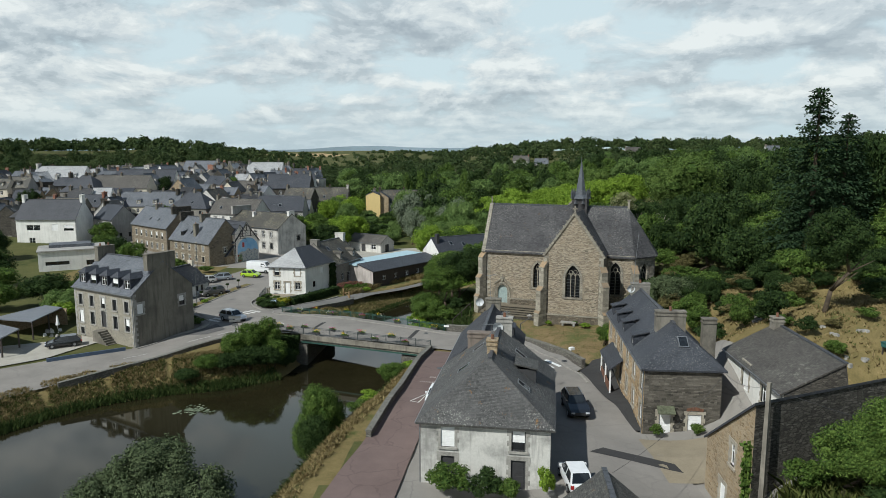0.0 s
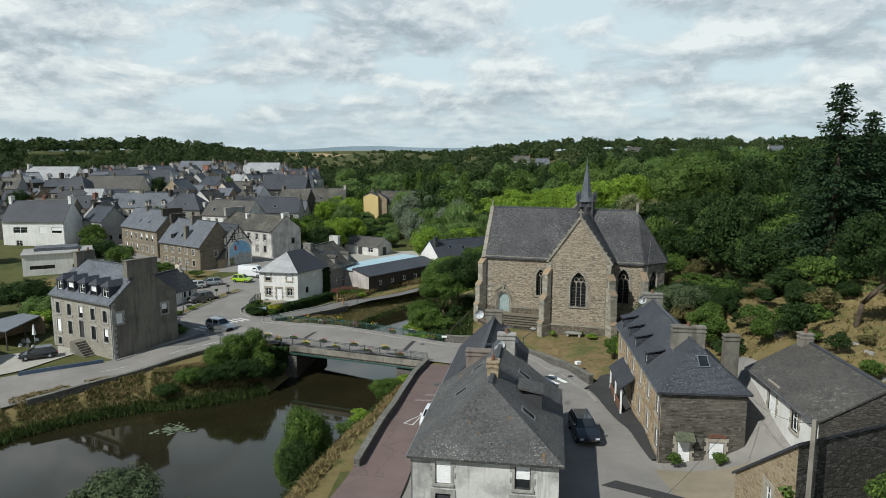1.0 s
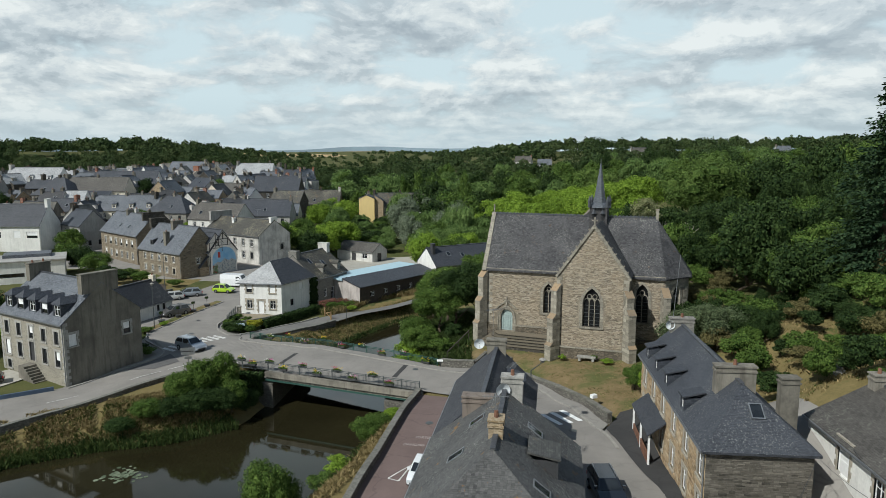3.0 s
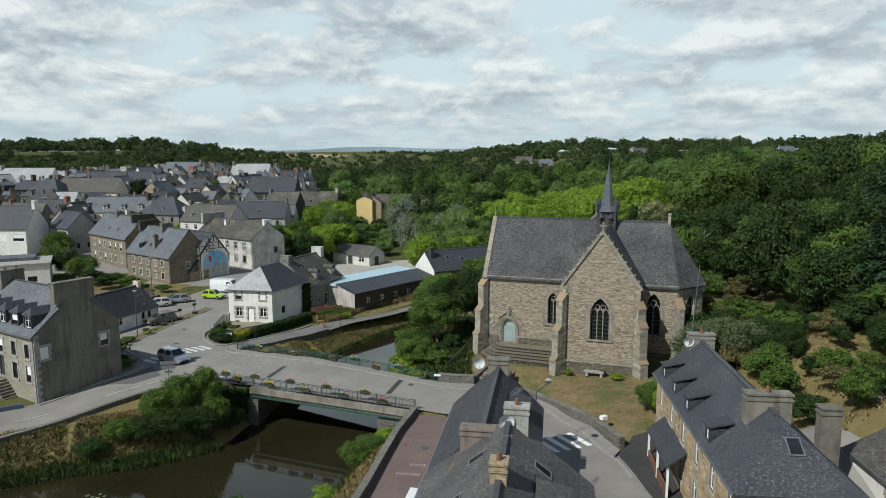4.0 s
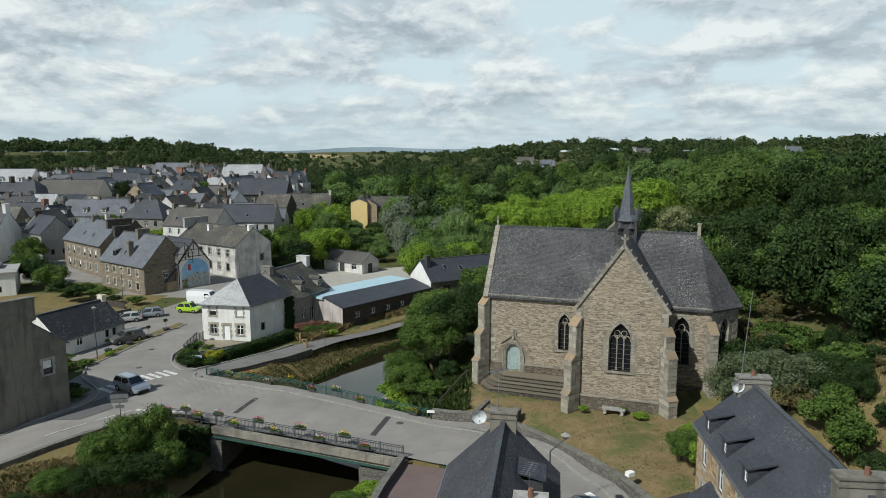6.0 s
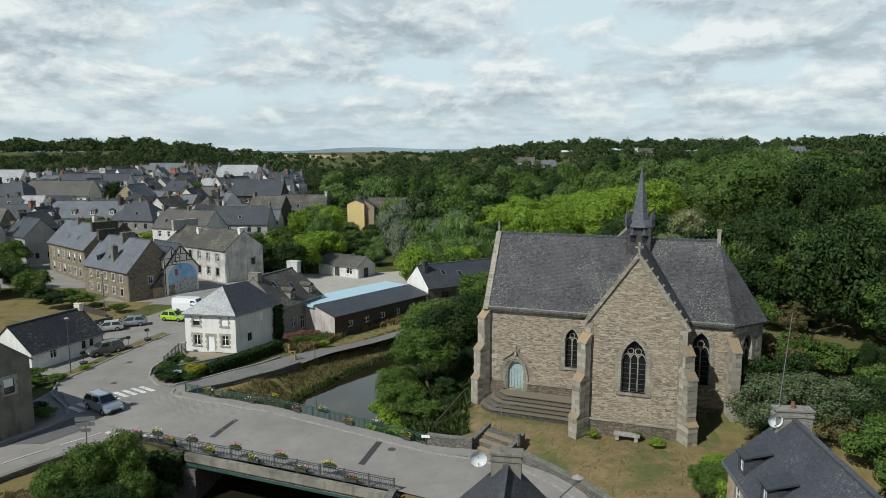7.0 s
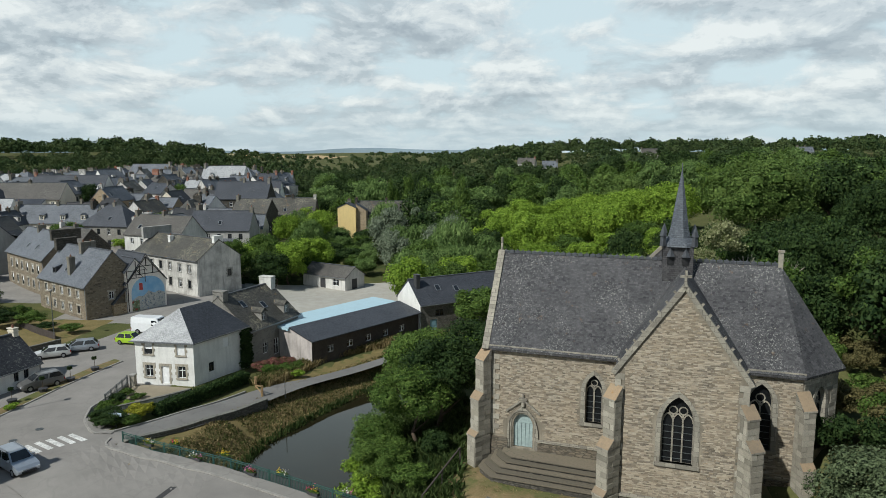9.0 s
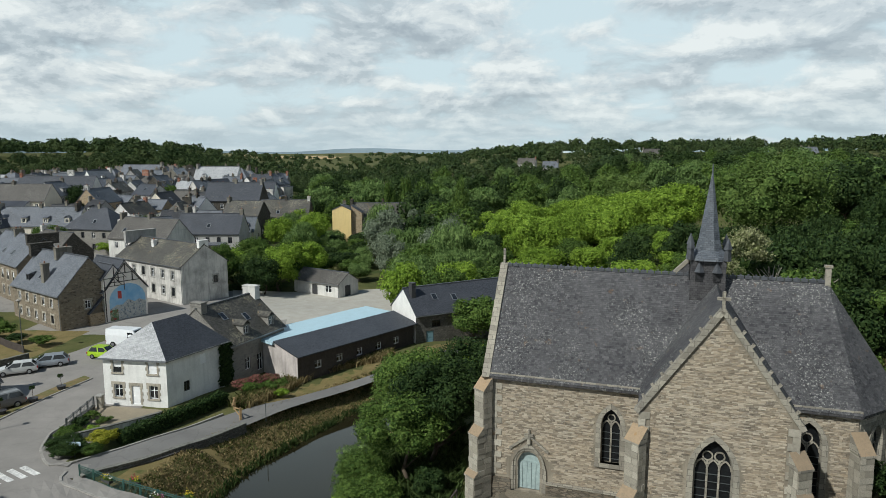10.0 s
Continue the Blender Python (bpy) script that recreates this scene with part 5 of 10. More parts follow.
H2 = house(at(-1.45, 69.0, -96.0), 11.7, 6.0, 2.3, 7.45, 10.35, M["old_wall"], M["slate_dark"], "narrow house with dark slate roof and end chimney",
           chims=[(0.35, 3.0, 11.0, 0.7, 1.5, M["cement_wall"], 0)], slates=M["p_slate_dark"], dorms=[("b", 7.5, 0.6, 1.6, 1.1, "shed", M["dark_frame"], "n")], group="houses of the village")
# long brown stone house across the street
rf_ = [(1.6 + 3.3 * i, 0.9, 0.9, 1.5, "w") for i in range(6)] + [(1.6 + 3.3 * i, 3.5, 0.9, 1.5, "w") for i in range(6)]
Rh = house(at(14.2, 73.2, -92.2), 19.2, 6.1, 2.9, 8.7, 11.3, M["brown_stone"], M["slate_new"], "long brown stone house with slate roof and dormers", hr=3.6,
           win={"f": rf_, "r": [(1.75, 0.0, 0.95, 2.0, "D"), (4.1, 0.15, 1.1, 1.75, "s")]}, quoin=M["quoin"],
           chims=[(14.2, 3.0, 12.15, 0.75, 2.5, M["concrete"], 1), (0.4, 3.05, 11.9, 0.7, 1.9, M["grey_stone"], 1), (15.2, 6.0, 11.8, 0.7, 1.1, M["concrete"], 0)],
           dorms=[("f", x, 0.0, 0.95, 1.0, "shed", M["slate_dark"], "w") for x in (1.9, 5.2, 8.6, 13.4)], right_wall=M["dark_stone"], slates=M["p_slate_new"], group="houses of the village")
skylight(Rh, side_matrix("r", 19.2, 6.1) @ Matrix.Translation((3.4, 1.5, 5.8 + 1.1 + 0.2)) @ pose(0, 0, 0, math.degrees(math.atan(2.6 / 3.6)) - 90, 0, 0))
# hood and brick lintel over the end doors
er = side_matrix("r", 19.2, 6.1)
mb = MB(); mb.face([er @ Vector(p) for p in ((1.05, -0.75, 2.2), (2.45, -0.75, 2.2), (2.45, 0, 2.6), (1.05, 0, 2.6))]); mb.face([er @ Vector(p) for p in ((1.05, -0.75, 2.12), (1.05, 0, 2.52), (2.45, 0, 2.52), (2.45, -0.75, 2.12))]); mb.face([er @ Vector(p) for p in ((1.05, -0.75, 2.12), (2.45, -0.75, 2.12), (2.45, -0.75, 2.2), (1.05, -0.75, 2.2))])
part("door_hood", mb, plain("mossy_board", (0.10, 0.11, 0.07), 0.9, 0, 0.3), Rh, "mossy board hood")
for i in range(8):
    mb = MB(); mb.box(3.45 + i * 0.165, -0.08, 2.2 + 0.02 * (3.5 - abs(i - 3.5)), 3.60 + i * 0.165, 0.0, 2.42 + 0.04 * (3.5 - abs(i - 3.5)))
    mb.v = [tuple(er @ Vector(v)) for v in mb.v]
    part("brick", mb, M["terracotta"], Rh)
# slate porch along its street front
mb = MB()
P4 = [(3.2, -1.35, 2.25), (9.6, -1.35, 2.25), (9.6, -0.05, 3.25), (3.2, -0.05, 3.25)]
mb.face([(a, b, c + 0.12) for a, b, c in P4]); mb.face(P4[::-1])
for i in range(4):
    p, q = P4[i], P4[(i + 1) % 4]
    mb.face([p, q, (q[0], q[1], q[2] + 0.12), (p[0], p[1], p[2] + 0.12)])
porch = part("porch_roof", mb, M["slate_new"], Rh, "small slate porch roof")
for x in (3.4, 6.4, 9.4):
    mb = MB(); mb.box(x - 0.07, -1.25, -0.3, x + 0.07, -1.11, 2.3); part("porch_post", mb, M["white_paint"], porch)
mb = MB(); mb.box(3.5, -1.22, -0.3, 9.3, -1.12, 0.8); part("porch_panel", mb, M["terracotta"], porch)
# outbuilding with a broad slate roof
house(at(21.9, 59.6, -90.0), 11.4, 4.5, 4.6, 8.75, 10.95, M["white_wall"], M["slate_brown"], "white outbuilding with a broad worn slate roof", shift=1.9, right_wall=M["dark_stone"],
      win={"f": [(4.5, 2.0, 1.3, 2.1, "D"), (8.2, 2.2, 1.0, 1.4, "w")]}, quoin=M["quoin"], chims=[(0.6, 3.9, 11.7, 0.8, 0.9, M["concrete"], 1)], group="houses of the village")
# lean-to stone house at the street's near end
e = thing("house", at(15.5, 37.3, 0) @ Matrix.Translation((0, 0, 3.0)), "rubble stone lean-to house with a slated verge", "house", "houses of the village")
mb = MB()
prof = [(0.0, 0.0), (7.4, 0.0), (7.4, 3.9), (0.0, 8.95)]
holes = [(3.0, 3.3, 0.75, 1.5), (3.6, 0.2, 1.0, 2.0)]
sm = side_matrix("l", 16, 7.4)
facade(mb, sm, 7.4, 3.9, [(3.2, 0.1, 1.0, 2.1)], 0.2)
facade(mb, sm @ Matrix.Translation((3.2, 0, 3.9)), 4.2, 2.0, [(1.3, 0.1, 0.75, 1.4)], 0.2)
mb.face([sm @ Vector(p) for p in ((0, 0, 3.9), (3.2, 0, 3.9), (3.2, 0, 6.084))])
mb.face([sm @ Vector(p) for p in ((3.2, 0, 5.9), (7.4, 0, 5.9), (7.4, 0, 8.95), (3.2, 0, 6.084))])
# front wall in the darker stone, its shade put into the colour
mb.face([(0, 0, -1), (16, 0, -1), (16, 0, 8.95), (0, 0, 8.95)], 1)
mb.face([(16, 7.4, -1), (0, 7.4, -1), (0, 7.4, 3.9), (16, 7.4, 3.9)])
mb.face([(16, 0, -1), (16, 7.4, -1), (16, 7.4, 3.9), (16, 0, 8.95)])
mb.v = [(x, y + 0.488 * x, z) for x, y, z in mb.v]
part("wall", mb, [M["brown_stone"], M["shaded_stone"]], e)
opening_parts(e, sm, (3.2, 0.1, 1.0, 2.1, "D"), M["quoin"])
opening_parts(e, sm, (4.5, 4.0, 0.75, 1.4, "w"), M["quoin"])
mb = MB()
pts = [(-0.15, -0.12, 9.0), (16, -0.12, 9.0), (16, 7.7, 3.7), (-0.15, 7.7, 3.7)]
mb.face([(a, b, c + 0.16) for a, b, c in pts]); mb.face(pts[::-1])
for i in range(4):
    p, q = pts[i], pts[(i + 1) % 4]
    mb.face([p, q, (q[0], q[1], q[2] + 0.16), (p[0], p[1], p[2] + 0.16)])
mb.v = [(x, y + 0.488 * x, z) for x, y, z in mb.v]
part("roof", mb, M["slate_new"], e)
house(at(4.4, 35.6, -92.0), 7.0, 5.0, 3.2, 6.6, 8.7, M["grey_stone"], M["slate_old"], "small stone house with lichened slates", group="houses of the village")

# row houses towards the car park
house(at(-73.0, 156.2, -33.5), 15.6, 9.0, 0.3, 5.5, 10.4, M["town_stone"], M["slate_light"], "brown stone row house with slate roof", win={"f": grid_windows(15.6, (0.7, 3.1), 5, 0.8, 1.2, "wwn"), "r": [(4.0, 2.6, 0.8, 1.2, "w")]}, quoin=M["quoin"],
      chims=[(9.0, 1.2, 9.3, 0.9, 0.9, M["cement_wall"], 1), (7.8, 4.5, 11.3, 0.8, 2.4, M["concrete"], 2), (0.4, 4.5, 11.4, 0.8, 3.4, M["dark_stone"], 0)], dorms=[("f", 4.2, 0.7, 1.0, 1.0, "shed", M["dark_frame"], "n")], lights=[("f", 7.0, 1.2)], group="houses of the village")
house(at(-92.0, 175.2, -38.0), 19.0, 8.5, 0.5, 7.0, 11.2, M["town_stone"], M["slate_light"], "tall brown stone house with pale slates", win={"f": grid_windows(19, (0.8, 3.6), 6, 0.9, 1.5, "wwb")}, quoin=M["quoin"],
      chims=[(18.7, 4.2, 12.0, 0.8, 5.0, M["dark_stone"], 0), (7.0, 4.2, 12.0, 0.8, 1.4, M["cement_wall"], 2)], lights=[("f", 8.0, 1.0), ("f", 12.5, 1.0)], group="houses of the village")
PALE_RENDER = plaster("pale_render", (0.80, 0.74, 0.67), 0.10)
# house whose gable carries the big mural
Mu = house(at(-63.0, 157.2, -35.0), 8.6, 6.6, 0.4, 5.2, 9.4, PALE_RENDER, M["slate_new"], "half-timbered house with a painted mural gable", group="houses of the village")
sm = side_matrix("r", 8.6, 6.6) @ Matrix.Diagonal((6.6 / 9.0, 1.0, 1.06, 1.0))


def mural_mat(name, stops, scale):
    m = Mat(name, 0.8)
    m.color(m.ramp(m.noise(scale, 5, 0.65), *stops))
    return m.m


mb = MB()
arch = [(0.9, 0.05), (0.9, 2.9)] + [(4.75 + 3.85 * math.cos(math.pi - t * math.pi / 12), 2.9 + 2.3 * math.sin(t * math.pi / 12)) for t in range(1, 12)] + [(8.6, 2.9), (8.6, 0.05)]
mb.face([sm @ Vector((x, -0.03, z)) for x, z in arch][::-1])
mural = part("mural", mb, mural_mat("mural_sky", ((0.35, (0.20, 0.40, 0.62)), (0.65, (0.36, 0.54, 0.68))), 0.5), Mu, "blue painted mural sky")
mb = MB()
mb.face([sm @ Vector((x, -0.04, z)) for x, z in ((0.9, 0.05), (8.6, 0.05), (8.6, 2.3), (7.2, 2.7), (6.2, 2.4), (4.8, 2.9), (3.6, 2.2), (2.4, 2.3), (0.9, 1.7))])
part("mural_town", mb, mural_mat("mural_town", ((0.36, (0.10, 0.13, 0.18)), (0.46, (0.36, 0.37, 0.36)), (0.56, (0.50, 0.48, 0.43)), (0.66, (0.16, 0.24, 0.34))), 2.2), mural, "grey painted river town")
mb = MB()
mb.face([sm @ Vector((x, -0.045, z)) for x, z in ((2.7, 3.2), (3.5, 3.1), (3.5, 4.2), (2.7, 4.3))])
part("mural_banner", mb, plain("mural_red", (0.45, 0.07, 0.06)), mural, "red painted banner")
mb = MB()
mb.face([sm @ Vector((x, -0.045, z)) for x, z in ((0.9, 0.05), (2.6, 0.05), (2.6, 1.7), (0.9, 1.6))])
part("mural_side", mb, mural_mat("mural_side", ((0.36, (0.30, 0.06, 0.05)), (0.5, (0.10, 0.20, 0.10)), (0.62, (0.42, 0.36, 0.28))), 1.6), mural, "red and green painted figures panel")
mb = MB()
for a, b in (((0.15, -0.05, 0.1), (0.15, -0.05, 4.4)), ((0.1, -0.05, 4.5), (4.5, -0.05, 8.2)), ((8.9, -0.05, 4.5), (4.5, -0.05, 8.2)), ((3.0, -0.05, 5.5), (3.0, -0.05, 6.9)), ((6.0, -0.05, 5.5), (6.0, -0.05, 6.9)), ((1.6, -0.05, 5.6), (7.4, -0.05, 5.6)), ((3.0, -0.05, 6.8), (6.0, -0.05, 6.8)), ((4.5, -0.05, 6.8), (4.5, -0.05, 8.1))):
    mb.beam(sm @ Vector(a), sm @ Vector(b), 0.16, 0.1)
part("timber_frame", mb, M["dark_wood"], Mu)
# half-timbered stair tower and lean-to in front of it
tw_ = house(at(-59.42, 154.66, -35.0), 4.16, 3.2, 0.4, 7.1, 8.9, PALE_RENDER, M["slate_new"], "cream half-timbered stair tower beside the mural", group="houses of the village", gutter=False)
sm = side_matrix("r", 4.16, 3.2)
for a, b in (((0.1, -0.05, 4.6), (0.1, -0.05, 6.7)), ((3.1, -0.05, 4.6), (3.1, -0.05, 6.7)), ((1.6, -0.05, 5.4), (1.6, -0.05, 8.2)), ((0.1, -0.05, 6.6), (3.1, -0.05, 6.6)), ((0.1, -0.05, 5.4), (3.1, -0.05, 5.4)), ((0.5, -0.05, 5.5), (1.4, -0.05, 6.5)), ((2.7, -0.05, 5.5), (1.8, -0.05, 6.5))):
    mb = MB(); mb.beam(sm @ Vector(a), sm @ Vector(b), 0.16, 0.08); part("timber", mb, M["dark_wood"], tw_)
mb = MB(); mb.box(-2.6, -2.2, -0.4, 4.1, -0.02, 1.7, skip="t"); part("lean_to_wall", mb, M["brown_stone"], tw_)
mb = MB()
P4 = [(-2.8, -2.4, 1.6), (4.3, -2.4, 1.6), (4.3, -0.02, 3.9), (-2.8, -0.02, 3.9)]
mb.face([(a, b, c + 0.12) for a, b, c in P4]); mb.face(P4[::-1])
for i in range(4):
    p, q = P4[i], P4[(i + 1) % 4]
    mb.face([p, q, (q[0], q[1], q[2] + 0.12), (p[0], p[1], p[2] + 0.12)])
part("lean_to_roof", mb, M["slate_dark"], tw_)
# white house along the side street
house(at(-66.2, 175.0, -33.0), 20.2, 9.0, 0.8, 7.0, 10.2, M["dirty_wall"], M["slate_moss"], "long white house with mossy slate roof", win={"f": grid_windows(20.2, (0.9, 3.7), 6, 0.95, 1.5, "wwn"), "r": [(6.5, 2.6, 0.9, 1.3, "n")]}, quoin=M["quoin_grey"],
      chims=[(19.8, 4.5, 10.9, 0.7, 1.8, M["white_wall"], 0), (0.4, 4.5, 11.4, 0.7, 6.0, M["grey_wall"], 0), (7.5, 3.0, 10.2, 0.7, 0.7, M["white_wall"], 1)], group="houses of the village")

# ---- church ----
CH = at(0.75, 97.1, -16.0)
church = thing("church", CH, "old stone chapel with slate roof and small spire", "church")
CG = 2.6        # foot of the walls
EV, RG = 12.05, 18.0


def arch_points(w, h, n=6):
    """Pointed arch outline from the foot, left to right: jambs, then two arcs."""
    r = w * 1.05
    spring = h - math.sqrt(r * r - (r - w / 2) ** 2)
    pts = [(-w / 2, 0.0), (-w / 2, spring)]
    a1 = math.acos((r - w / 2) / r)
    for i in range(1, n):
        a = a1 * i / n
        pts.append((-w / 2 + r - r * math.cos(a), spring + r * math.sin(a)))
    pts.append((0.0, h))
    for x, z in reversed(pts[2:-1]):
        pts.append((-x, z))
    return pts + [(w / 2, spring), (w / 2, 0.0)]


def round_points(w, h, n=6):
    """Round arch outline from the foot, left to right, with as many points as arch_points gives."""
    r = w / 2
    rise = [(-r * math.cos(math.pi / 2 * i / n), h - r + r * math.sin(math.pi / 2 * i / n)) for i in range(1, n)]
    left = [(-r, 0.0), (-r, h - r)] + rise
    return left + [(0.0, h)] + [(-x, z) for x, z in reversed(left)]


def arch_wall(mb, m, x0, x1, z0, z1, ops, reveal=0.45, extra=None):
    """A wall face with pointed openings (x, z, w, h); it is cut in upright panels."""
    xs = sorted({x0, x1, *[o[0] - o[2] / 2 for o in ops], *[o[0] + o[2] / 2 for o in ops]})
    for a, b in zip(xs, xs[1:]):
        op = next((o for o in ops if a >= o[0] - o[2] / 2 - 1e-6 and b <= o[0] + o[2] / 2 + 1e-6), None)
        if not op:
            mb.face([m @ Vector(p) for p in ((a, 0, z0), (b, 0, z0), (b, 0, z1), (a, 0, z1))])
            continue
        x, z, w, h = op
        mb.face([m @ Vector(p) for p in ((a, 0, z0), (b, 0, z0), (b, 0, z), (a, 0, z))])
        pts = [(x + u, z + v) for u, v in arch_points(w, h)]
        up = pts[1:-1]
        for (ua, va), (ub, vb) in zip(up, up[1:]):
            mb.face([m @ Vector(p) for p in ((ua, 0, va), (ub, 0, vb), (ub, 0, z1), (ua, 0, z1))])
        for (ua, va), (ub, vb) in zip(pts, pts[1:]):
            mb.face([m @ Vector(p) for p in ((ua, 0, va), (ua, reveal, va), (ub, reveal, vb), (ub, 0, vb))])
        mb.face([m @ Vector(p) for p in ((pts[0][0], 0, z), (pts[-1][0], 0, z), (pts[-1][0], reveal, z), (pts[0][0], reveal, z))])


def gothic_window(m, x, z, w, h, lights_n):
    """Stone frame, tracery and leaded panes in a pointed opening."""
    loc = m @ Matrix.Translation((x, 0, z))
    mb = MB()
    out, inn = arch_points(w + 0.62, h + 0.36), arch_points(w, h)
    for i in range(len(out) - 1):
        a, b, c, d = out[i], out[i + 1], inn[i + 1], inn[i]
        mb.face([(a[0], -0.04, a[1]), (d[0], -0.04, d[1]), (c[0], -0.04, c[1]), (b[0], -0.04, b[1])])
        mb.face([(d[0], -0.04, d[1]), (d[0] * 0.9, 0.3, d[1]), (c[0] * 0.9, 0.3, c[1]), (c[0], -0.04, c[1])])
        mb.face([(a[0], -0.04, a[1]), (b[0], -0.04, b[1]), (b[0], 0.05, b[1]), (a[0], 0.05, a[1])])
    mb.box(-w / 2 - 0.35, -0.14, -0.22, w / 2 + 0.35, 0.3, 0.0)
    win = part("window", mb, M["ashlar"], church, local=loc)
    tr = MB()
    iw = w * 0.9
    spring = h * 0.60
    for k in range(1, lights_n):
        xx = -iw / 2 + iw * k / lights_n
        tr.box(xx - 0.05, 0.24, 0, xx + 0.05, 0.34, spring + 0.5)
    lw = iw / lights_n
    for k in range(lights_n):
        cx = -iw / 2 + lw * (k + 0.5)
        ap = arch_points(lw, 0.9)
        for (a, b), (c, d) in zip(ap[1:-1], ap[2:-1]):
            tr.beam((cx + a, 0.29, spring - 0.35 + b), (cx + c, 0.29, spring - 0.35 + d), 0.07, 0.08)
    for k in range(lights_n - 1):
        cx = -iw / 2 + lw * (k + 1)
        rad = lw * 0.42
        for t in range(10):
            a, b = 2 * math.pi * t / 10, 2 * math.pi * (t + 1) / 10
            tr.beam((cx + rad * math.cos(a), 0.29, spring + 0.75 + rad * math.sin(a)), (cx + rad * math.cos(b), 0.29, spring + 0.75 + rad * math.sin(b)), 0.07, 0.07)
    part("tracery", tr, M["ashlar"], win)
    bars = MB()
    for k in range(int(spring / 0.42)):
        bars.box(-iw / 2, 0.30, 0.2 + k * 0.42, iw / 2, 0.335, 0.235 + k * 0.42)
    part("glazing", bars, M["grey_iron"], win)
    g = MB()
    g.face([(u * 0.98, 0.35, v) for u, v in arch_points(w, h)][::-1][::-1])
    part("pane", g, M["leaded_glass"], win)


I4 = Matrix.Identity(4)
UT0, UT1, VT = 9.55, 17.25, -4.55
TM = Matrix.Translation((0, VT, 0))
nave_ops = [(7.75, 6.9, 1.15, 3.5)]
mb = MB()

arch_wall(mb, I4, 0, UT0, CG, EV, [(2.75, 4.32, 1.55, 2.85), nave_ops[0]])
tw = 2.0
arch_wall(mb, TM, UT0, UT1, CG, 12.3, [(13.35, 6.8, 1.95, 4.3)])
mb.face([TM @ Vector(p) for p in ((UT0, 0, 12.3), (UT1, 0, 12.3), (13.4, 0, 17.75))])
mb.face([(UT0, 0, CG), (UT0, VT, CG), (UT0, VT, 12.3), (UT0, 0, 12.3)])
mb.face([(UT1, VT, CG), (UT1, 0, CG), (UT1, 0, 12.3), (UT1, VT, 12.3)])
arch_wall(mb, I4, UT1, 20.8, CG, EV, [(18.4, 6.6, 1.45, 4.4)])
apse = [(20.8, 0.0), (23.3, 2.9), (23.3, 5.7), (20.8, 8.6)]
for (a, b), (c, d) in zip(apse, apse[1:]):
    L_ = math.hypot(c - a, d - b)
    fm = pose(a, b, 0, 0, 0, math.degrees(math.atan2(d - b, c - a)))
    arch_wall(mb, fm, 0, L_, CG, EV, [(L_ / 2, 6.6, 1.2, 4.2)])
mb.face([(20.8, 8.6, CG), (0, 8.6, CG), (0, 8.6, EV), (20.8, 8.6, EV)])
mb.face([(0, 8.6, CG), (0, 0, CG), (0, 0, EV), (0, 8.6, EV)])
mb.face([(0, 8.6, EV), (0, 0, EV), (0, 4.3, RG)])
part("wall", mb, M["church_mortar"], church)
gothic_window(I4, *nave_ops[0], 2)
gothic_window(TM, 13.35, 6.8, 1.95, 4.3, 3)
gothic_window(I4, 18.4, 6.6, 1.45, 4.4, 2)
for (a, b), (c, d) in zip(apse, apse[1:]):
    L_ = math.hypot(c - a, d - b)
    gothic_window(pose(a, b, 0, 0, 0, math.degrees(math.atan2(d - b, c - a))), L_ / 2, 6.6, 1.2, 4.2, 2)
# west door with its moulded arch
mb = MB()
dl = Matrix.Translation((2.75, 0, 4.32))
for g_, yy_ in ((0.80, -0.12), (0.50, -0.05), (0.22, 0.04)):
    out, inn = round_points(1.5 + g_, 2.62 + g_ / 2), round_points(1.5 + g_ - 0.30, 2.62 + (g_ - 0.30) / 2)
    if g_ == 0.80:
        out = arch_points(1.5 + g_, 2.62 + g_ * 0.75)
    for i in range(len(out) - 1):
        a, b, c, d = out[i], out[i + 1], inn[i + 1], inn[i]
        mb.face([(a[0], yy_, a[1]), (d[0], yy_, d[1]), (c[0], yy_, c[1]), (b[0], yy_, b[1])])
        mb.face([(d[0], yy_, d[1]), (d[0], yy_ + 0.2, d[1]), (c[0], yy_ + 0.2, c[1]), (c[0], yy_, c[1])])
        mb.face([(b[0], yy_, b[1]), (b[0], yy_ + 0.2, b[1]), (a[0], yy_ + 0.2, a[1]), (a[0], yy_, a[1])])
mb.tube((0, -0.1, 3.2), (0, -0.1, 4.15), 0.16, 0.06, 6)
mb.box(-0.3, -0.2, 3.7, 0.3, 0.0, 3.85)
mb.beam((-1.25, -0.08, 2.75), (-0.1, -0.08, 3.65), 0.12, 0.14); mb.beam((1.25, -0.08, 2.75), (0.1, -0.08, 3.65), 0.12, 0.14)
dr = part("door", mb, M["ashlar"], church, "carved stone door surround", local=dl)
mb = MB()
ap = round_points(1.46, 2.60)
mb.face([(u, 0.28, v) for u, v in ap])
for k in range(5):
    u = -0.58 + k * 0.29
    mb.box(u - 0.13, 0.22, 0.05, u + 0.13, 0.28, 1.85)
part("leaf", mb, M["pale_door"], dr, "pale green painted boards")


BUTTRESSES = []


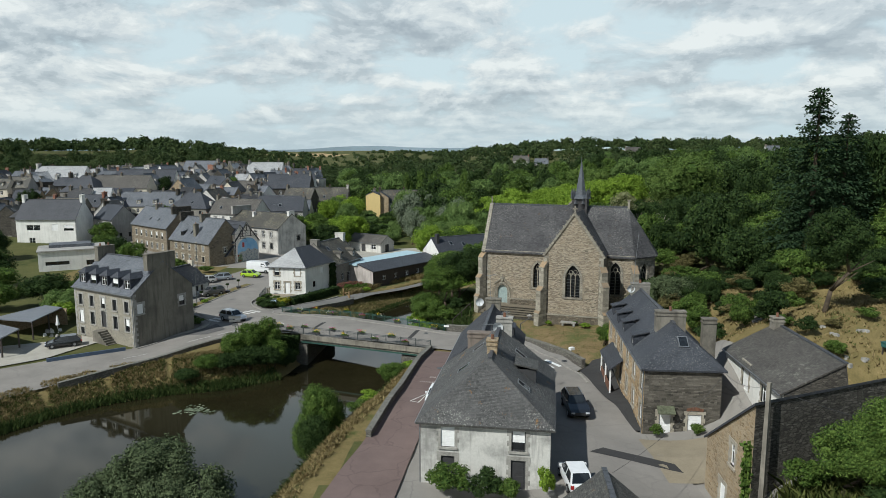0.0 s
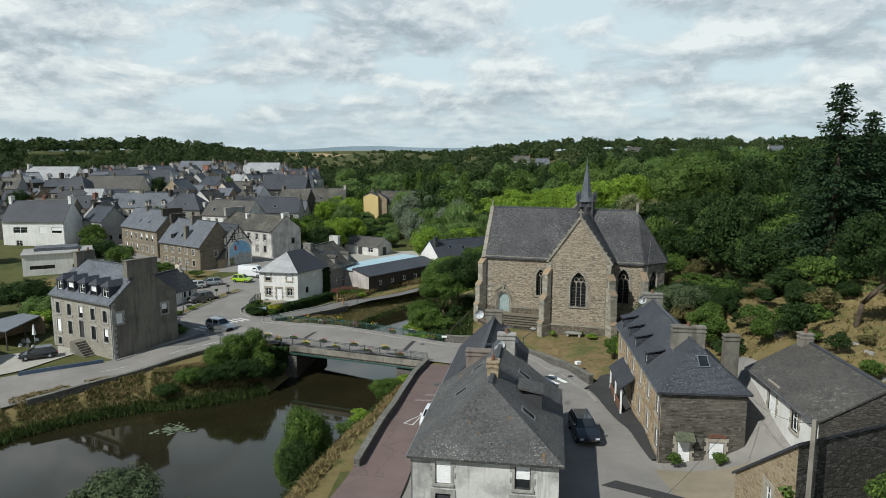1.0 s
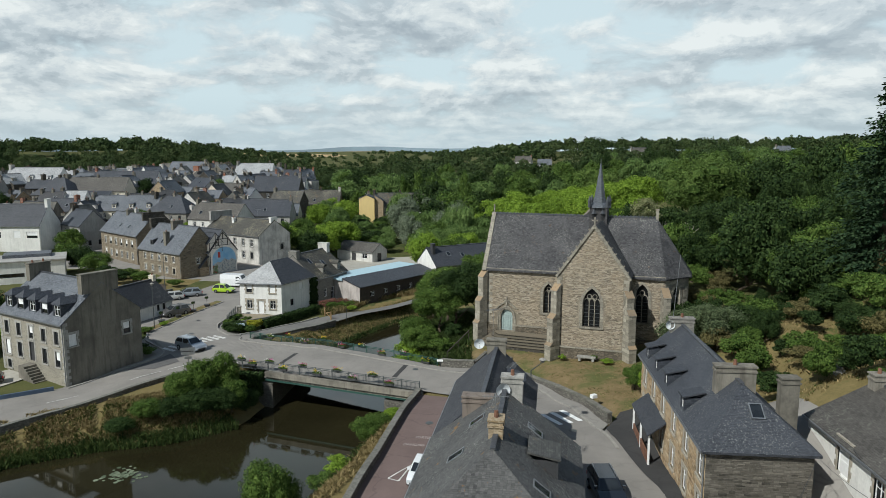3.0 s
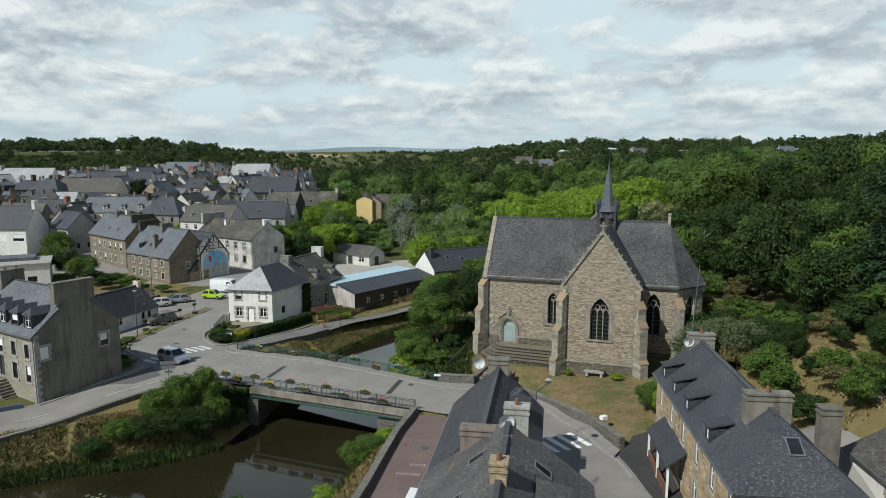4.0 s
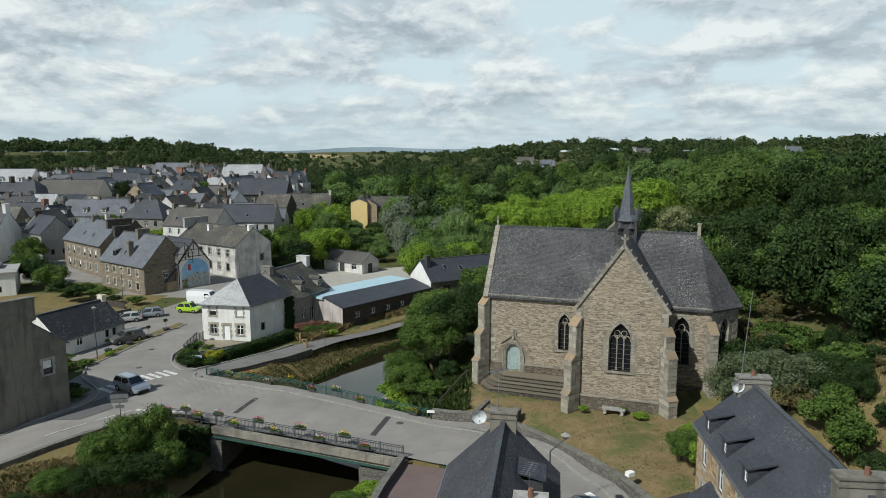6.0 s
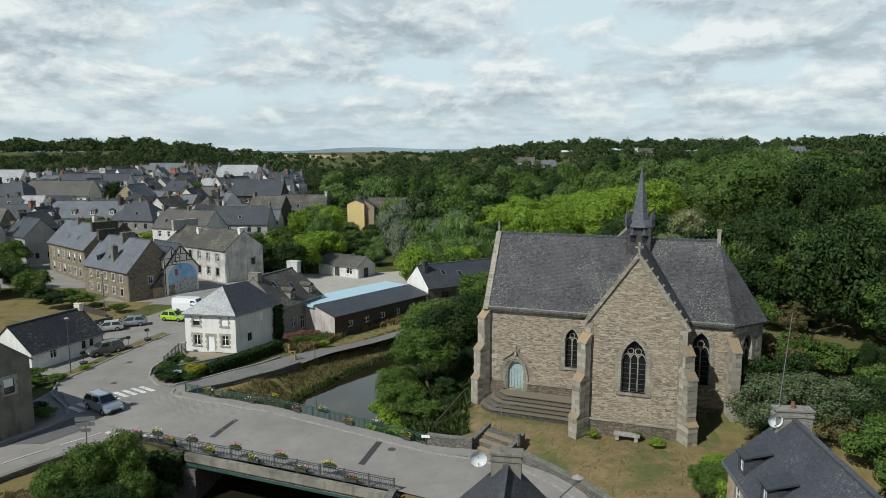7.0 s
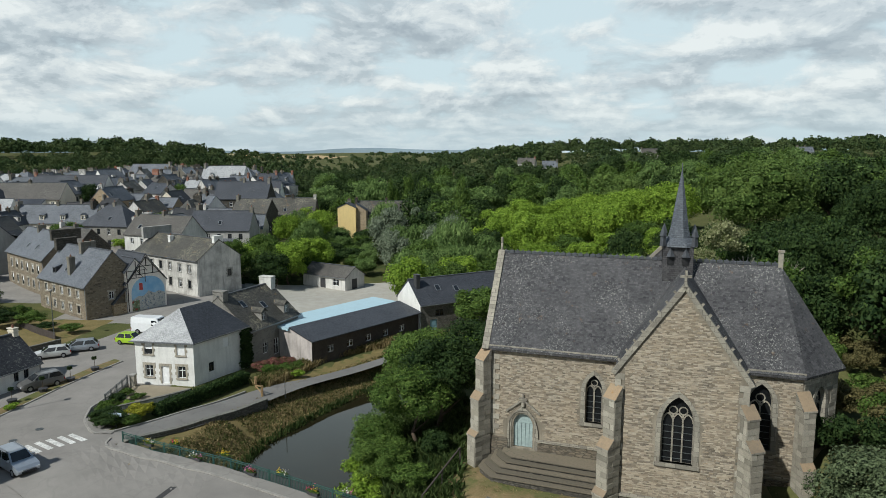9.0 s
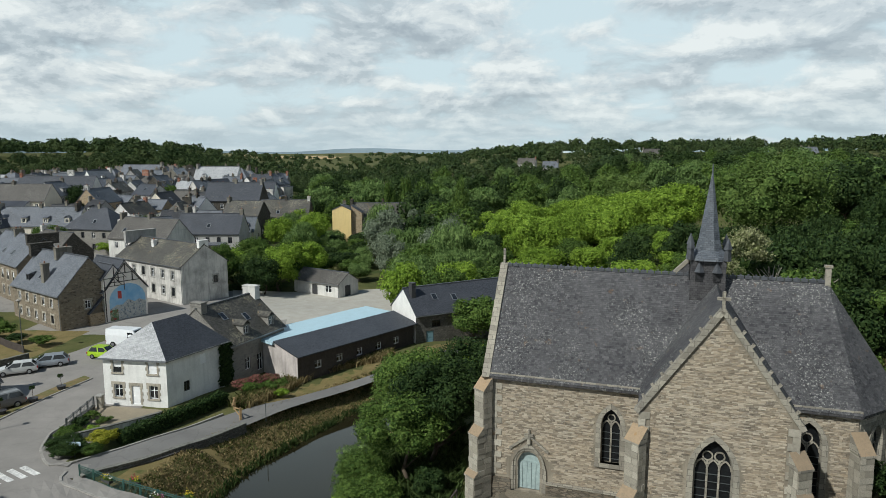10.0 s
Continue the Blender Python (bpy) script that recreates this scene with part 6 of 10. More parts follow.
def buttress(u, v, ang, w, steps, name="buttress"):
    """Stepped stone buttress; steps: (depth, z0, z1) from the foot up, each with a sloped weathering."""
    b = None
    for i, (d, z0, z1) in enumerate(steps):
        m_ = MB()
        nd = steps[i + 1][0] if i + 1 < len(steps) else 0.0
        zt = z1 + (d - nd) * 1.15
        m_.box(-w / 2, -d, z0, w / 2, 0.0, z1, skip="t")
        ov = 0.06
        P = [(-w / 2 - ov, -d - ov, z1), (w / 2 + ov, -d - ov, z1), (w / 2 + ov, -nd, zt), (-w / 2 - ov, -nd, zt)]
        m_.face(P, 1)
        for s, q in ((1, (P[1], (w / 2 + ov, -nd, z1), P[2])), (-1, (P[0], P[3], (-w / 2 - ov, -nd, z1)))):
            m_.face(q)
        m_.face([(-w / 2 - ov, -d - ov, z1 - 0.12), (w / 2 + ov, -d - ov, z1 - 0.12), P[1], P[0]])
        m_.box(-w / 2, -nd, z1, w / 2, 0, zt, skip="bk")
        ob = part(name if b is None else "buttress_stage", m_, [M["ashlar"], M["lichen_stone"]], church if b is None else b, local=pose(u, v, 0, 0, 0, ang) if b is None else None)
        b = b or ob
    BUTTRESSES.append((b, w, steps))


buttress(0.0, 0.0, -35, 0.9, [(1.45, CG - 0.6, 5.3), (1.15, 5.3, 8.0), (0.7, 8.0, 10.9)])
buttress(UT0 + 0.1, VT, -35, 0.85, [(1.45, CG - 0.6, 4.6), (1.15, 4.6, 7.6), (0.65, 7.6, 10.7)])
buttress(UT1 - 0.1, VT, 35, 0.85, [(1.4, CG - 0.6, 5.0), (1.1, 5.0, 8.6), (0.6, 8.6, 10.4)])
buttress(20.8, 0.0, 25, 0.8, [(1.2, CG - 0.6, 6.0), (0.85, 6.0, 9.8)])
buttress(0.0, 8.6, -145, 0.9, [(1.2, CG - 0.6, 8.0), (0.7, 8.0, 10.9)])
# plinth, string course
for q in ((0, -0.18, CG - 0.5, 1.62, 0.0, 5.0), (3.88, -0.18, CG - 0.5, UT0, 0.0, 5.0), (UT0 - 0.15, VT - 0.18, CG - 0.8, UT1 + 0.15, VT, 4.25), (UT1, -0.18, CG - 0.6, 20.8, 0, 4.6)):
    mb = MB(); mb.box(*q); part("plinth", mb, M["church_stone"], church)
for nm, q in (("string_course", (3.9, -0.24, 5.0, UT0, 0.0, 5.14)), ("string_course", (UT0, VT - 0.24, 4.25, UT1, VT, 4.4)), ("cornice", (-0.1, -0.25, EV - 0.28, UT0, 0.0, EV - 0.05)), ("cornice", (UT1, -0.25, EV - 0.28, 20.9, 0.0, EV - 0.05))):
    mb = MB(); mb.box(*q); part(nm, mb, M["ashlar"], church)
# roofs
mb = MB()
o = 0.32
sl = (RG - EV) / 4.3
ez = EV - o * sl
rE = (19.55, 4.3, RG)
for dz in (0.0, 0.16):
    mb.face([(x, y, z + dz) for x, y, z in ((-0.02, -o, ez), (20.9, -o, ez), rE, (-0.02, 4.3, RG))])
    mb.face([(x, y, z + dz) for x, y, z in ((20.9, 8.6 + o, ez), (-0.02, 8.6 + o, ez), (-0.02, 4.3, RG), rE)])
    for p, q in (((20.9, -o), (23.65, 2.85)), ((23.65, 2.85), (23.65, 5.75)), ((23.65, 5.75), (20.9, 8.6 + o))):
        mb.face([(p[0], p[1], ez + dz), (q[0], q[1], ez + dz), (rE[0], rE[1], rE[2] + dz)])
for p, q in (((-0.02, -o), (20.9, -o)), ((20.9, -o), (23.65, 2.85)), ((23.65, 2.85), (23.65, 5.75))):
    mb.face([(p[0], p[1], ez), (q[0], q[1], ez), (q[0], q[1], ez + 0.16), (p[0], p[1], ez + 0.16)])
nr = part("roof", mb, M["slate_church"], church)
slate_cover(nr, [[(-0.02, -o, ez + 0.17), (20.9, -o, ez + 0.17), (rE[0], rE[1], RG + 0.17), (-0.02, 4.3, RG + 0.17)], [(20.9, -o, ez + 0.17), (23.65, 2.85, ez + 0.17), (rE[0], rE[1], RG + 0.17)]], M["p_slate_church"], 5, 0.21, 0.135)
mb = MB()
tr0, tr1 = (13.4, VT + 0.35, 17.75), (13.4, 4.2, 17.75)
s2 = (17.75 - 12.3) / (UT1 - 13.4)
for s_, ux in ((-1, UT0 - 0.12), (1, UT1 + 0.12)):
    lo = (ux, VT + 0.35, 12.3 - 0.12 * s2 - 0.02)
    hi = (ux, 4.2, 12.3 - 0.12 * s2 - 0.02)
    f = [lo, hi, tr1, tr0]
    mb.face([(x, y, z + 0.12) for x, y, z in (f if s_ > 0 else f[::-1])])
tr_ = part("transept_roof", mb, M["slate_church"], church)
zl = 12.3 - 0.12 * s2 + 0.11
slate_cover(tr_, [[(UT0 - 0.12, 4.2, zl), (UT0 - 0.12, VT + 0.35, zl), (13.4, VT + 0.35, 17.88), (13.4, 4.2, 17.88)], [(UT1 + 0.12, VT + 0.35, zl), (UT1 + 0.12, 4.2, zl), (13.4, 4.2, 17.88), (13.4, VT + 0.35, 17.88)]], M["p_slate_church"], 6, 0.21, 0.135)
rd = MB()
for i in range(44):
    a = 0.1 + i * 0.44
    rd.box(a, 4.18, RG + 0.12, a + 0.38, 4.42, RG + 0.30)
    rd.box(a + 0.14, 4.26, RG + 0.30, a + 0.24, 4.34, RG + 0.40)
part("ridge_crest", rd, M["lead"], nr)
# gable copings with crockets
cp = MB()
for a, b in (((UT0 - 0.15, 12.2), (13.4, 17.95)), ((UT1 + 0.15, 12.2), (13.4, 17.95))):
    cp = MB(); cp.beam((a[0], VT + 0.12, a[1]), (b[0], VT + 0.12, b[1]), 0.55, 0.28); co_ = part("coping", cp, M["ashlar"], church)
    for k in range(1, 9):
        t = k / 9
        x, z = a[0] + (b[0] - a[0]) * t, a[1] + (b[1] - a[1]) * t
        cp = MB(); cp.beam((x, VT + 0.1, z + 0.05), (x + (0.18 if a[0] > 13 else -0.18), VT + 0.1, z + 0.30), 0.14, 0.14); part("crocket", cp, M["ashlar"], co_)
cp = MB(); cp.box(13.32, VT + 0.05, 17.9, 13.48, VT + 0.2, 18.9); cp.box(13.08, VT + 0.05, 18.45, 13.72, VT + 0.2, 18.6); part("cross", cp, M["ashlar"], church)
for v in (0, 1):
    y0, y1 = (-0.35, 4.3) if not v else (8.95, 4.3)
    cp = MB(); cp.beam((-0.05, y0, EV - 0.4), (-0.05, y1, RG + 0.25), 0.5, 0.26); part("coping", cp, M["ashlar"], church)
cp = MB(); cp.box(-0.12, 4.2, RG + 0.2, 0.02, 4.4, RG + 1.3); part("finial", cp, M["ashlar"], church)
# fine rubble-free quoins of the transept corners
for i in range(24):
    z0 = CG + 0.5 + i * 0.38
    t = 0.55 if i % 2 else 0.34
    for x0, x1 in ((UT0 - 0.02, UT0 + t), (UT1 - t, UT1 + 0.02)):
        mb = MB(); mb.box(x0, VT - 0.06, z0, x1, VT, z0 + 0.365); part("quoin", mb, M["p_ashlar"], church)
for i in range(17):
    z0 = 5.2 + i * 0.38
    t = 0.95 if i % 2 else 0.62
    mb = MB(); mb.box(0.0, -0.065, z0, t, 0.0, z0 + 0.365); part("quoin", mb, M["p_ashlar"], church)
# stone post on the ridge's east end, and the stair gable behind the turret
mb = MB(); mb.box(19.4, 4.16, RG - 0.1, 19.7, 4.44, RG + 1.05); mb.box(19.34, 4.1, RG + 1.05, 19.76, 4.5, RG + 1.2); part("finial", mb, M["p_ashlar"], church)
mb = MB()
for yy_ in (5.1, 5.5):
    mb.face([(10.7, yy_, 16.9), (12.3, yy_, 16.9), (12.3, yy_, 19.4), (10.7, yy_, 17.7)][::1 if yy_ < 5.3 else -1])
mb.face([(10.7, 5.1, 17.7), (12.3, 5.1, 19.4), (12.3, 5.5, 19.4), (10.7, 5.5, 17.7)])
sg_ = part("stair_gable", mb, M["p_slate_church"], church)
mb = MB(); mb.beam((10.6, 5.3, 17.75), (12.2, 5.3, 19.45), 0.5, 0.22); part("coping", mb, M["p_ashlar"], sg_)
# spire
mb = MB()
cu, cv = 12.9, 4.3
mb.box(cu - 1.02, cv - 1.02, 16.0, cu + 1.02, cv + 1.02, 19.3)
bell = part("bell_turret", mb, M["slate_church"], church, "slate-hung bell turret")
lv = MB()
for k in range(2):
    for dxx in (-0.5, 0.5):
        lv.box(cu + dxx - 0.22, cv - 1.09, 18.0 + k * 0.0, cu + dxx + 0.22, cv - 1.025, 18.75)
        lv.box(cu - 1.09, cv + dxx - 0.22, 18.0, cu - 1.025, cv + dxx + 0.22, 18.9)
part("louvre", lv, M["dark_frame"], bell)
for dxx in (-0.5, 0.5):
    hd = MB(); hd.tube((cu + dxx, cv - 1.12, 18.55), (cu + dxx, cv - 1.06, 19.25), 0.3, 0.02, 4); part("louvre_hood", hd, M["lead"], bell)
sp = MB()
n = 8
ring = lambda r, z: [(cu + r * math.cos(math.pi / n + 2 * math.pi * i / n), cv + r * math.sin(math.pi / n + 2 * math.pi * i / n), z) for i in range(n)]
levels = [(1.40, 19.25), (1.34, 19.42), (0.84, 19.85), (0.66, 20.5), (0.0, 24.7)]
for (r0, z0), (r1, z1) in zip(levels, levels[1:]):
    a, b = ring(r0, z0), ring(max(r1, 0.02), z1)
    for i in range(n):
        j = (i + 1) % n
        sp.face([a[i], a[j], b[j], b[i]])
sp.tube((cu, cv, 24.3), (cu, cv, 25.1), 0.05, 0.03, 6)
part("spire", sp, M["slate_blue"], bell)
for sx in (-1, 1):
    for sy in (-1, 1):
        pin = MB(); pin.tube((cu + sx * 1.05, cv + sy * 1.05, 19.3), (cu + sx * 1.05, cv + sy * 1.05, 20.0), 0.22, 0.18, 4); pin.tube((cu + sx * 1.05, cv + sy * 1.05, 20.0), (cu + sx * 1.05, cv + sy * 1.05, 20.7), 0.26, 0.02, 4)
        part("pinnacle", pin, M["lead"], bell)
# terrace steps before the door
TERRACE = piece_mat("terrace_stone", ((0.13, 0.112, 0.085), (0.205, 0.175, 0.13), (0.10, 0.09, 0.07)), 0.95, 0.8, (0.075, 0.075, 0.055))
stp = MB()
ts = thing("terrace_steps", CH, "worn stone steps of the chapel terrace", "steps")
for i in range(5):
    d, l, c = 1.5 + i * 0.42, 1.5 - i * 0.36, 0.8 + i * 0.1
    z1 = 4.28 - i * 0.22
    q = [(l, -0.2), (l, -d + c), (l + c, -d), (UT0 - 0.1, -d - 0.25), (UT0 - 0.1, -0.2)]
    stp = MB()
    # a tread slab with a nosing over its riser
    cx_, cy_ = 5.5, 0.0
    nose = [(x + (0.09 if x > cx_ else -0.09) * (x < 8), y - (0.09 if y < -0.5 else 0)) for x, y in q]
    stp.face([(x, y, z1) for x, y in nose])
    for (ax, ay), (bx, by) in zip(nose, nose[1:] + nose[:1]):
        stp.face([(ax, ay, z1 - 0.08), (bx, by, z1 - 0.08), (bx, by, z1), (ax, ay, z1)])
    stp.face([(x, y, z1 - 0.08) for x, y in nose][::-1])
    # risers in darker stone: the shade below each nosing is painted in
    for (ax, ay), (bx, by) in zip(q, q[1:] + q[:1]):
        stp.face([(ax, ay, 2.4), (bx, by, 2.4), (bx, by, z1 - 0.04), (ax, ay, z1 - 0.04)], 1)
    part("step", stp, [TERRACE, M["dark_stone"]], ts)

# ---- bridge, walls and rails ----


def line_points(line, step):
    p = np.array(line, float)
    s = np.r_[0, np.cumsum(np.hypot(*np.diff(p[:, :2], axis=0).T))]
    n = max(1, int(round(s[-1] / step)))
    u = np.linspace(0, s[-1], n + 1)
    return [tuple(np.interp(u, s, p[:, k])[i] for k in range(p.shape[1])) for i in range(n + 1)]


def stone_wall(line, height, thick, mat, label, below=1.0, name="garden_wall", cope=True, hfun=None, kind=""):
    """A low wall along plan points, following the ground; a real coping on top."""
    hfun = hfun or bz
    mb, cm = MB(), MB()
    pts = line_points(line, 1.5)
    for (ax, ay), (bx, by) in zip([p[:2] for p in pts], [p[:2] for p in pts[1:]]):
        d = Vector((bx - ax, by - ay)).normalized()
        nx, ny = -d.y * thick / 2, d.x * thick / 2
        za, zb = hfun(ax, ay), hfun(bx, by)
        lo = [(ax - nx, ay - ny, za - below), (bx - nx, by - ny, zb - below), (bx + nx, by + ny, zb - below), (ax + nx, ay + ny, za - below)]
        hi = [(ax - nx, ay - ny, za + height), (bx - nx, by - ny, zb + height), (bx + nx, by + ny, zb + height), (ax + nx, ay + ny, za + height)]
        mb.face(hi)
        for i in range(4):
            j = (i + 1) % 4
            mb.face([lo[i], lo[j], hi[j], hi[i]])
        if cope:
            k = 1.18
            hc = [(ax - nx * k, ay - ny * k, za + height + 0.005), (bx - nx * k, by - ny * k, zb + height + 0.005), (bx + nx * k, by + ny * k, zb + height + 0.005), (ax + nx * k, ay + ny * k, za + height + 0.005)]
            ht = [(x, y, z + 0.09 + 0.02 * random.random()) for x, y, z in hc]
            cm.face(ht)
            for i in range(4):
                j = (i + 1) % 4
                cm.face([hc[i], hc[j], ht[j], ht[i]])
    e = thing(name, Matrix.Identity(4), label, "wall", kind=kind)
    part("wall", mb, mat, e)
    if cope:
        part("coping", cm, M["cope"], e)
    return e


stone_wall([(-8.9, 52.5), (-8.2, 60), (-7.5, 68), (-6.7, 75), (-5.9, 80.8)], 0.55, 0.45, M["wall_stone"], "low lichened stone wall along the lane", 2.5, "river_wall")
stone_wall([(-47.0, 71.0), (-40.0, 78.4), (-36.6, 83.8), (-33.4, 88.6), (-30.5, 90.4)], 0.35, 0.4, M["wall_stone"], "low stone kerb wall above the river bank", 1.0, "river_wall")
stone_wall([(-30.6, 103.3), (-27.2, 107.2), (-24.5, 111.0), (-21.9, 115.4)], 0.30, 0.4, M["wall_stone"], "stone retaining wall along the towpath", 2.0, "river_wall")
stone_wall([(3.0, 87.0), (5.2, 84.6), (7.7, 81.0), (10.2, 76.2), (11.4, 72.2)], 0.95, 0.45, M["wall_stone"], "dry stone wall round the chapel green", 0.8, "green_wall", hfun=lambda x, y: 1.75 + max(0, (84 - y)) * 0.07)
stone_wall([(-4.2, 89.7), (-0.4, 88.3)], 0.9, 0.45, M["wall_stone"], "dry stone wall beside the chapel steps", 0.8, "green_wall")


def railing(line, height, mat, label, spacing=0.14, posts=2.0, z_of=None):
    """An iron railing: rails, posts and thin balusters along plan points (x, y, z)."""
    e = thing("railing", Matrix.Identity(4), label, "railing")
    bl = MB()
    segs = line_points(line, posts)
    for a, b in zip(segs, segs[1:]):
        for h in (0.12, height - 0.14, height):
            rl = MB()
            rl.beam((a[0], a[1], a[2] + h), (b[0], b[1], b[2] + h), 0.06, 0.05)
            part("rail", rl, mat, e)
        L = math.hypot(b[0] - a[0], b[1] - a[1])
        n = max(2, int(L / spacing))
        for i in range(1, n):
            t = i / n
            x, y, z = (a[k] + (b[k] - a[k]) * t for k in range(3))
            bl.box(x - 0.013, y - 0.013, z + 0.12, x + 0.013, y + 0.013, z + height - 0.14)
    o = part("infill", bl, mat, e); o["kind"] = "stuff"
    for x, y, z in segs:
        p = MB()
        p.box(x - 0.05, y - 0.05, z, x + 0.05, y + 0.05, z + height + 0.08)
        part("post", p, mat, e)
    return e


DECK = 1.72
railing([(-30.6, 90.6, 1.0), (-27.5, 89.4, 1.3), (-23.0, 87.0, DECK + 0.1), (-17, 85.1, DECK + 0.12), (-5.9, 81.4, DECK + 0.1)], 1.0, M["grey_iron"], "dark iron bridge railing hung with flower boxes")
railing([(-31.0, 103.8, 0.55), (-25.5, 100.6, 1.0), (-18, 96.6, DECK - 0.1), (-11, 93.0, DECK), (-4.6, 89.6, DECK)], 1.0, M["green_iron"], "dark green iron bridge railing")
br = thing("bridge", Matrix.Identity(4), "low concrete road bridge over the river", "bridge")
mb = MB()
S0, S1, N0, N1 = (-23.4, 86.85), (-5.6, 81.0), (-25.5, 100.4), (-4.6, 89.9)


def slab(mb, quad, z0, z1):
    lo, hi = [(x, y, z0) for x, y in quad], [(x, y, z1) for x, y in quad]
    mb.face(hi); mb.face(lo[::-1])
    for i in range(4):
        j = (i + 1) % 4
        mb.face([lo[i], lo[j], hi[j], hi[i]])


slab(mb, [(-23.4, 86.8), (-5.7, 80.95), (-4.5, 90.1), (-22.8, 99.6)], 0.95, DECK - 0.42)
part("deck", mb, M["concrete"], br)
mb = MB()
slab(mb, [(-23.5, 86.55), (-5.6, 80.7), (-5.5, 81.15), (-23.4, 87.0)], 1.28, DECK + 0.14)
part("parapet_kerb", mb, M["concrete"], br)
mb = MB()
slab(mb, [(-23.5, 86.7), (-5.6, 80.85), (-5.55, 81.1), (-23.4, 87.0)], 0.80, 0.98)
part("beam", mb, M["green_iron"], br, "green painted steel beam")
for quad in ([(-26.5, 87.6), (-22.6, 86.35), (-21.8, 99.6), (-26, 101.5)], [(-9.6, 82.0), (-5.0, 80.5), (-3.8, 90.6), (-9.2, 93.2)]):
    mb = MB()
    slab(mb, quad, WATER - 1.5, 0.55)
    part("abutment", mb, M["wall_stone"], br)

# ---- plants ----


def clumps(rng, n, rx, ry, rz, lobes):
    """Centres and radii of leaf clumps that make an uneven crown."""
    res = []
    for i in range(lobes):
        a = rng.uniform(0, 2 * math.pi)
        u = rng.uniform(-0.75, 0.95)
        k = math.sqrt(max(0, 1 - u * u)) * rng.uniform(0.50, 0.86)
        s = rng.uniform(0.17, 0.40) * (1.1 - 0.25 * abs(u))
        res.append((rx * k * math.cos(a), ry * k * math.sin(a), rz * u * 0.68, s * (rx + ry) / 2, s * rz * 0.85))
    res.append((0, 0, 0, 0.60 * rx, 0.70 * rz))
    return res


def crown_mesh(name, seed, rx, ry, rz, lobes, leaves, size, mat, drop=0.0, long_=1.5):
    """Small leaf blades over uneven clumps, with a dark core inside."""
    rng = np.random.default_rng(seed)
    r2 = random.Random(seed)
    cl = clumps(r2, 0, rx, ry, rz, lobes)
    w = np.array([c[3] ** 2 for c in cl]); w /= w.sum()
    idx = rng.choice(len(cl), leaves, p=w)
    C = np.array(cl)[idx]
    d = rng.normal(size=(leaves, 3)); d /= np.linalg.norm(d, axis=1)[:, None]
    rad = rng.uniform(0.62, 1.12, leaves)[:, None]
    P = C[:, :3] + d * rad * np.stack([C[:, 3], C[:, 3], C[:, 4]], 1)
    keep = np.ones(leaves, bool)
    for c in cl:
        q = (P - np.array(c[:3])) / np.array([c[3], c[3], c[4]])
        keep &= (q ** 2).sum(1) > 0.40
    P, d = P[keep], d[keep]
    n = len(P)
    nrm = d + rng.normal(size=(n, 3)) * 0.5
    nrm[:, 2] += 0.25
    nrm /= np.linalg.norm(nrm, axis=1)[:, None]
    t = np.cross(nrm, rng.normal(size=(n, 3))); t /= np.linalg.norm(t, axis=1)[:, None]
    if drop:
        t = t * (1 - drop) + np.array([0, 0, -1.0]) * drop
        t /= np.linalg.norm(t, axis=1)[:, None]
    b = np.cross(nrm, t)
    s = size * rng.uniform(0.6, 1.3, n)[:, None]
    v = np.stack([P - t * s * 0.4 - b * s * 0.55, P - t * s * 0.4 + b * s * 0.55, P + t * s * long_ * 0.75], 1).reshape(-1, 3)
    f = np.arange(n * 3).reshape(-1, 3)
    verts, faces = v.tolist(), f.tolist()
    # inner core: low spheres
    for c in cl:
        base = len(verts)
        k = 0.44
        seg, rows = 6, 3
        for i in range(rows + 1):
            th = math.pi * i / rows
            for j in range(seg):
                ph = 2 * math.pi * j / seg
                verts.append([c[0] + c[3] * k * math.sin(th) * math.cos(ph), c[1] + c[3] * k * math.sin(th) * math.sin(ph), c[2] + c[4] * k * math.cos(th)])
        for i in range(rows):
            for j in range(seg):
                a, e2 = base + i * seg + j, base + i * seg + (j + 1) % seg
                faces.append([a, a + seg, e2 + seg, e2])
    me = bpy.data.meshes.new(name)
    me.from_pydata(verts, [], faces)
    me.materials.append(mat)
    me.update()
    return me


def trunk_mesh(name, seed, h, r, spread, mat):
    rr = random.Random(seed)
    mb = MB()
    p, rad = Vector((0, 0, -0.4)), r
    for i in range(4):
        q = p + Vector((rr.uniform(-0.2, 0.2), rr.uniform(-0.2, 0.2), h / 4 + 0.1))
        mb.tube(p, q, rad, rad * 0.78, 8); p, rad = q, rad * 0.78
        if i >= 1:
            for _ in range(2):
                a = rr.uniform(0, 6.28)
                e2 = q + Vector((math.cos(a) * spread, math.sin(a) * spread, h * rr.uniform(0.2, 0.4)))
                mb.tube(q, e2, rad * 0.6, rad * 0.15, 6)
    return mb.mesh(name, mat, True)


SPECIES = {}


def species(key, mat, detail, seeds, lobes=9, squash=1.0, drop=0.0, size=0.35):
    """Variants of unit-size trees: crown radius 1 and height 2 about its middle."""
    SPECIES[key] = [crown_mesh("crown", s, 1.0, 1.0, 1.0 * squash, lobes, detail, size, mat, drop) for s in seeds]


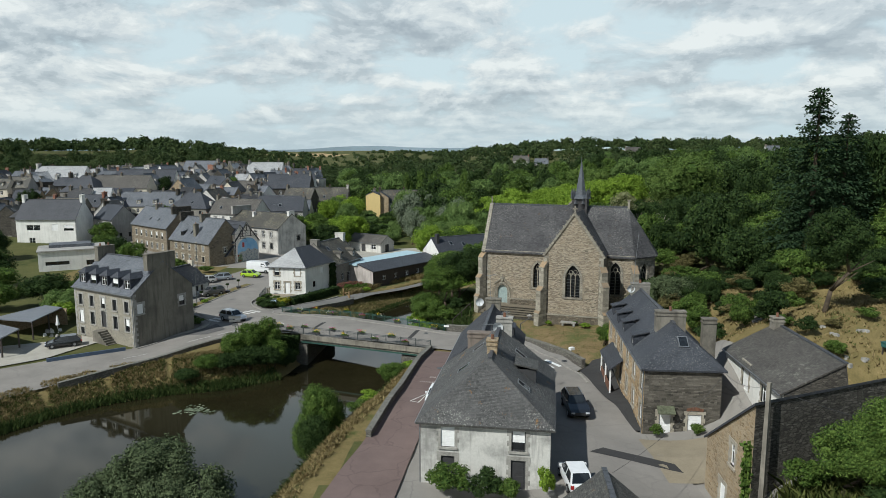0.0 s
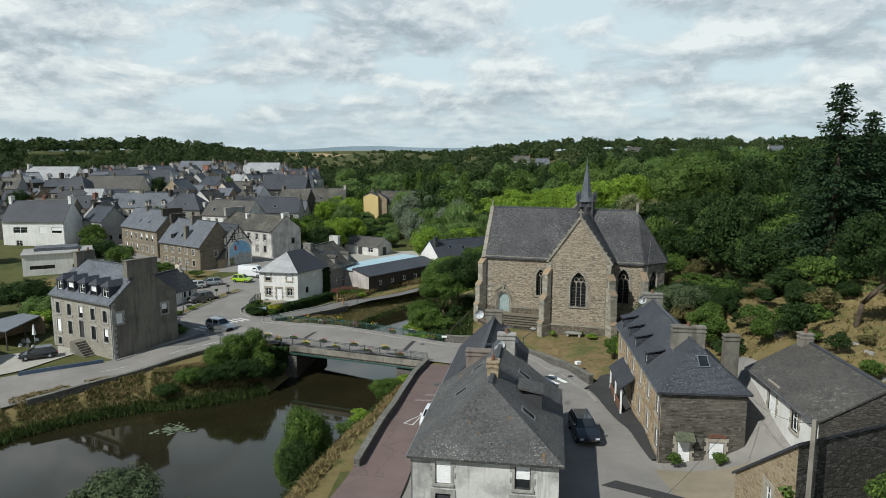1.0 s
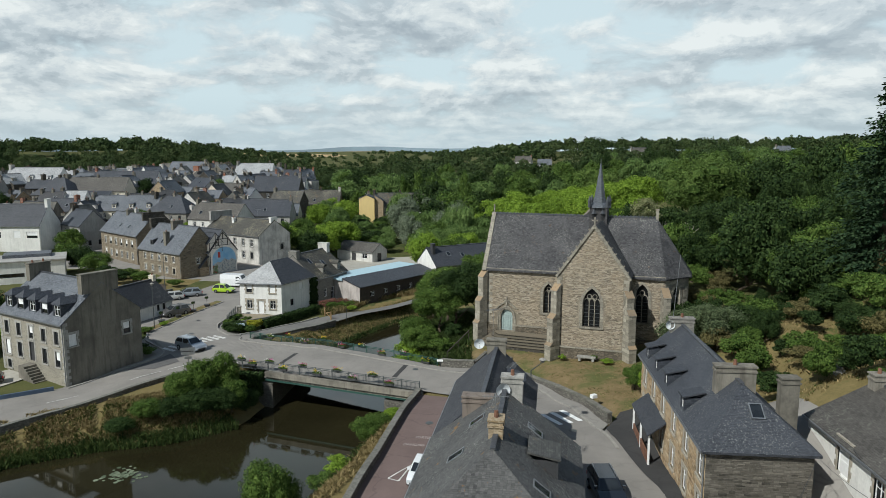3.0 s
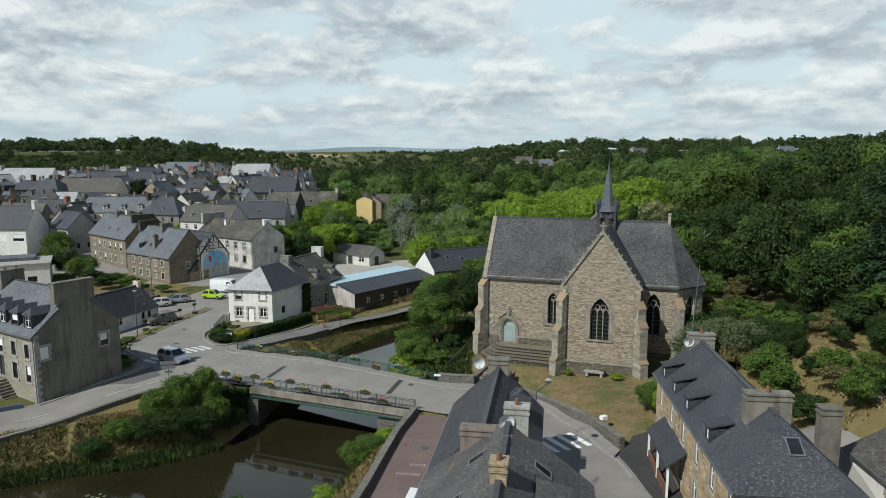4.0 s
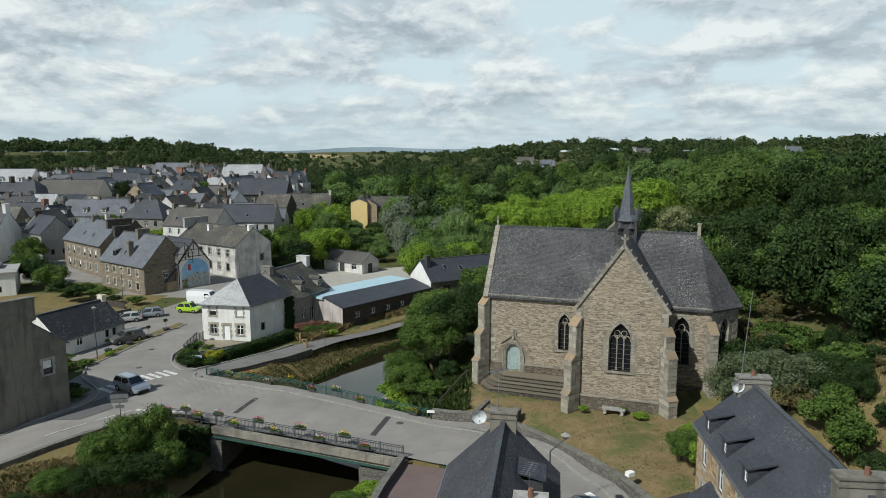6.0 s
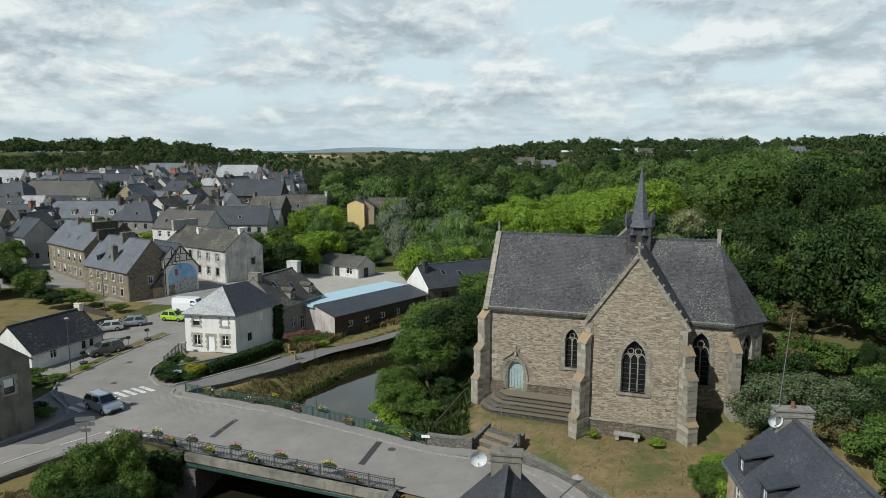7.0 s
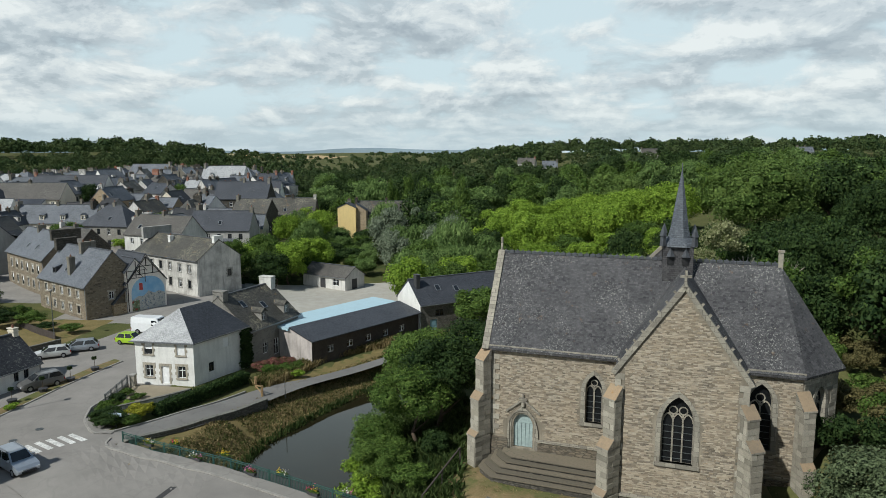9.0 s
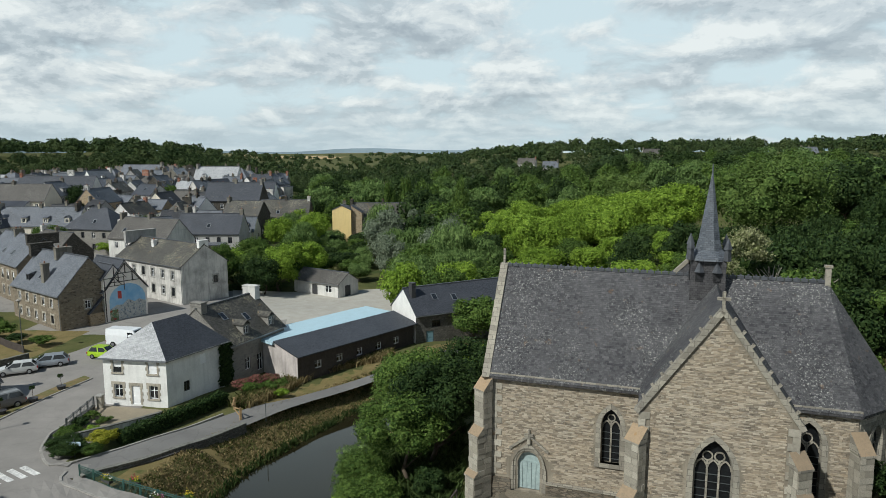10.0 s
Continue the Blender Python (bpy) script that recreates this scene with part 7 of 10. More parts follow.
species("near", M["leaf_mid"], 20000, (1, 2), 46, 1.0, 0.0, 0.040)
species("near_dark", M["leaf_dark"], 20000, (3, 4), 46, 1.0, 0.0, 0.040)
species("full", M["leaf_mid"], 24000, (9, 10), 110, 1.0, 0.0, 0.040)
species("full_dark", M["leaf_dark"], 24000, (18,), 110, 1.0, 0.0, 0.040)
species("broad", M["leaf_broad"], 24000, (7, 8), 60, 1.0, 0.0, 0.030)
species("near_dull", M["leaf_dull"], 20000, (5, 6), 46, 1.0, 0.0, 0.040)
species("mid", M["leaf_mid"], 8500, (11, 12, 13, 14), 34, 1.0, 0.0, 0.054)
species("dark", M["leaf_dark"], 8500, (21, 22, 23, 24), 34, 1.05, 0.0, 0.054)
species("bright", M["leaf_bright"], 10000, (31, 32, 33), 40, 0.9, 0.0, 0.050)
species("grey", M["leaf_grey"], 8500, (41, 42, 43), 30, 1.15, 0.2, 0.052)
species("willow", M["leaf_willow"], 8500, (51, 52, 53), 34, 1.0, 0.55, 0.052)
species("far_mid", M["leaf_mid"], 4800, (15, 16, 17), 34, 1.0, 0.0, 0.066)
species("far_dark", M["leaf_dark"], 4800, (25, 26, 27), 34, 1.05, 0.0, 0.066)
species("far_light", M["leaf_willow"], 4800, (55, 56), 34, 1.0, 0.3, 0.066)
species("far_pale", M["leaf_mid"], 4800, (35, 36), 34, 1.0, 0.0, 0.066)
species("poplar", M["leaf_mid"], 4000, (61, 62), 20, 1.1, 0.3, 0.075)
species("yellow", M["leaf_yellow"], 2500, (71, 72), 16, 0.8, 0.0, 0.085)
species("bush", M["leaf_mid"], 3600, (81, 82, 83), 20, 0.8, 0.0, 0.078)
species("bush_dark", M["leaf_dark"], 3600, (84, 85, 86), 20, 0.8, 0.0, 0.078)
species("bush_pale", M["leaf_pale"], 3000, (97,), 26, 0.8, 0.0, 0.060)
species("bush_red", M["leaf_red"], 3600, (98,), 20, 0.8, 0.0, 0.070)
species("bush_tan", M["leaf_tan"], 3600, (94, 95), 20, 0.8, 0.0, 0.070)
species("bush_yellow", M["leaf_lime"], 3600, (96,), 20, 0.8, 0.0, 0.070)
species("bush_bright", M["leaf_bright"], 3600, (87, 88), 20, 0.8, 0.0, 0.078)
TRUNKS = [trunk_mesh("trunk", s, 1.0, 0.055, 0.35, M["bark"]) for s in (1, 2, 3)]
LABEL = {"full": "dense green bush on the river bank", "full_dark": "dense dark bush on the river bank", "broad": "very large round-headed green tree", "near_dull": "grey-green leafy tree with an open crown", "near": "leafy green tree with a rounded crown", "near_dark": "dense dark green leafy tree", "mid": "broad green deciduous tree", "dark": "dense dark green deciduous tree", "bright": "light green lime-leaved tree",
         "grey": "silvery grey-green willow tree", "willow": "soft green willow tree", "poplar": "slender upright green poplar", "far_mid": "broad green tree in the valley", "far_dark": "dark green tree in the valley", "far_light": "soft green tree in the valley", "far_pale": "light green tree in the valley", "yellow": "bright yellow-green garden shrub", "bush": "rounded green garden shrub", "bush_dark": "dark green hedge shrub", "bush_bright": "light green leafy shrub", "bush_pale": "tall shrub with pale flower heads", "bush_red": "shrub full of red and pink blossom", "bush_tan": "dry brownish scrub on the slope", "bush_yellow": "bright lime-green rounded shrub"}
TREE_N = [0]


def tree(key, x, y, h, r, z=None, trunk=0.28, stretch=1.0):
    """h: full height, r: crown radius; trunk: the bare share of the height."""
    TREE_N[0] += 1
    k = TREE_N[0]
    z = gz(x, y) if z is None else z
    bush = key.startswith(("bush", "yellow"))
    e = thing("shrub" if bush else "tree", pose(x, y, z, 0, 0, (k * 67) % 360), LABEL[key], "shrub" if bush else "tree", "shrubs" if bush else "trees")
    ch = h * (1 - trunk)
    crown = new("crown", SPECIES[key][k % len(SPECIES[key])])
    crown.parent = e
    crown.location, crown.scale = (0, 0, h - ch / 2), (r, r * (0.88 + 0.024 * (k % 10)), ch / 2)
    if not bush:
        t = new("trunk", TRUNKS[k % 3])
        t.parent = e
        t.scale = (h * 0.6, h * 0.6, h * (trunk + 0.25))
    return e


rng = random.Random(5)
# by the river and the chapel
for key, x, y, h, r in (("near_dark", -2.9, 103.5, 8.6, 3.6), ("near", -4.6, 107.5, 8.6, 3.4), ("near", -5.4, 101.0, 6.8, 3.0), ("near", -7.0, 97.0, 4.0, 2.3), ("near", -6.2, 112, 6.8, 3.2), ("willow", -8.4, 104, 4.4, 2.3), ("near", -8.0, 100.2, 5.2, 2.3), ("near_dark", -0.8, 110, 8.2, 3.6),
                        ("full", -14.2, 57.6, 7.0, 1.6), ("full", -15.0, 56.8, 5.4, 1.6), ("full_dark", -14.2, 55.9, 4.4, 1.6), ("full", -13.3, 58.4, 4.8, 1.5), ("full_dark", -15.2, 58.2, 3.4, 1.6), ("near_dull", -24.8, 48.0, 8.0, 3.4), ("near_dull", -20.8, 46.8, 6.6, 2.9), ("near_dull", -28.0, 46.4, 6.0, 2.7), ("near_dull", -22.6, 45.6, 6.6, 2.8),
                        ("near_dull", 21.8, 84.2, 6.6, 3.2), ("near", 15.6, 77.4, 3.4, 1.3), ("near", 15.0, 79.2, 2.6, 1.3), ("bush_bright", 15.4, 75.4, 3.6, 0.9), ("near", 15.3, 74.2, 4.0, 0.9), ("near_dull", 22.8, 80, 5.0, 2.8),
                        ("full", -27.0, 83.6, 5.0, 1.7), ("full", -25.8, 82.6, 3.8, 1.6), ("full_dark", -24.8, 83.8, 2.8, 1.4), ("full_dark", -26.4, 81.5, 3.0, 1.8), ("full", -28.8, 82.2, 4.0, 1.7), ("full_dark", -28.4, 80.4, 2.9, 1.8), ("full", -30.4, 80.8, 3.2, 1.7), ("full_dark", -30.6, 79.0, 2.2, 1.6), ("full", -32.8, 78.4, 1.9, 1.7), ("full_dark", -34.8, 76.8, 1.4, 1.5),
                        ("near", -9.6, 71.5, 2.4, 1.5), ("near", -9.3, 76.0, 2.2, 1.5), ("bush_bright", -10.8, 66, 1.8, 1.3), ("bush", -11.5, 62.5, 1.6, 1.2), ("bush_bright", -8.4, 79, 2.0, 1.3),
                        ("near", 19.2, 34.6, 4.2, 1.7), ("near", 21.6, 34.8, 4.6, 1.9), ("near", 20.4, 33.4, 3.4, 1.6), ("near", 23.6, 34.2, 3.6, 1.6), ("bush", 17.6, 35.4, 2.2, 1.1), ("bush_dark", 20.0, 31.6, 1.5, 1.5)):
    tree(key, x, y, h, r, trunk=0.03 if h < 7 and x < -8.5 else 0.14 if h < 6 else 0.28)

# ---- woods ----
def wood(points, keys, hr, rr):
    for x, y in points:
        h = rng.uniform(*hr)
        tree(rng.choice(keys), x, y, h, rng.uniform(*rr) * (0.8 + h / 60), trunk=0.05)


def scatter(n, box, gap, keep):
    pts = []
    for _ in range(n * 12):
        p = (rng.uniform(box[0], box[1]), rng.uniform(box[2], box[3]))
        if keep(*p) and all((p[0] - q[0]) ** 2 + (p[1] - q[1]) ** 2 > gap * gap for q in pts):
            pts.append(p)
            if len(pts) == n:
                break
    return pts


# slope to the right of the chapel
wood(scatter(90, (24, 75, 84, 175), 4.4, lambda x, y: x > 25 + max(0, (98 - y)) * 0.9 and not (x > 38 and y < 92) and not (24 < x < 33 and 88 < y < 109)), ["dark", "dark", "dark", "mid", "dark"], (7, 12), (3.0, 4.6))
wood(scatter(105, (21, 46, 62, 92), 2.1, lambda x, y: x > 22 + max(0, 68 - y) * 0.5 and not (x > 29.5 and y < 72) and not (27.4 < x < 29.4 and y > 69)), ["bush_dark", "bush", "bush_dark", "bush_dark", "bush", "near_dark", "bush_tan"], (1.8, 4.2), (1.3, 2.2))
for key, x, y, h, r in (("dark", 50.5, 92.5, 17.0, 4.4), ("near_dull", 54.5, 90.0, 15.0, 4.6), ("mid", 51.5, 84.0, 8.0, 4.0), ("near", 48.6, 79.0, 5.0, 2.6), ("dark", 58, 96, 16.0, 5.0)):
    tree(key, x, y, h, r, trunk=0.12)
wood(scatter(12, (34, 52, 62, 80), 4.0, lambda x, y: x > 38 or y > 74), ["bush_dark", "dark", "bush"], (2.0, 5.0), (1.6, 2.8))
wood(scatter(16, (26.5, 38, 46, 62), 2.6, lambda x, y: not (29 < x < 34.5 and 52 < y < 58)), ["bush_dark", "bush", "bush_tan", "bush"], (0.9, 2.2), (0.7, 1.4))
tree("near_dark", 32.3, 63.0, 9.7, 2.9, trunk=0.32)
# dry scrub in the gap behind the apse
wood(scatter(16, (25, 34, 88, 110), 2.4, lambda x, y: abs(x - 24 - (y - 86) * 0.34) < 3.0), ["bush_tan", "bush_tan", "bush"], (2.0, 4.2), (1.4, 2.3))
tree("bush_yellow", 26.6, 81.3, 2.6, 1.5, trunk=0.0)
# bright trees straight behind the chapel, low growth before them, taller woods after
wood(scatter(30, (3, 46, 204, 240), 6.0, lambda x, y: True), ["bright"], (11.0, 13.2), (5.0, 6.4))
wood(scatter(26, (-4, 42, 128, 196), 7.5, lambda x, y: x < 30 + (y - 128) * 0.1), ["bright", "mid", "bright"], (6.0, 8.0), (4.2, 5.6))
wood(scatter(16, (-14, 4, 186, 226), 6.0, lambda x, y: True), ["mid", "willow", "dark"], (8, 11), (3.8, 5.0))
wood(scatter(12, (6, 44, 109, 127), 5.0, lambda x, y: y > 118 or x > 28), ["dark"], (6, 9), (3.4, 4.6))
tree("broad", 53, 182, 20.0, 10.5, trunk=0.05)
tree("broad", 38, 250, 18.0, 9.0, trunk=0.05)
tree("dark", 72, 196, 18, 8.0, trunk=0.06)
for x, y, h in ((-27, 256, 15.5), (-22, 259, 17.0), (-17.5, 257, 16.0), (-6, 262, 16.5)):
    tree("poplar", x, y, h, 2.6, trunk=0.05)
wood(scatter(10, (-26, -4, 188, 225), 7.0, lambda x, y: abs(x + 37 * (y - 40) / 198) > 6), ["grey", "grey", "willow"], (10, 14), (3.8, 5.0))
wood(scatter(18, (-44, -2, 160, 190), 6.0, lambda x, y: x > -12 or (y > 189 and abs(x + 37 * (y - 40) / 198) > 7)), ["willow", "willow", "bright", "mid"], (8, 11), (3.8, 5.2))
wood(scatter(14, (-50, -36, 176, 200), 5.5, lambda x, y: True), ["mid", "dark", "bright"], (7, 11), (3.5, 4.8))
wood(scatter(14, (-54, -30, 200, 234), 6.0, lambda x, y: x > -50 + (234 - y) * 0.1 and abs(x + 37 * (y - 40) / 198) > 7), ["mid", "willow", "bright"], (7, 10), (3.4, 4.6))


def mass(points, keys, hr, rr, name, label):
    """Far trees joined into one body of leaves."""
    V, F, k = [], [], 0
    for x, y in points:
        h = rng.uniform(*hr)
        r = rng.uniform(*rr) * (0.8 + h / 60)
        key = rng.choice(keys)
        me = rng.choice(SPECIES[key])
        n = len(me.vertices)
        co = np.empty(n * 3, np.float32); me.vertices.foreach_get("co", co); co = co.reshape(-1, 3)
        a = rng.uniform(0, 6.28)
        c, s = math.cos(a), math.sin(a)
        co = co @ np.array([[c, s, 0], [-s, c, 0], [0, 0, 1]], np.float32)
        ch = h * 0.95
        V.append((keys.index(key), co * np.array([r, r, ch / 2]) + np.array([x, y, gz(x, y) + h - ch / 2]), me))
    by = {}
    for ki, co, me in V:
        by.setdefault(keys[ki], []).append((co, me))
    for key, items in by.items():
        co = np.concatenate([q[0] for q in items]).astype(np.float32)
        lp, st, base, at_ = [], [], 0, 0
        for c_, me in items:
            ix = np.empty(len(me.loops), np.int32); me.loops.foreach_get("vertex_index", ix)
            ls = np.empty(len(me.polygons), np.int32); me.polygons.foreach_get("loop_start", ls)
            lp.append(ix + base); st.append(ls + at_)
            base += len(c_); at_ += len(ix)
        out = bpy.data.meshes.new(name)
        lp, st = np.concatenate(lp), np.concatenate(st)
        out.vertices.add(len(co)); out.vertices.foreach_set("co", co.ravel())
        out.loops.add(len(lp)); out.loops.foreach_set("vertex_index", lp)
        out.polygons.add(len(st)); out.polygons.foreach_set("loop_start", st)
        out.update(calc_edges=True)
        out.materials.append(items[0][1].materials[0])
        tagged(new(name, out), label[key], "woods", kind="stuff")


WOOD = {"far_mid": "broad green trees of the valley wood", "far_dark": "dark green trees of the valley wood", "far_light": "soft green trees of the valley wood", "far_pale": "light green trees of the valley wood"}
mass(scatter(150, (-60, 160, 205, 420), 8.0, lambda x, y: x > -40 + (y - 205) * 0.05 and not (-48 < x < -20 and y < 262) and not (-2 < x < 52 and y < 248)), ["far_mid", "far_dark", "far_light", "far_pale", "far_dark"], (10, 17), (4.5, 7.2), "valley_wood", WOOD)
mass(scatter(60, (60, 190, 100, 260), 8.0, lambda x, y: x > 66), ["far_dark", "far_mid"], (11, 17), (5, 7.5), "valley_wood", WOOD)
mass(scatter(46, (-66, -14, 256, 345), 7.0, lambda x, y: x > -64 + (345 - y) * 0.1), ["far_mid", "far_dark", "far_light"], (9, 14), (4.5, 6.5), "valley_wood", WOOD)
# low growth along the brook before the yellow house
wood(scatter(26, (-42, -24, 186, 233), 3.6, lambda x, y: abs(x + 37 * (y - 40) / 198) < 9 and y > 188), ["mid", "willow", "bush_dark", "mid"], (3.2, 5.0), (2.6, 3.6))

FAR_HOUSES = [(96, 262), (42, 470), (-8, 410), (30, 500), (215, 520), (118, 540)]


def far_woods():
    """Distant tree cover as one joined mass of leaf clumps on the hills."""
    r3 = np.random.default_rng(9)
    n = 5600
    a = np.radians(r3.uniform(-52, 48, n))
    d = 330 * np.exp(r3.uniform(0, 1.75, n))
    # closer cover on the town's hill
    k = 1700
    a[:k] = np.radians(r3.uniform(-50, -9, k)); d[:k] = r3.uniform(325, 600, k)
    x, y = d * np.sin(a), d * np.cos(a)
    deg = np.degrees(a)
    town = (x > -190) & (x < -50) & (y < 335)
    field = (deg > -24) & (deg < 40) & (d > 650) & (np.sin(x * 0.009) + np.sin(y * 0.005 + x * 0.003) > 0.95)
    clear = ((np.sin(x * 0.021 + 1.3) + np.sin(y * 0.017) > 1.6) & (d > 520)) | ((deg > -24) & (deg < -1) & (d > 620) & (r3.uniform(0, 1, n) > 0.5))
    for hx, hy in FAR_HOUSES:
        clear |= (np.hypot(x - hx, y - hy) < 10) | ((np.abs(x - hx * y / hy) < 7) & (y < hy) & (y > hy - 30))
    ok = ~town & ~field & ~clear & ~((deg > -7) & (d < 400))
    x, y, d = x[ok], y[ok], d[ok]
    z = ground_height(x, y)
    h = (7 + 6.5 * r3.uniform(0, 1, len(x)) ** 1.5) * (1 + (d > 900) * 0.2) * np.where(x < -60, np.clip(0.5 + (d - 330) / 500, 0.5, 1), 1)
    V, F = [], []
    base = 0
    for xi, yi, zi, hi, di in zip(x, y, z, h, d):
        m = 820 if di < 520 and xi < -40 else 450 if di < 450 else int(np.clip(125000 / di, 45, 280))
        r = hi * r3.uniform(0.36, 0.52)
        dirs = r3.normal(size=(m, 3)); dirs /= np.linalg.norm(dirs, axis=1)[:, None]
        dirs[:, 2] = np.abs(dirs[:, 2]) * 1.0 - 0.25
        lump = (1 + 0.25 * np.sin(dirs[:, 0] * 5 + xi) * np.cos(dirs[:, 1] * 5 + yi) + 0.14 * np.sin(dirs[:, 2] * 9 + dirs[:, 0] * 7 + yi)) * r3.uniform(0.8, 1.05, m)
        P = np.array([xi, yi, zi + hi * 0.55]) + dirs * lump[:, None] * np.array([r, r, hi * 0.48])
        t = r3.normal(size=(m, 3)); t /= np.linalg.norm(t, axis=1)[:, None]
        nrm = dirs + r3.normal(size=(m, 3)) * 0.5
        t = np.cross(nrm, t); t /= np.linalg.norm(t, axis=1)[:, None]
        b = np.cross(nrm, t); b /= np.linalg.norm(b, axis=1)[:, None]
        s = r * 2.0 / math.sqrt(m) * r3.uniform(0.6, 1.35, m)[:, None]
        q = np.stack([P - t * s * 0.75 - b * s, P - t * s * 0.75 + b * s, P + t * s * 1.5], 1).reshape(-1, 3)
        V.append(q)
        base += m
    V = np.concatenate(V)
    nf = len(V) // 3
    me = bpy.data.meshes.new("far_woods")
    me.vertices.add(len(V)); me.vertices.foreach_set("co", V.astype(np.float32).ravel())
    me.loops.add(len(V)); me.loops.foreach_set("vertex_index", np.arange(len(V), dtype=np.int32))
    me.polygons.add(nf); me.polygons.foreach_set("loop_start", np.arange(0, len(V), 3, dtype=np.int32))
    me.update(calc_edges=True)
    me.materials.append(M["leaf_far"])
    tagged(new("far_woods", me), "dense dark green woods on the distant hills", "woods", kind="stuff")


far_woods()

# ---- village behind ----
walls = ["white_wall", "dirty_wall", "pale_wall", "grey_wall", "brown_stone", "grey_stone", "dirty_wall", "cream_wall", "dark_stone", "dark_stone", "cement_wall"]
roofs = ["slate_light", "slate_blue", "slate_dark", "slate_moss", "slate_light", "slate_pale", "slate_blue", "slate_black", "slate_light", "slate_brown"]
wname = {"white_wall": "white", "cream_wall": "cream", "pale_wall": "pale grey", "grey_wall": "grey", "brown_stone": "brown stone", "grey_stone": "grey stone", "yellow_wall": "yellow", "dark_stone": "dark stone", "dirty_wall": "stained white", "cement_wall": "grey cement"}
rname = {"slate_blue": "bluish slate", "slate_light": "pale slate", "slate_dark": "dark slate", "slate_brown": "brown slate", "slate_new": "blue-grey slate", "slate_pale": "pale grey slate", "slate_black": "blackish slate", "slate_moss": "mossy slate"}
vr = random.Random(21)
random.seed(4)


def village_house(x, y, ang, L, W, storeys, wall, roof, steep=1.0, hip=False, dn=0, base=None):
    b = bz(x, y) if base is None else base
    ev = b + 2.75 * storeys + 0.3
    rd = ev + W / 2 * steep
    n = max(2, int(L / 2.8))
    fl = [0.9 + 2.7 * i for i in range(storeys)]
    ch = [(vr.choice((0.4, L - 0.4)), W / 2, rd + 0.9, 0.7, vr.choice((0.9, 1.4, 2.2)), M[vr.choice(("cement_wall", "concrete", "concrete", "dirty_wall", "grey_stone", "dark_stone", "red_brick"))], 1)]
    if vr.random() < 0.5:
        ch.append((L * 0.5, W / 2, rd + 0.8, 0.6, 0.8, M[vr.choice(("cement_wall", "dark_stone", "concrete"))], 1))
    dl = [("f", L * (i + 0.5) / dn, 0.5, 1.1, 1.15, vr.choice(("gable", "shed"))) for i in range(dn)]
    li = [("f", vr.uniform(1.5, L - 1.5), 1.0)] if vr.random() < 0.5 and not dn else []
    c, s = math.cos(radians(ang)), math.sin(radians(ang))
    e = house(at(x - c * L / 2 + s * W / 2, y - s * L / 2 - c * W / 2, ang), L, W, b, ev, rd, M[wall], M[roof], f"{wname[wall]} village house with {rname[roof]} roof", hl=W / 2 if hip else 0.0, hr=W / 2 if hip else 0.0,
          win={"f": grid_windows(L, fl, n, 0.9, 1.35, "wwwn", 0.8), "r": grid_windows(W, fl[:1], 2, 0.8, 1.2, "wn", 1.0)}, chims=ch, dorms=dl, lights=li, group="houses of the village", gutter=False)
    if vr.random() < 0.75 and base is None:
        # low rear or front wing under a lean-to roof
        w0, d0, h0 = vr.uniform(2.5, L * 0.7), vr.uniform(2.0, 3.6), vr.uniform(2.2, 2.75 * storeys)
        x0 = vr.uniform(0, L - w0)
        k = -1 if vr.random() < 0.7 else 1
        ya, yb = (-d0, -0.02) if k < 0 else (W + 0.02, W + d0)
        zo, zi = (h0, h0 + d0 * vr.choice((0.12, 0.5, 0.7)))
        za, zb = (zo, zi) if k < 0 else (zi, zo)
        wb = MB()
        wb.box(x0, ya, -0.6, x0 + w0, yb, min(za, zb), skip="t")
        for xx in (x0, x0 + w0):
            wb.face([(xx, ya, min(za, zb)), (xx, yb, min(za, zb)), (xx, yb, zb), (xx, ya, za)])
        part("wing_wall", wb, M[vr.choice(walls)], e)
        rb_ = MB()
        P4 = [(x0 - 0.15, ya - 0.15, za), (x0 + w0 + 0.15, ya - 0.15, za), (x0 + w0 + 0.15, yb, zb), (x0 - 0.15, yb, zb)]
        rb_.face([(a, b2, z2 + 0.12) for a, b2, z2 in P4]); rb_.face(P4[::-1])
        for i in range(4):
            p, q = P4[i], P4[(i + 1) % 4]
            rb_.face([p, q, (q[0], q[1], q[2] + 0.12), (p[0], p[1], p[2] + 0.12)])
        part("wing_roof", rb_, M[vr.choice(roofs + ["zinc"])], e)


placed = [(-113, 177, 10), (-66, 152, 11), (-84, 168, 12), (-58, 168, 12), (-57, 156, 8), (-24, 183, 9)]


def free(x, y, r):
    return all((x - a) ** 2 + (y - b) ** 2 > (r + c) ** 2 * 0.56 for a, b, c in placed)


def put(x, y, ang, L, W, storeys, wall, roof, **k):
    placed.append((x, y, max(L, W) / 2))
    village_house(x, y, ang, L, W, storeys, wall, roof, **k)


put(-132, 224, -8, 13, 10, 2, "grey_stone", "slate_new", hip=True)
put(-105, 213, 5, 20, 8, 2, "cream_wall", "slate_light", dn=4)
put(-122, 228, 3, 20, 8, 2, "cream_wall", "slate_brown")
put(-125, 252, 6, 22, 9, 2, "white_wall", "slate_dark", dn=5)
put(-152, 243, 4, 18, 9, 2, "white_wall", "slate_pale", dn=3)
put(-124, 302, -8, 16, 9, 2, "cream_wall", "slate_light")
put(-92, 292, 2, 15, 9, 2, "white_wall", "slate_pale", dn=2)
put(-74, 276, 5, 14, 9, 2, "white_wall", "slate_dark", dn=2)
put(-67, 240, 2, 15, 9, 3, "dark_stone", "slate_dark")
put(-52, 236, 4, 13, 9, 2, "dark_stone", "slate_moss")
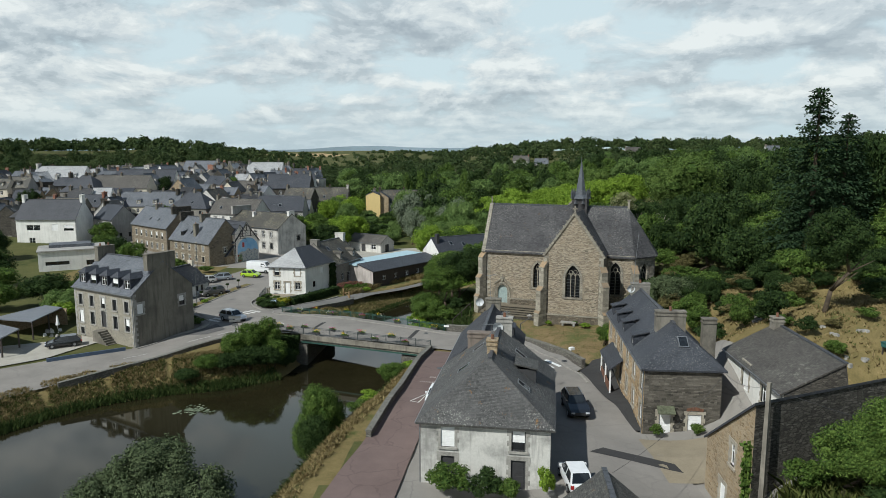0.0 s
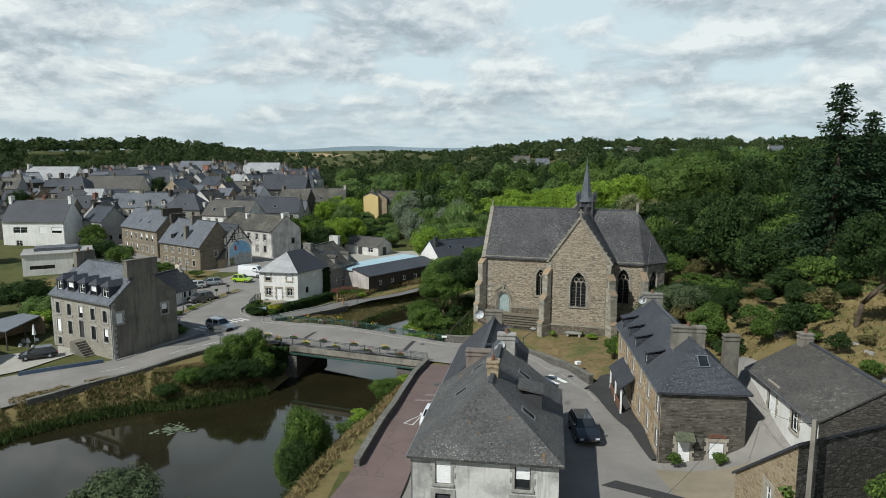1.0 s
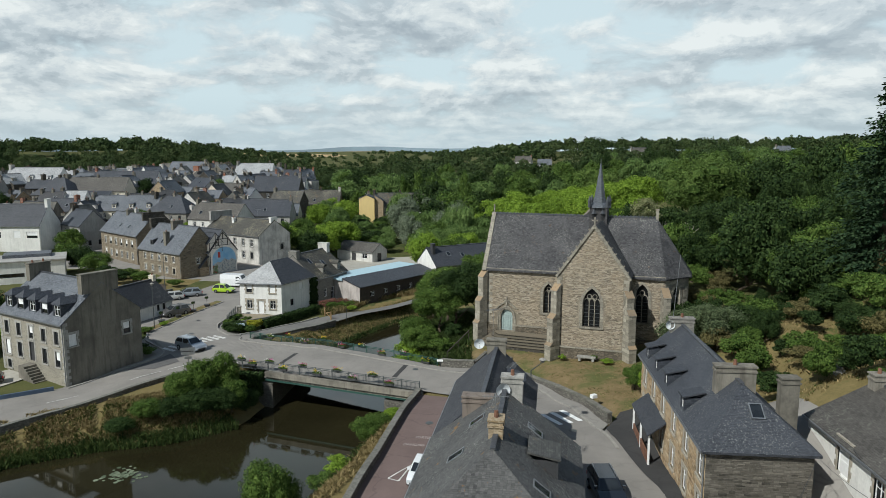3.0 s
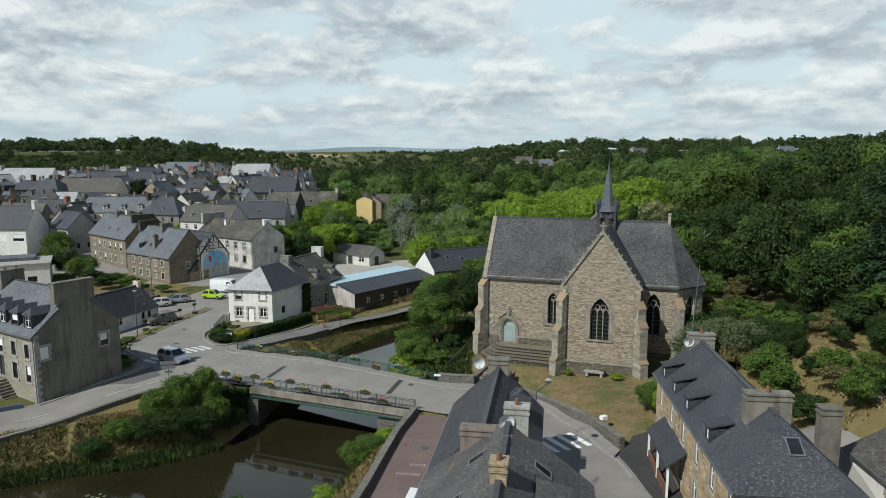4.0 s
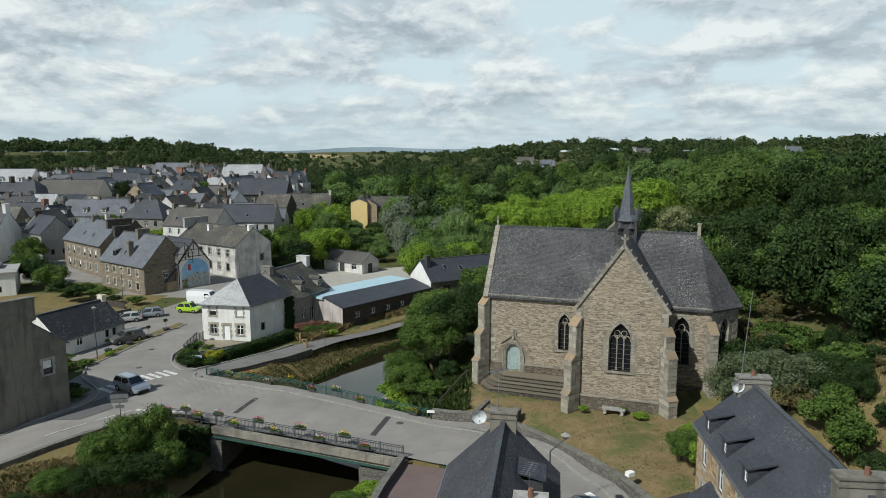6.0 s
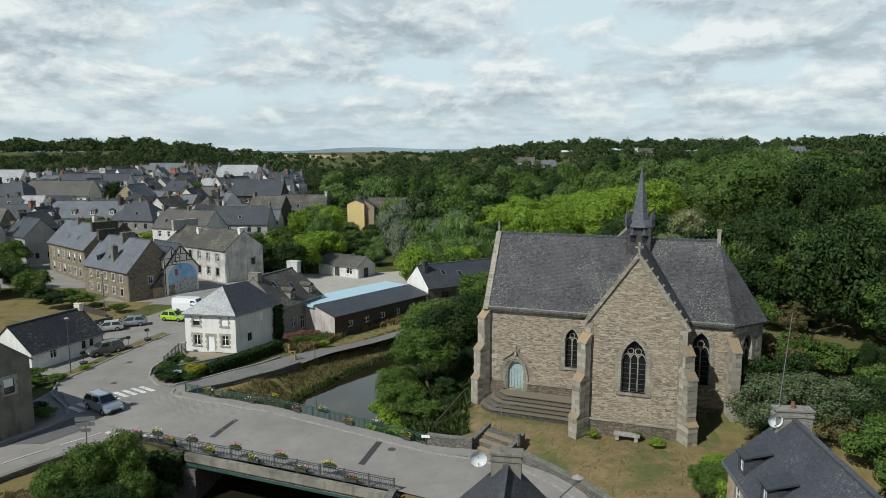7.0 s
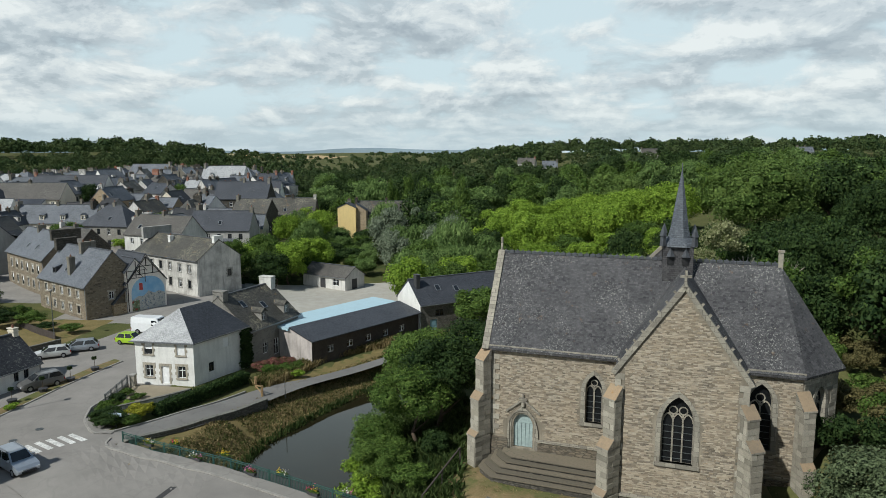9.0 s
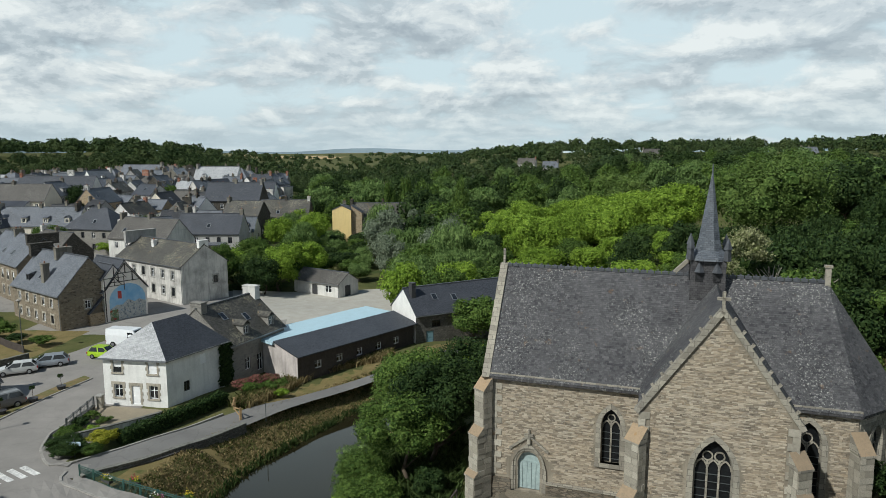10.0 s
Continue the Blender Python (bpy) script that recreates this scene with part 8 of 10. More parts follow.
put(-27, 244, 3, 18, 8, 2, "grey_wall", "slate_moss")
put(-37.0, 238.0, 93, 6, 5.0, 3, "yellow_wall", "slate_dark", steep=0.45)
put(-90, 212, -10, 13, 9, 2, "grey_stone", "slate_dark", hip=True)
put(-70, 196, -20, 16, 8, 2, "pale_wall", "slate_brown")
put(-60, 205, 3, 14, 8, 2, "grey_wall", "slate_dark")
put(-88, 192, -30, 12, 8, 1, "dark_stone", "slate_brown")
put(-100, 182, -35, 10, 7, 2, "grey_wall", "slate_dark")
for _ in range(900):
    x, y = vr.uniform(-175, -52), vr.uniform(186, 325)
    if y < 205 and x > -104:
        continue
    if x > -60 - (y - 200) * 0.2 + 6 or math.degrees(math.atan2(x, y)) > -13:
        continue
    L, W = vr.uniform(6.5, 10.5), vr.uniform(5.0, 7.2)
    if free(x, y, max(L, W) / 2):
        put(x, y, vr.choice((-8, 2, 6, 84, 95, -30, 60, 88)) + vr.uniform(-5, 5), L, W, vr.choice((1, 2, 2, 2)), vr.choice(walls), vr.choice(roofs), steep=vr.uniform(0.85, 1.15), hip=vr.random() < 0.12, dn=vr.choice((0, 0, 0, 1, 2)))

for x, y, h, r in ((-82, 221, 8, 3.0), (-112, 239, 9, 3.4), (-96, 262, 9, 3.6), (-138, 268, 10, 4.0), (-78, 255, 8, 3.0), (-104, 228, 7, 2.6), (-146, 214, 9, 3.6)):
    tree("dark" if x < -100 else "mid", x, y, h, r, trunk=0.1)
for i, (hx, hy) in enumerate(FAR_HOUSES):
    village_house(hx, hy, vr.uniform(-20, 20), vr.uniform(9, 13), 7, 1, "pale_wall", vr.choice(("slate_light", "slate_brown")), base=bz(hx, hy) + 1.5)
# hills on the skyline, the haze of distance painted in as flat blue
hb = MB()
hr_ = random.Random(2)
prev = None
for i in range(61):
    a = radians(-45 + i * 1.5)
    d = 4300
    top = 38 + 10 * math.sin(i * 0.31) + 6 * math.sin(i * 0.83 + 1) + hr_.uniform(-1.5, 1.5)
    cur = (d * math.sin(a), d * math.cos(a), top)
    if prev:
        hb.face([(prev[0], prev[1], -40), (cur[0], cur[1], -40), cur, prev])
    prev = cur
single("backdrop", hb, plain("hazed_hills", (0.30, 0.38, 0.45), 1.0, 0, 0.1, 0.004), "low hills far on the skyline painted haze blue", "hills", "structure")

# ---- road markings, kerbs ----


def stripe(name, pts, mat, label, lift=0.105, category="road marking"):
    """A flat painted or patched shape on the road, cut small so that it follows the ground."""
    mb = MB()
    (ax, ay), (bx, by), (cx, cy), (dx_, dy_) = pts
    n = max(1, int(math.hypot(bx - ax, by - ay) / 0.6))
    for i in range(n):
        q = []
        for t, s in ((i / n, 0), ((i + 1) / n, 0), ((i + 1) / n, 1), (i / n, 1)):
            x = (ax + (bx - ax) * t) * (1 - s) + (dx_ + (cx - dx_) * t) * s
            y = (ay + (by - ay) * t) * (1 - s) + (dy_ + (cy - dy_) * t) * s
            q.append((x, y, bz(x, y) + lift))
        mb.face(q)
    return single(name, mb, mat, label, category, "structure")


def bar(a, b, w):
    d = Vector((b[0] - a[0], b[1] - a[1])).normalized() * w / 2
    return [(a[0] + d.y, a[1] - d.x), (b[0] + d.y, b[1] - d.x), (b[0] - d.y, b[1] + d.x), (a[0] - d.y, a[1] + d.x)]


for i in range(9):
    t = i / 8
    a = (-41.05 + 4.4 * t - 0.25 * math.sin(math.pi * t), 99.3 + 5.85 * t + 0.35 * math.sin(math.pi * t))
    stripe("zebra_stripe", bar(a, (a[0] + 2.1, a[1] - 1.2), 0.5), M["white_line"], "worn white zebra crossing stripe")
for i in range(5):
    a = (3.95 + 0.91 * i, 73.05 + 0.57 * i)
    stripe("zebra_stripe", bar(a, (a[0] + 1.45, a[1] - 2.45), 0.5), M["white_fresh"], "fresh white zebra crossing stripe", 0.10)
for i in range(7):
    a = (-33.5 + 0.82 * i, 92.7 - 0.23 * i)
    stripe("give_way_dash", bar(a, (a[0] + 0.5, a[1] - 0.14), 0.45), M["white_line"], "white give-way dash on the road")
stripe("lane_line", bar((-38.8, 86.5), (-36.5, 89.2), 0.12), M["white_line"], "white painted lane line")
stripe("lane_line", bar((-36.0, 89.9), (-33.9, 92.6), 0.12), M["white_line"], "white painted lane line")
stripe("lane_line", bar((-44.5, 80.3), (-42.4, 82.6), 0.12), M["white_line"], "white painted lane line")
for a, b in (((-6.3, 60.7), (-4.8, 63.4)), ((-4.8, 63.4), (-5.5, 60.3)), ((-5.5, 60.3), (-6.3, 60.7))):
    stripe("lane_line", bar(a, b, 0.12), M["white_line"], "white painted triangle line")
stripe("road_patch", bar((-22.0, 94.2), (-22.7, 90.2), 0.55), M["asphalt_dark"], "dark bridge joint strip in the road", 0.085, "road patch")
stripe("road_patch", bar((-8.2, 89.8), (-9.0, 85.5), 0.55), M["asphalt_dark"], "dark bridge joint strip in the road", 0.085, "road patch")
stripe("road_patch", [(-41.2, 90.5), (-39.0, 97.0), (-36.2, 93.4), (-37.8, 90.3)], asphalt_mat("asphalt_mid", (0.125, 0.12, 0.118), 0.3), "darker patched asphalt", 0.082, "road patch")
stripe("road_patch", [(9.6, 50.2), (14.3, 47.6), (14.6, 46.4), (8.4, 49.2)], M["asphalt_dark"], "dark trench patch across the street", 0.09, "road patch")
for (x, y) in ((-40.9, 103.6), (-40.2, 106.2), (-7.0, 88.4), (8.0, 70.2), (-4.2, 72.0)):
    mb = MB()
    mb.tube((x, y, bz(x, y) + 0.05), (x, y, bz(x, y) + 0.10), 0.34, 0.34, 14)
    single("manhole_cover", mb, M["grey_iron"], "round iron manhole cover in the road", "manhole cover")


def kerb(line, label, inner=None, w=0.2, h=0.16, name="kerb"):
    """Row of kerb stones along a plan line; each about a metre long."""
    e = thing(name, Matrix.Identity(4), label, "kerb", kind="structure")
    pts = line_points(line, 1.0)
    for (ax, ay), (bx, by) in zip(pts, pts[1:]):
        d = Vector((bx - ax, by - ay)).normalized()
        a = Vector((ax, ay)) + d * 0.012
        b = Vector((bx, by)) - d * 0.012
        nx, ny = -d.y * w / 2, d.x * w / 2
        za, zb = bz(a.x, a.y), bz(b.x, b.y)
        mb = MB()
        lo = [(a.x - nx, a.y - ny, za - 0.2), (b.x - nx, b.y - ny, zb - 0.2), (b.x + nx, b.y + ny, zb - 0.2), (a.x + nx, a.y + ny, za - 0.2)]
        hi = [(a.x - nx, a.y - ny, za + h), (b.x - nx, b.y - ny, zb + h), (b.x + nx, b.y + ny, zb + h), (a.x + nx, a.y + ny, za + h)]
        mb.face(hi)
        for i in range(4):
            j = (i + 1) % 4
            mb.face([lo[i], lo[j], hi[j], hi[i]])
        part("kerb_stone", mb, M["kerb"], e)


kerb([(-45.0, 85.0), (-41.1, 92.6), (-39.8, 95.0), (-40.0, 97.5), (-41.2, 99.2), (-45, 102.6), (-47.6, 108.5)], "pale stone kerb round the house corner")
kerb([(-39.2, 119), (-38.8, 112), (-37.4, 108.6), (-35.6, 106.3), (-34.6, 105.5), (-33.2, 106.0), (-31.4, 108.4), (-29.5, 111.0), (-27.2, 114.4), (-25.0, 118.0)], "pale stone kerb round the garden")
kerb([(-32.6, 104.6), (-32.4, 103.2), (-30.8, 101.9), (-25, 98.7), (-17, 94.6), (-10, 91.0), (-3.8, 87.9), (3.2, 84.9)], "pale stone kerb along the bridge pavement")
kerb([(3.2, 84.9), (6.4, 80.8), (8.9, 75.4), (10.4, 70.0), (11.0, 66.5)], "low stone kerb along the street")
kerb([(-46.6, 106.5), (-46.2, 112.5), (-45.9, 117.1), (-45.0, 122.3), (-43.8, 127.5)], "low stone kerb along the planted strip")
drape("pavement", [(-31.4, 103.9), (-25.4, 100.4), (-17.8, 96.4), (-10.9, 92.8), (-4.2, 89.4), (1.5, 87.4)], [(-30.8, 102.0), (-25, 98.8), (-17, 94.7), (-10, 91.1), (-3.8, 88.0), (1.8, 85.8)], M["pavement"], 0.15, "narrow grey pavement on the bridge", "pavement", 2)
drape("pavement", [(-44.6, 86.2), (-41.0, 94.2), (-40.7, 96.6), (-42.2, 98.6)], [(-44.9, 85.2), (-40.9, 92.9), (-39.9, 95.2), (-40.3, 97.5)], M["pavement"], 0.13, "narrow grey pavement along the house", "pavement", 2)
drape("pavement", [(3.2, 86.2), (7.2, 81.4), (10.0, 75.8), (11.2, 71.8)], [(3.2, 85.0), (6.4, 81.0), (9.0, 75.5), (10.4, 70.2)], M["pavement"], 0.13, "narrow grey pavement below the wall", "pavement", 2)

# ---- vehicles ----


def paint(name, col, rough=0.25, metal=0.0):
    m = Mat(name, rough, metal, 0.5)
    m.color(m.ramp(m.noise(3.0, 3, 0.5), (0.3, mul(col, 0.94)), (0.7, mul(col, 1.04))))
    m.b.inputs["Coat Weight"].default_value = 0.6
    return m.m


TYRE = plain("tyre", (0.02, 0.02, 0.021), 0.9)
RIM = plain("rim", (0.35, 0.36, 0.37), 0.35, 0.8)
LAMP_GLASS = plain("lamp_glass", (0.55, 0.57, 0.60), 0.15)
TAIL = plain("tail_lamp", (0.30, 0.02, 0.02), 0.25)
TRIM = plain("car_trim", (0.03, 0.03, 0.032), 0.6)


def vehicle(x, y, ang, L, W, H, col, label, kind="hatch", z=None, category="car"):
    """A car or van; its front towards +x before turning."""
    z = bz(x, y) + 0.08 if z is None else z
    e = thing("van" if kind == "van" else "car", pose(x, y, z, 0, 0, ang), label, category, "vehicles")
    w = W / 2
    if kind == "van":
        prof = [(-L / 2, 0.35, H * 0.97), (-L / 2 + 0.1, 0.3, H), (L * 0.18, 0.3, H), (L * 0.26, 0.3, H * 0.97), (L * 0.38, 0.3, 1.28), (L * 0.47, 0.32, 1.02), (L / 2, 0.4, 0.72)]
        belt, g0, g1, r0, r1 = 1.2, L * 0.10, L * 0.385, L * 0.10, L * 0.255
    elif kind == "suv":
        prof = [(-L / 2, 0.45, 0.95), (-L / 2 + 0.12, 0.35, 1.10), (-L * 0.2, 0.3, 1.10), (L * 0.2, 0.3, 1.08), (L * 0.28, 0.3, 1.05), (L * 0.45, 0.32, 0.88), (L / 2, 0.42, 0.66)]
        belt, g0, g1, r0, r1 = 1.08, -L / 2 + 0.08, L * 0.25, -L / 2 + 0.45, L * 0.08
    else:
        prof = [(-L / 2, 0.42, 0.80), (-L / 2 + 0.1, 0.32, 0.95), (-L * 0.2, 0.26, 0.94), (L * 0.2, 0.26, 0.92), (L * 0.27, 0.26, 0.90), (L * 0.44, 0.28, 0.74), (L / 2, 0.38, 0.56)]
        belt, g0, g1, r0, r1 = 0.92, -L / 2 + 0.12, L * 0.27, -L / 2 + 0.6, L * 0.07
    mb = MB()
    rings = []
    for px, lo, hi in prof:
        k = 0.90 if abs(px) > L * 0.47 else 1.0
        up = 0.86 if kind == "van" and hi > 1.6 else 0.95
        rings.append([(px, -w * k * 0.94, lo), (px, -w * k, lo + 0.18), (px, -w * k, lo + (hi - lo) * 0.62), (px, -w * k * up, hi), (px, w * k * up, hi), (px, w * k, lo + (hi - lo) * 0.62), (px, w * k, lo + 0.18), (px, w * k * 0.94, lo)])
    for a, b in zip(rings, rings[1:]):
        for i in range(8):
            j = (i + 1) % 8
            mb.face([a[i], b[i], b[j], a[j]][::-1])
    mb.face(rings[0]); mb.face(rings[-1][::-1])
    if kind != "van":
        lo = [(g0, -w * 0.93, belt - 0.03), (g1, -w * 0.90, belt - 0.03), (g1, w * 0.90, belt - 0.03), (g0, w * 0.93, belt - 0.03)]
        hi = [(r0, -w * 0.74, H), (r1, -w * 0.72, H), (r1, w * 0.72, H), (r0, w * 0.74, H)]
        mb.face(hi)
        for i in range(4):
            j = (i + 1) % 4
            mb.face([lo[i], lo[j], hi[j], hi[i]])
    part("body", mb, col, e, smooth=False)
    panes = []

    def inset(q, out, sx=0.08, sz=0.10):
        q = [Vector(p) for p in q]
        c = sum(q, Vector()) / 4
        n = (q[1] - q[0]).cross(q[3] - q[0]).normalized() * out
        return [c + (p - c) * 0.86 + n for p in q]

    if kind != "van":
        quads = [[lo[1], lo[2], hi[2], hi[1]], [lo[3], lo[0], hi[0], hi[3]]]
        for a, b, c, d in ((lo[0], lo[1], hi[1], hi[0]), (lo[2], lo[3], hi[3], hi[2])):
            a, b, c, d = (Vector(p) for p in (a, b, c, d))
            m0, m1 = (a + b) / 2, (c + d) / 2
            quads += [[a, m0, m1, d], [m0, b, c, m1]]
    else:
        zt = H * 0.95
        quads = [[(L * 0.385, -w * 0.84, 1.30), (L * 0.385, w * 0.84, 1.30), (L * 0.262, w * 0.80, zt), (L * 0.262, -w * 0.80, zt)]]
        for s in (-1, 1):
            q = [(L * 0.10, s * w * 0.995, 1.25), (L * 0.345, s * w * 0.99, 1.22), (L * 0.25, s * w * 0.915, zt - 0.22), (L * 0.10, s * w * 0.93, zt - 0.16)]
            quads.append(q if s < 0 else [q[1], q[0], q[3], q[2]])
    for q in quads:
        g = MB()
        g.face(inset(q, 0.02)); part("window", g, M["glass"], e)
    wr = 0.36 if kind == "van" else 0.35 if kind == "suv" else 0.31
    for px in (-L * 0.30, L * 0.31):
        for s in (-1, 1):
            t = MB()
            t.tube((px, s * (w - 0.2), wr), (px, s * (w + 0.02), wr), wr, wr, 14)
            tyre = part("wheel", t, TYRE, e)
            r = MB()
            r.tube((px, s * (w + 0.005), wr), (px, s * (w + 0.03), wr), wr * 0.62, wr * 0.55, 10)
            part("rim", r, RIM, tyre)
    fz = prof[-1][1]
    for s in (-1, 1):
        h_ = MB()
        h_.box(L / 2 - 0.22, s * w * 0.68 - 0.16, fz + 0.14, L / 2 + 0.02, s * w * 0.68 + 0.16, fz + 0.27)
        part("headlight", h_, LAMP_GLASS, e)
        h_ = MB()
        h_.box(-L / 2 - 0.02, s * w * 0.80 - 0.1, 0.62, -L / 2 + 0.1, s * w * 0.80 + 0.1, 0.86)
        part("tail_light", h_, TAIL, e)
        h_ = MB()
        h_.box(g1 - 0.35, s * (w + 0.02) - 0.10, belt + 0.02, g1 - 0.2, s * (w + 0.02) + 0.10, belt + 0.2)
        part("mirror", h_, col, e)
    b = MB()
    b.box(L / 2 - 0.06, -w * 0.6, fz, L / 2 + 0.03, w * 0.6, fz + 0.14)
    b.box(-L / 2 - 0.03, -w * 0.8, 0.3, -L / 2 + 0.05, w * 0.8, 0.48)
    part("bumper", b, TRIM, e)
    if kind == "suv":
        for s in (-1, 1):
            r = MB()
            r.beam((r0 + 0.1, s * w * 0.66, H + 0.05), (r1 - 0.1, s * w * 0.66, H + 0.05), 0.05)
            part("roof_rail", r, RIM, e)
    return e


silver = paint("silver_paint", (0.34, 0.37, 0.41), 0.3, 0.5)
vehicle(-36.9, 98.4, -32, 4.45, 1.84, 1.64, silver, "silver sport utility car on the road", "suv")
vehicle(-48.1, 118.4, 232, 4.4, 1.8, 1.62, paint("grey_paint", (0.16, 0.155, 0.15), 0.3, 0.4), "dark grey family car parked on the verge", "suv")
vehicle(-51.6, 131.6, 208, 4.5, 1.75, 1.45, silver, "silver estate car in the car park")
vehicle(-53.6, 128.9, 210, 4.3, 1.75, 1.42, paint("pale_paint", (0.52, 0.52, 0.50), 0.3, 0.3), "pale silver car in the car park")
vehicle(-46.6, 135.2, -8, 3.9, 1.7, 1.5, paint("lime_paint", (0.34, 0.52, 0.03), 0.3), "lime green hatchback in the car park")
vehicle(-46.4, 140.6, -8, 5.4, 2.0, 2.4, paint("white_van_paint", (0.72, 0.73, 0.74), 0.35), "white panel van in the car park", "van", category="van")
vehicle(-42.0, 143.2, -10, 4.0, 1.7, 1.46, paint("white_car_paint", (0.70, 0.71, 0.72), 0.3), "white car beside the van")
vehicle(-38.9, 143.8, 25, 4.0, 1.72, 1.5, bpy.data.materials["white_car_paint"], "white hatchback parked by the verge")
vehicle(-55.3, 85.5, 212, 4.3, 1.75, 1.46, paint("black_paint", (0.015, 0.017, 0.022), 0.2), "black car on the gravel beside the house")
vehicle(6.6, 43.9, 96, 3.9, 1.65, 1.5, bpy.data.materials["white_car_paint"], "small white car parked by the house")
vehicle(8.5, 57.8, -86, 4.4, 1.8, 1.56, bpy.data.materials["black_paint"], "black car in the street", "suv")
vehicle(-3.95, 60.7, -98, 3.4, 1.4, 1.35, bpy.data.materials["white_car_paint"], "white pickup parked by the house wall")

# words painted on the lane
for word, x, y in (("SORTIE", -5.15, 68.75), ("DANGEREUSE", -6.0, 67.3)):
    letters = bpy.data.curves.new("road_lettering", "FONT")
    letters.body, letters.size, letters.extrude = word, 0.42, 0.004
    letters.materials.append(plain("worn_lettering", (0.38, 0.33, 0.31), 0.9, 0, 0.3, 8.0))
    ob = new("road_lettering", letters)
    ob.matrix_world = pose(x, y, bz(x, y) + 0.105, -2, 0, -4) @ Matrix.Diagonal((0.95, 1.5, 1, 1))
    tagged(ob, "worn white lettering painted on the lane", "road marking", kind="structure")

# ---- street furniture ----


def lamp_post(x, y, h, label, ang=0.0, arm=0.0):
    z = bz(x, y)
    e = thing("street_lamp", pose(x, y, z, 0, 0, ang), label, "street lamp")
    mb = MB()
    mb.tube((0, 0, -0.2), (0, 0, h), 0.07, 0.045, 8)
    if arm:
        mb.tube((0, 0, h), (arm, 0, h + 0.45), 0.04, 0.03, 6)
    part("post", mb, M["grey_iron"], e)
    hd = MB()
    ax, az = arm, h + (0.45 if arm else 0.0)
    hd.tube((ax, 0, az - 0.02), (ax, 0, az + 0.22), 0.12, 0.3, 10)
    hd.tube((ax, 0, az + 0.22), (ax, 0, az + 0.38), 0.32, 0.06, 10)
    part("head", hd, M["kerb"], e, "pale grey lamp head")


lamp_post(-47.3, 109.8, 6.4, "grey lamp post with a broad head", 0)
lamp_post(-58.5, 137.0, 6.6, "grey lamp post beside the car park", 0)
lamp_post(4.35, 69.4, 5.4, "street lamp with a bent arm by the house", 40, 1.3)


def road_sign(x, y, h, boards, label, ang):
    z = bz(x, y)
    e = thing("road_sign", pose(x, y, z, 0, 0, ang), label, "road sign")
    mb = MB()
    mb.tube((0, 0, -0.2), (0, 0, h), 0.04, 0.04, 8)
    part("post", mb, M["grey_iron"], e)
    for (zz_, w, hh, mt) in boards:
        b = MB()
        b.box(-w / 2, -0.06, zz_, w / 2, -0.03, zz_ + hh)
        part("board", b, mt, e)


road_sign(-44.2, 91.9, 2.3, [(0.9, 1.0, 0.28, M["white_paint"]), (1.25, 1.05, 0.28, M["white_paint"]), (1.6, 1.0, 0.28, M["white_paint"]), (1.95, 0.9, 0.25, M["white_paint"])], "stack of white direction boards on a post", 60)
road_sign(-33.4, 89.6, 2.9, [(2.0, 1.5, 0.35, M["zinc"]), (2.45, 1.6, 0.4, M["zinc"]), (1.5, 0.8, 0.3, M["zinc"])], "grey backed road sign on a post", 15)
road_sign(-33.6, 107.4, 1.6, [(1.0, 1.2, 0.35, plain("sign_blue", (0.45, 0.55, 0.65)))], "small pale blue board among shrubs", 0)
road_sign(-4.3, 89.4, 1.1, [(0.75, 0.7, 0.25, M["white_paint"])], "small white sign at the rail end", 0)
road_sign(-20.4, 117.1, 1.6, [], "thin wooden marker post on the bank", 0)


def planter(x, y):
    z = bz(x, y)
    e = thing("planter", pose(x, y, z, 0, 0, 0), "dark round planter with a small clipped tree", "planter", "planters")
    mb = MB()
    mb.tube((0, 0, 0), (0, 0, 0.5), 0.32, 0.5, 10)
    part("tub", mb, M["dark_frame"], e)
    mb = MB()
    mb.tube((0, 0, 0.4), (0, 0, 1.4), 0.03, 0.025, 6)
    part("stem", mb, M["bark"], e)
    o = part("crown", SPECIES["bush_dark"][0], None, e)
    o.location, o.scale = (0, 0, 1.6), (0.36, 0.36, 0.36)


for p in ((-45.9, 120.3), (-45.2, 124.0), (-46.9, 116.9), (-47.9, 113.4)):
    planter(*p)

# concrete pole with cables, mast and dishes
mb = MB()
mb.tube((16.0, 37.0, 2.0), (16.0, 37.0, 13.4), 0.22, 0.14, 4)
pl = single("utility_pole", mb, M["concrete"], "square concrete utility pole with cables", "utility pole")


def cable(a, b, sag, label="thin black overhead cable"):
    mb = MB()
    a, b = Vector(a), Vector(b)
    last = a
    for i in range(1, 13):
        t = i / 12
        p = a.lerp(b, t) - Vector((0, 0, sag * 4 * t * (1 - t)))
        mb.tube(last, p, 0.014, 0.014, 4)
        last = p
    single("cable", mb, M["dark_frame"], label, "cable")


cable((16.0, 37.0, 13.2), (19.5, 53.4, 8.6), 0.5); cable((16.0, 37.0, 13.0), (23.0, 57.5, 8.4), 0.6); cable((16.0, 37.0, 13.1), (34, 30, 11), 0.8); cable((19.3, 53.2, 8.2), (7.5, 36.2, 8.3), 0.6)


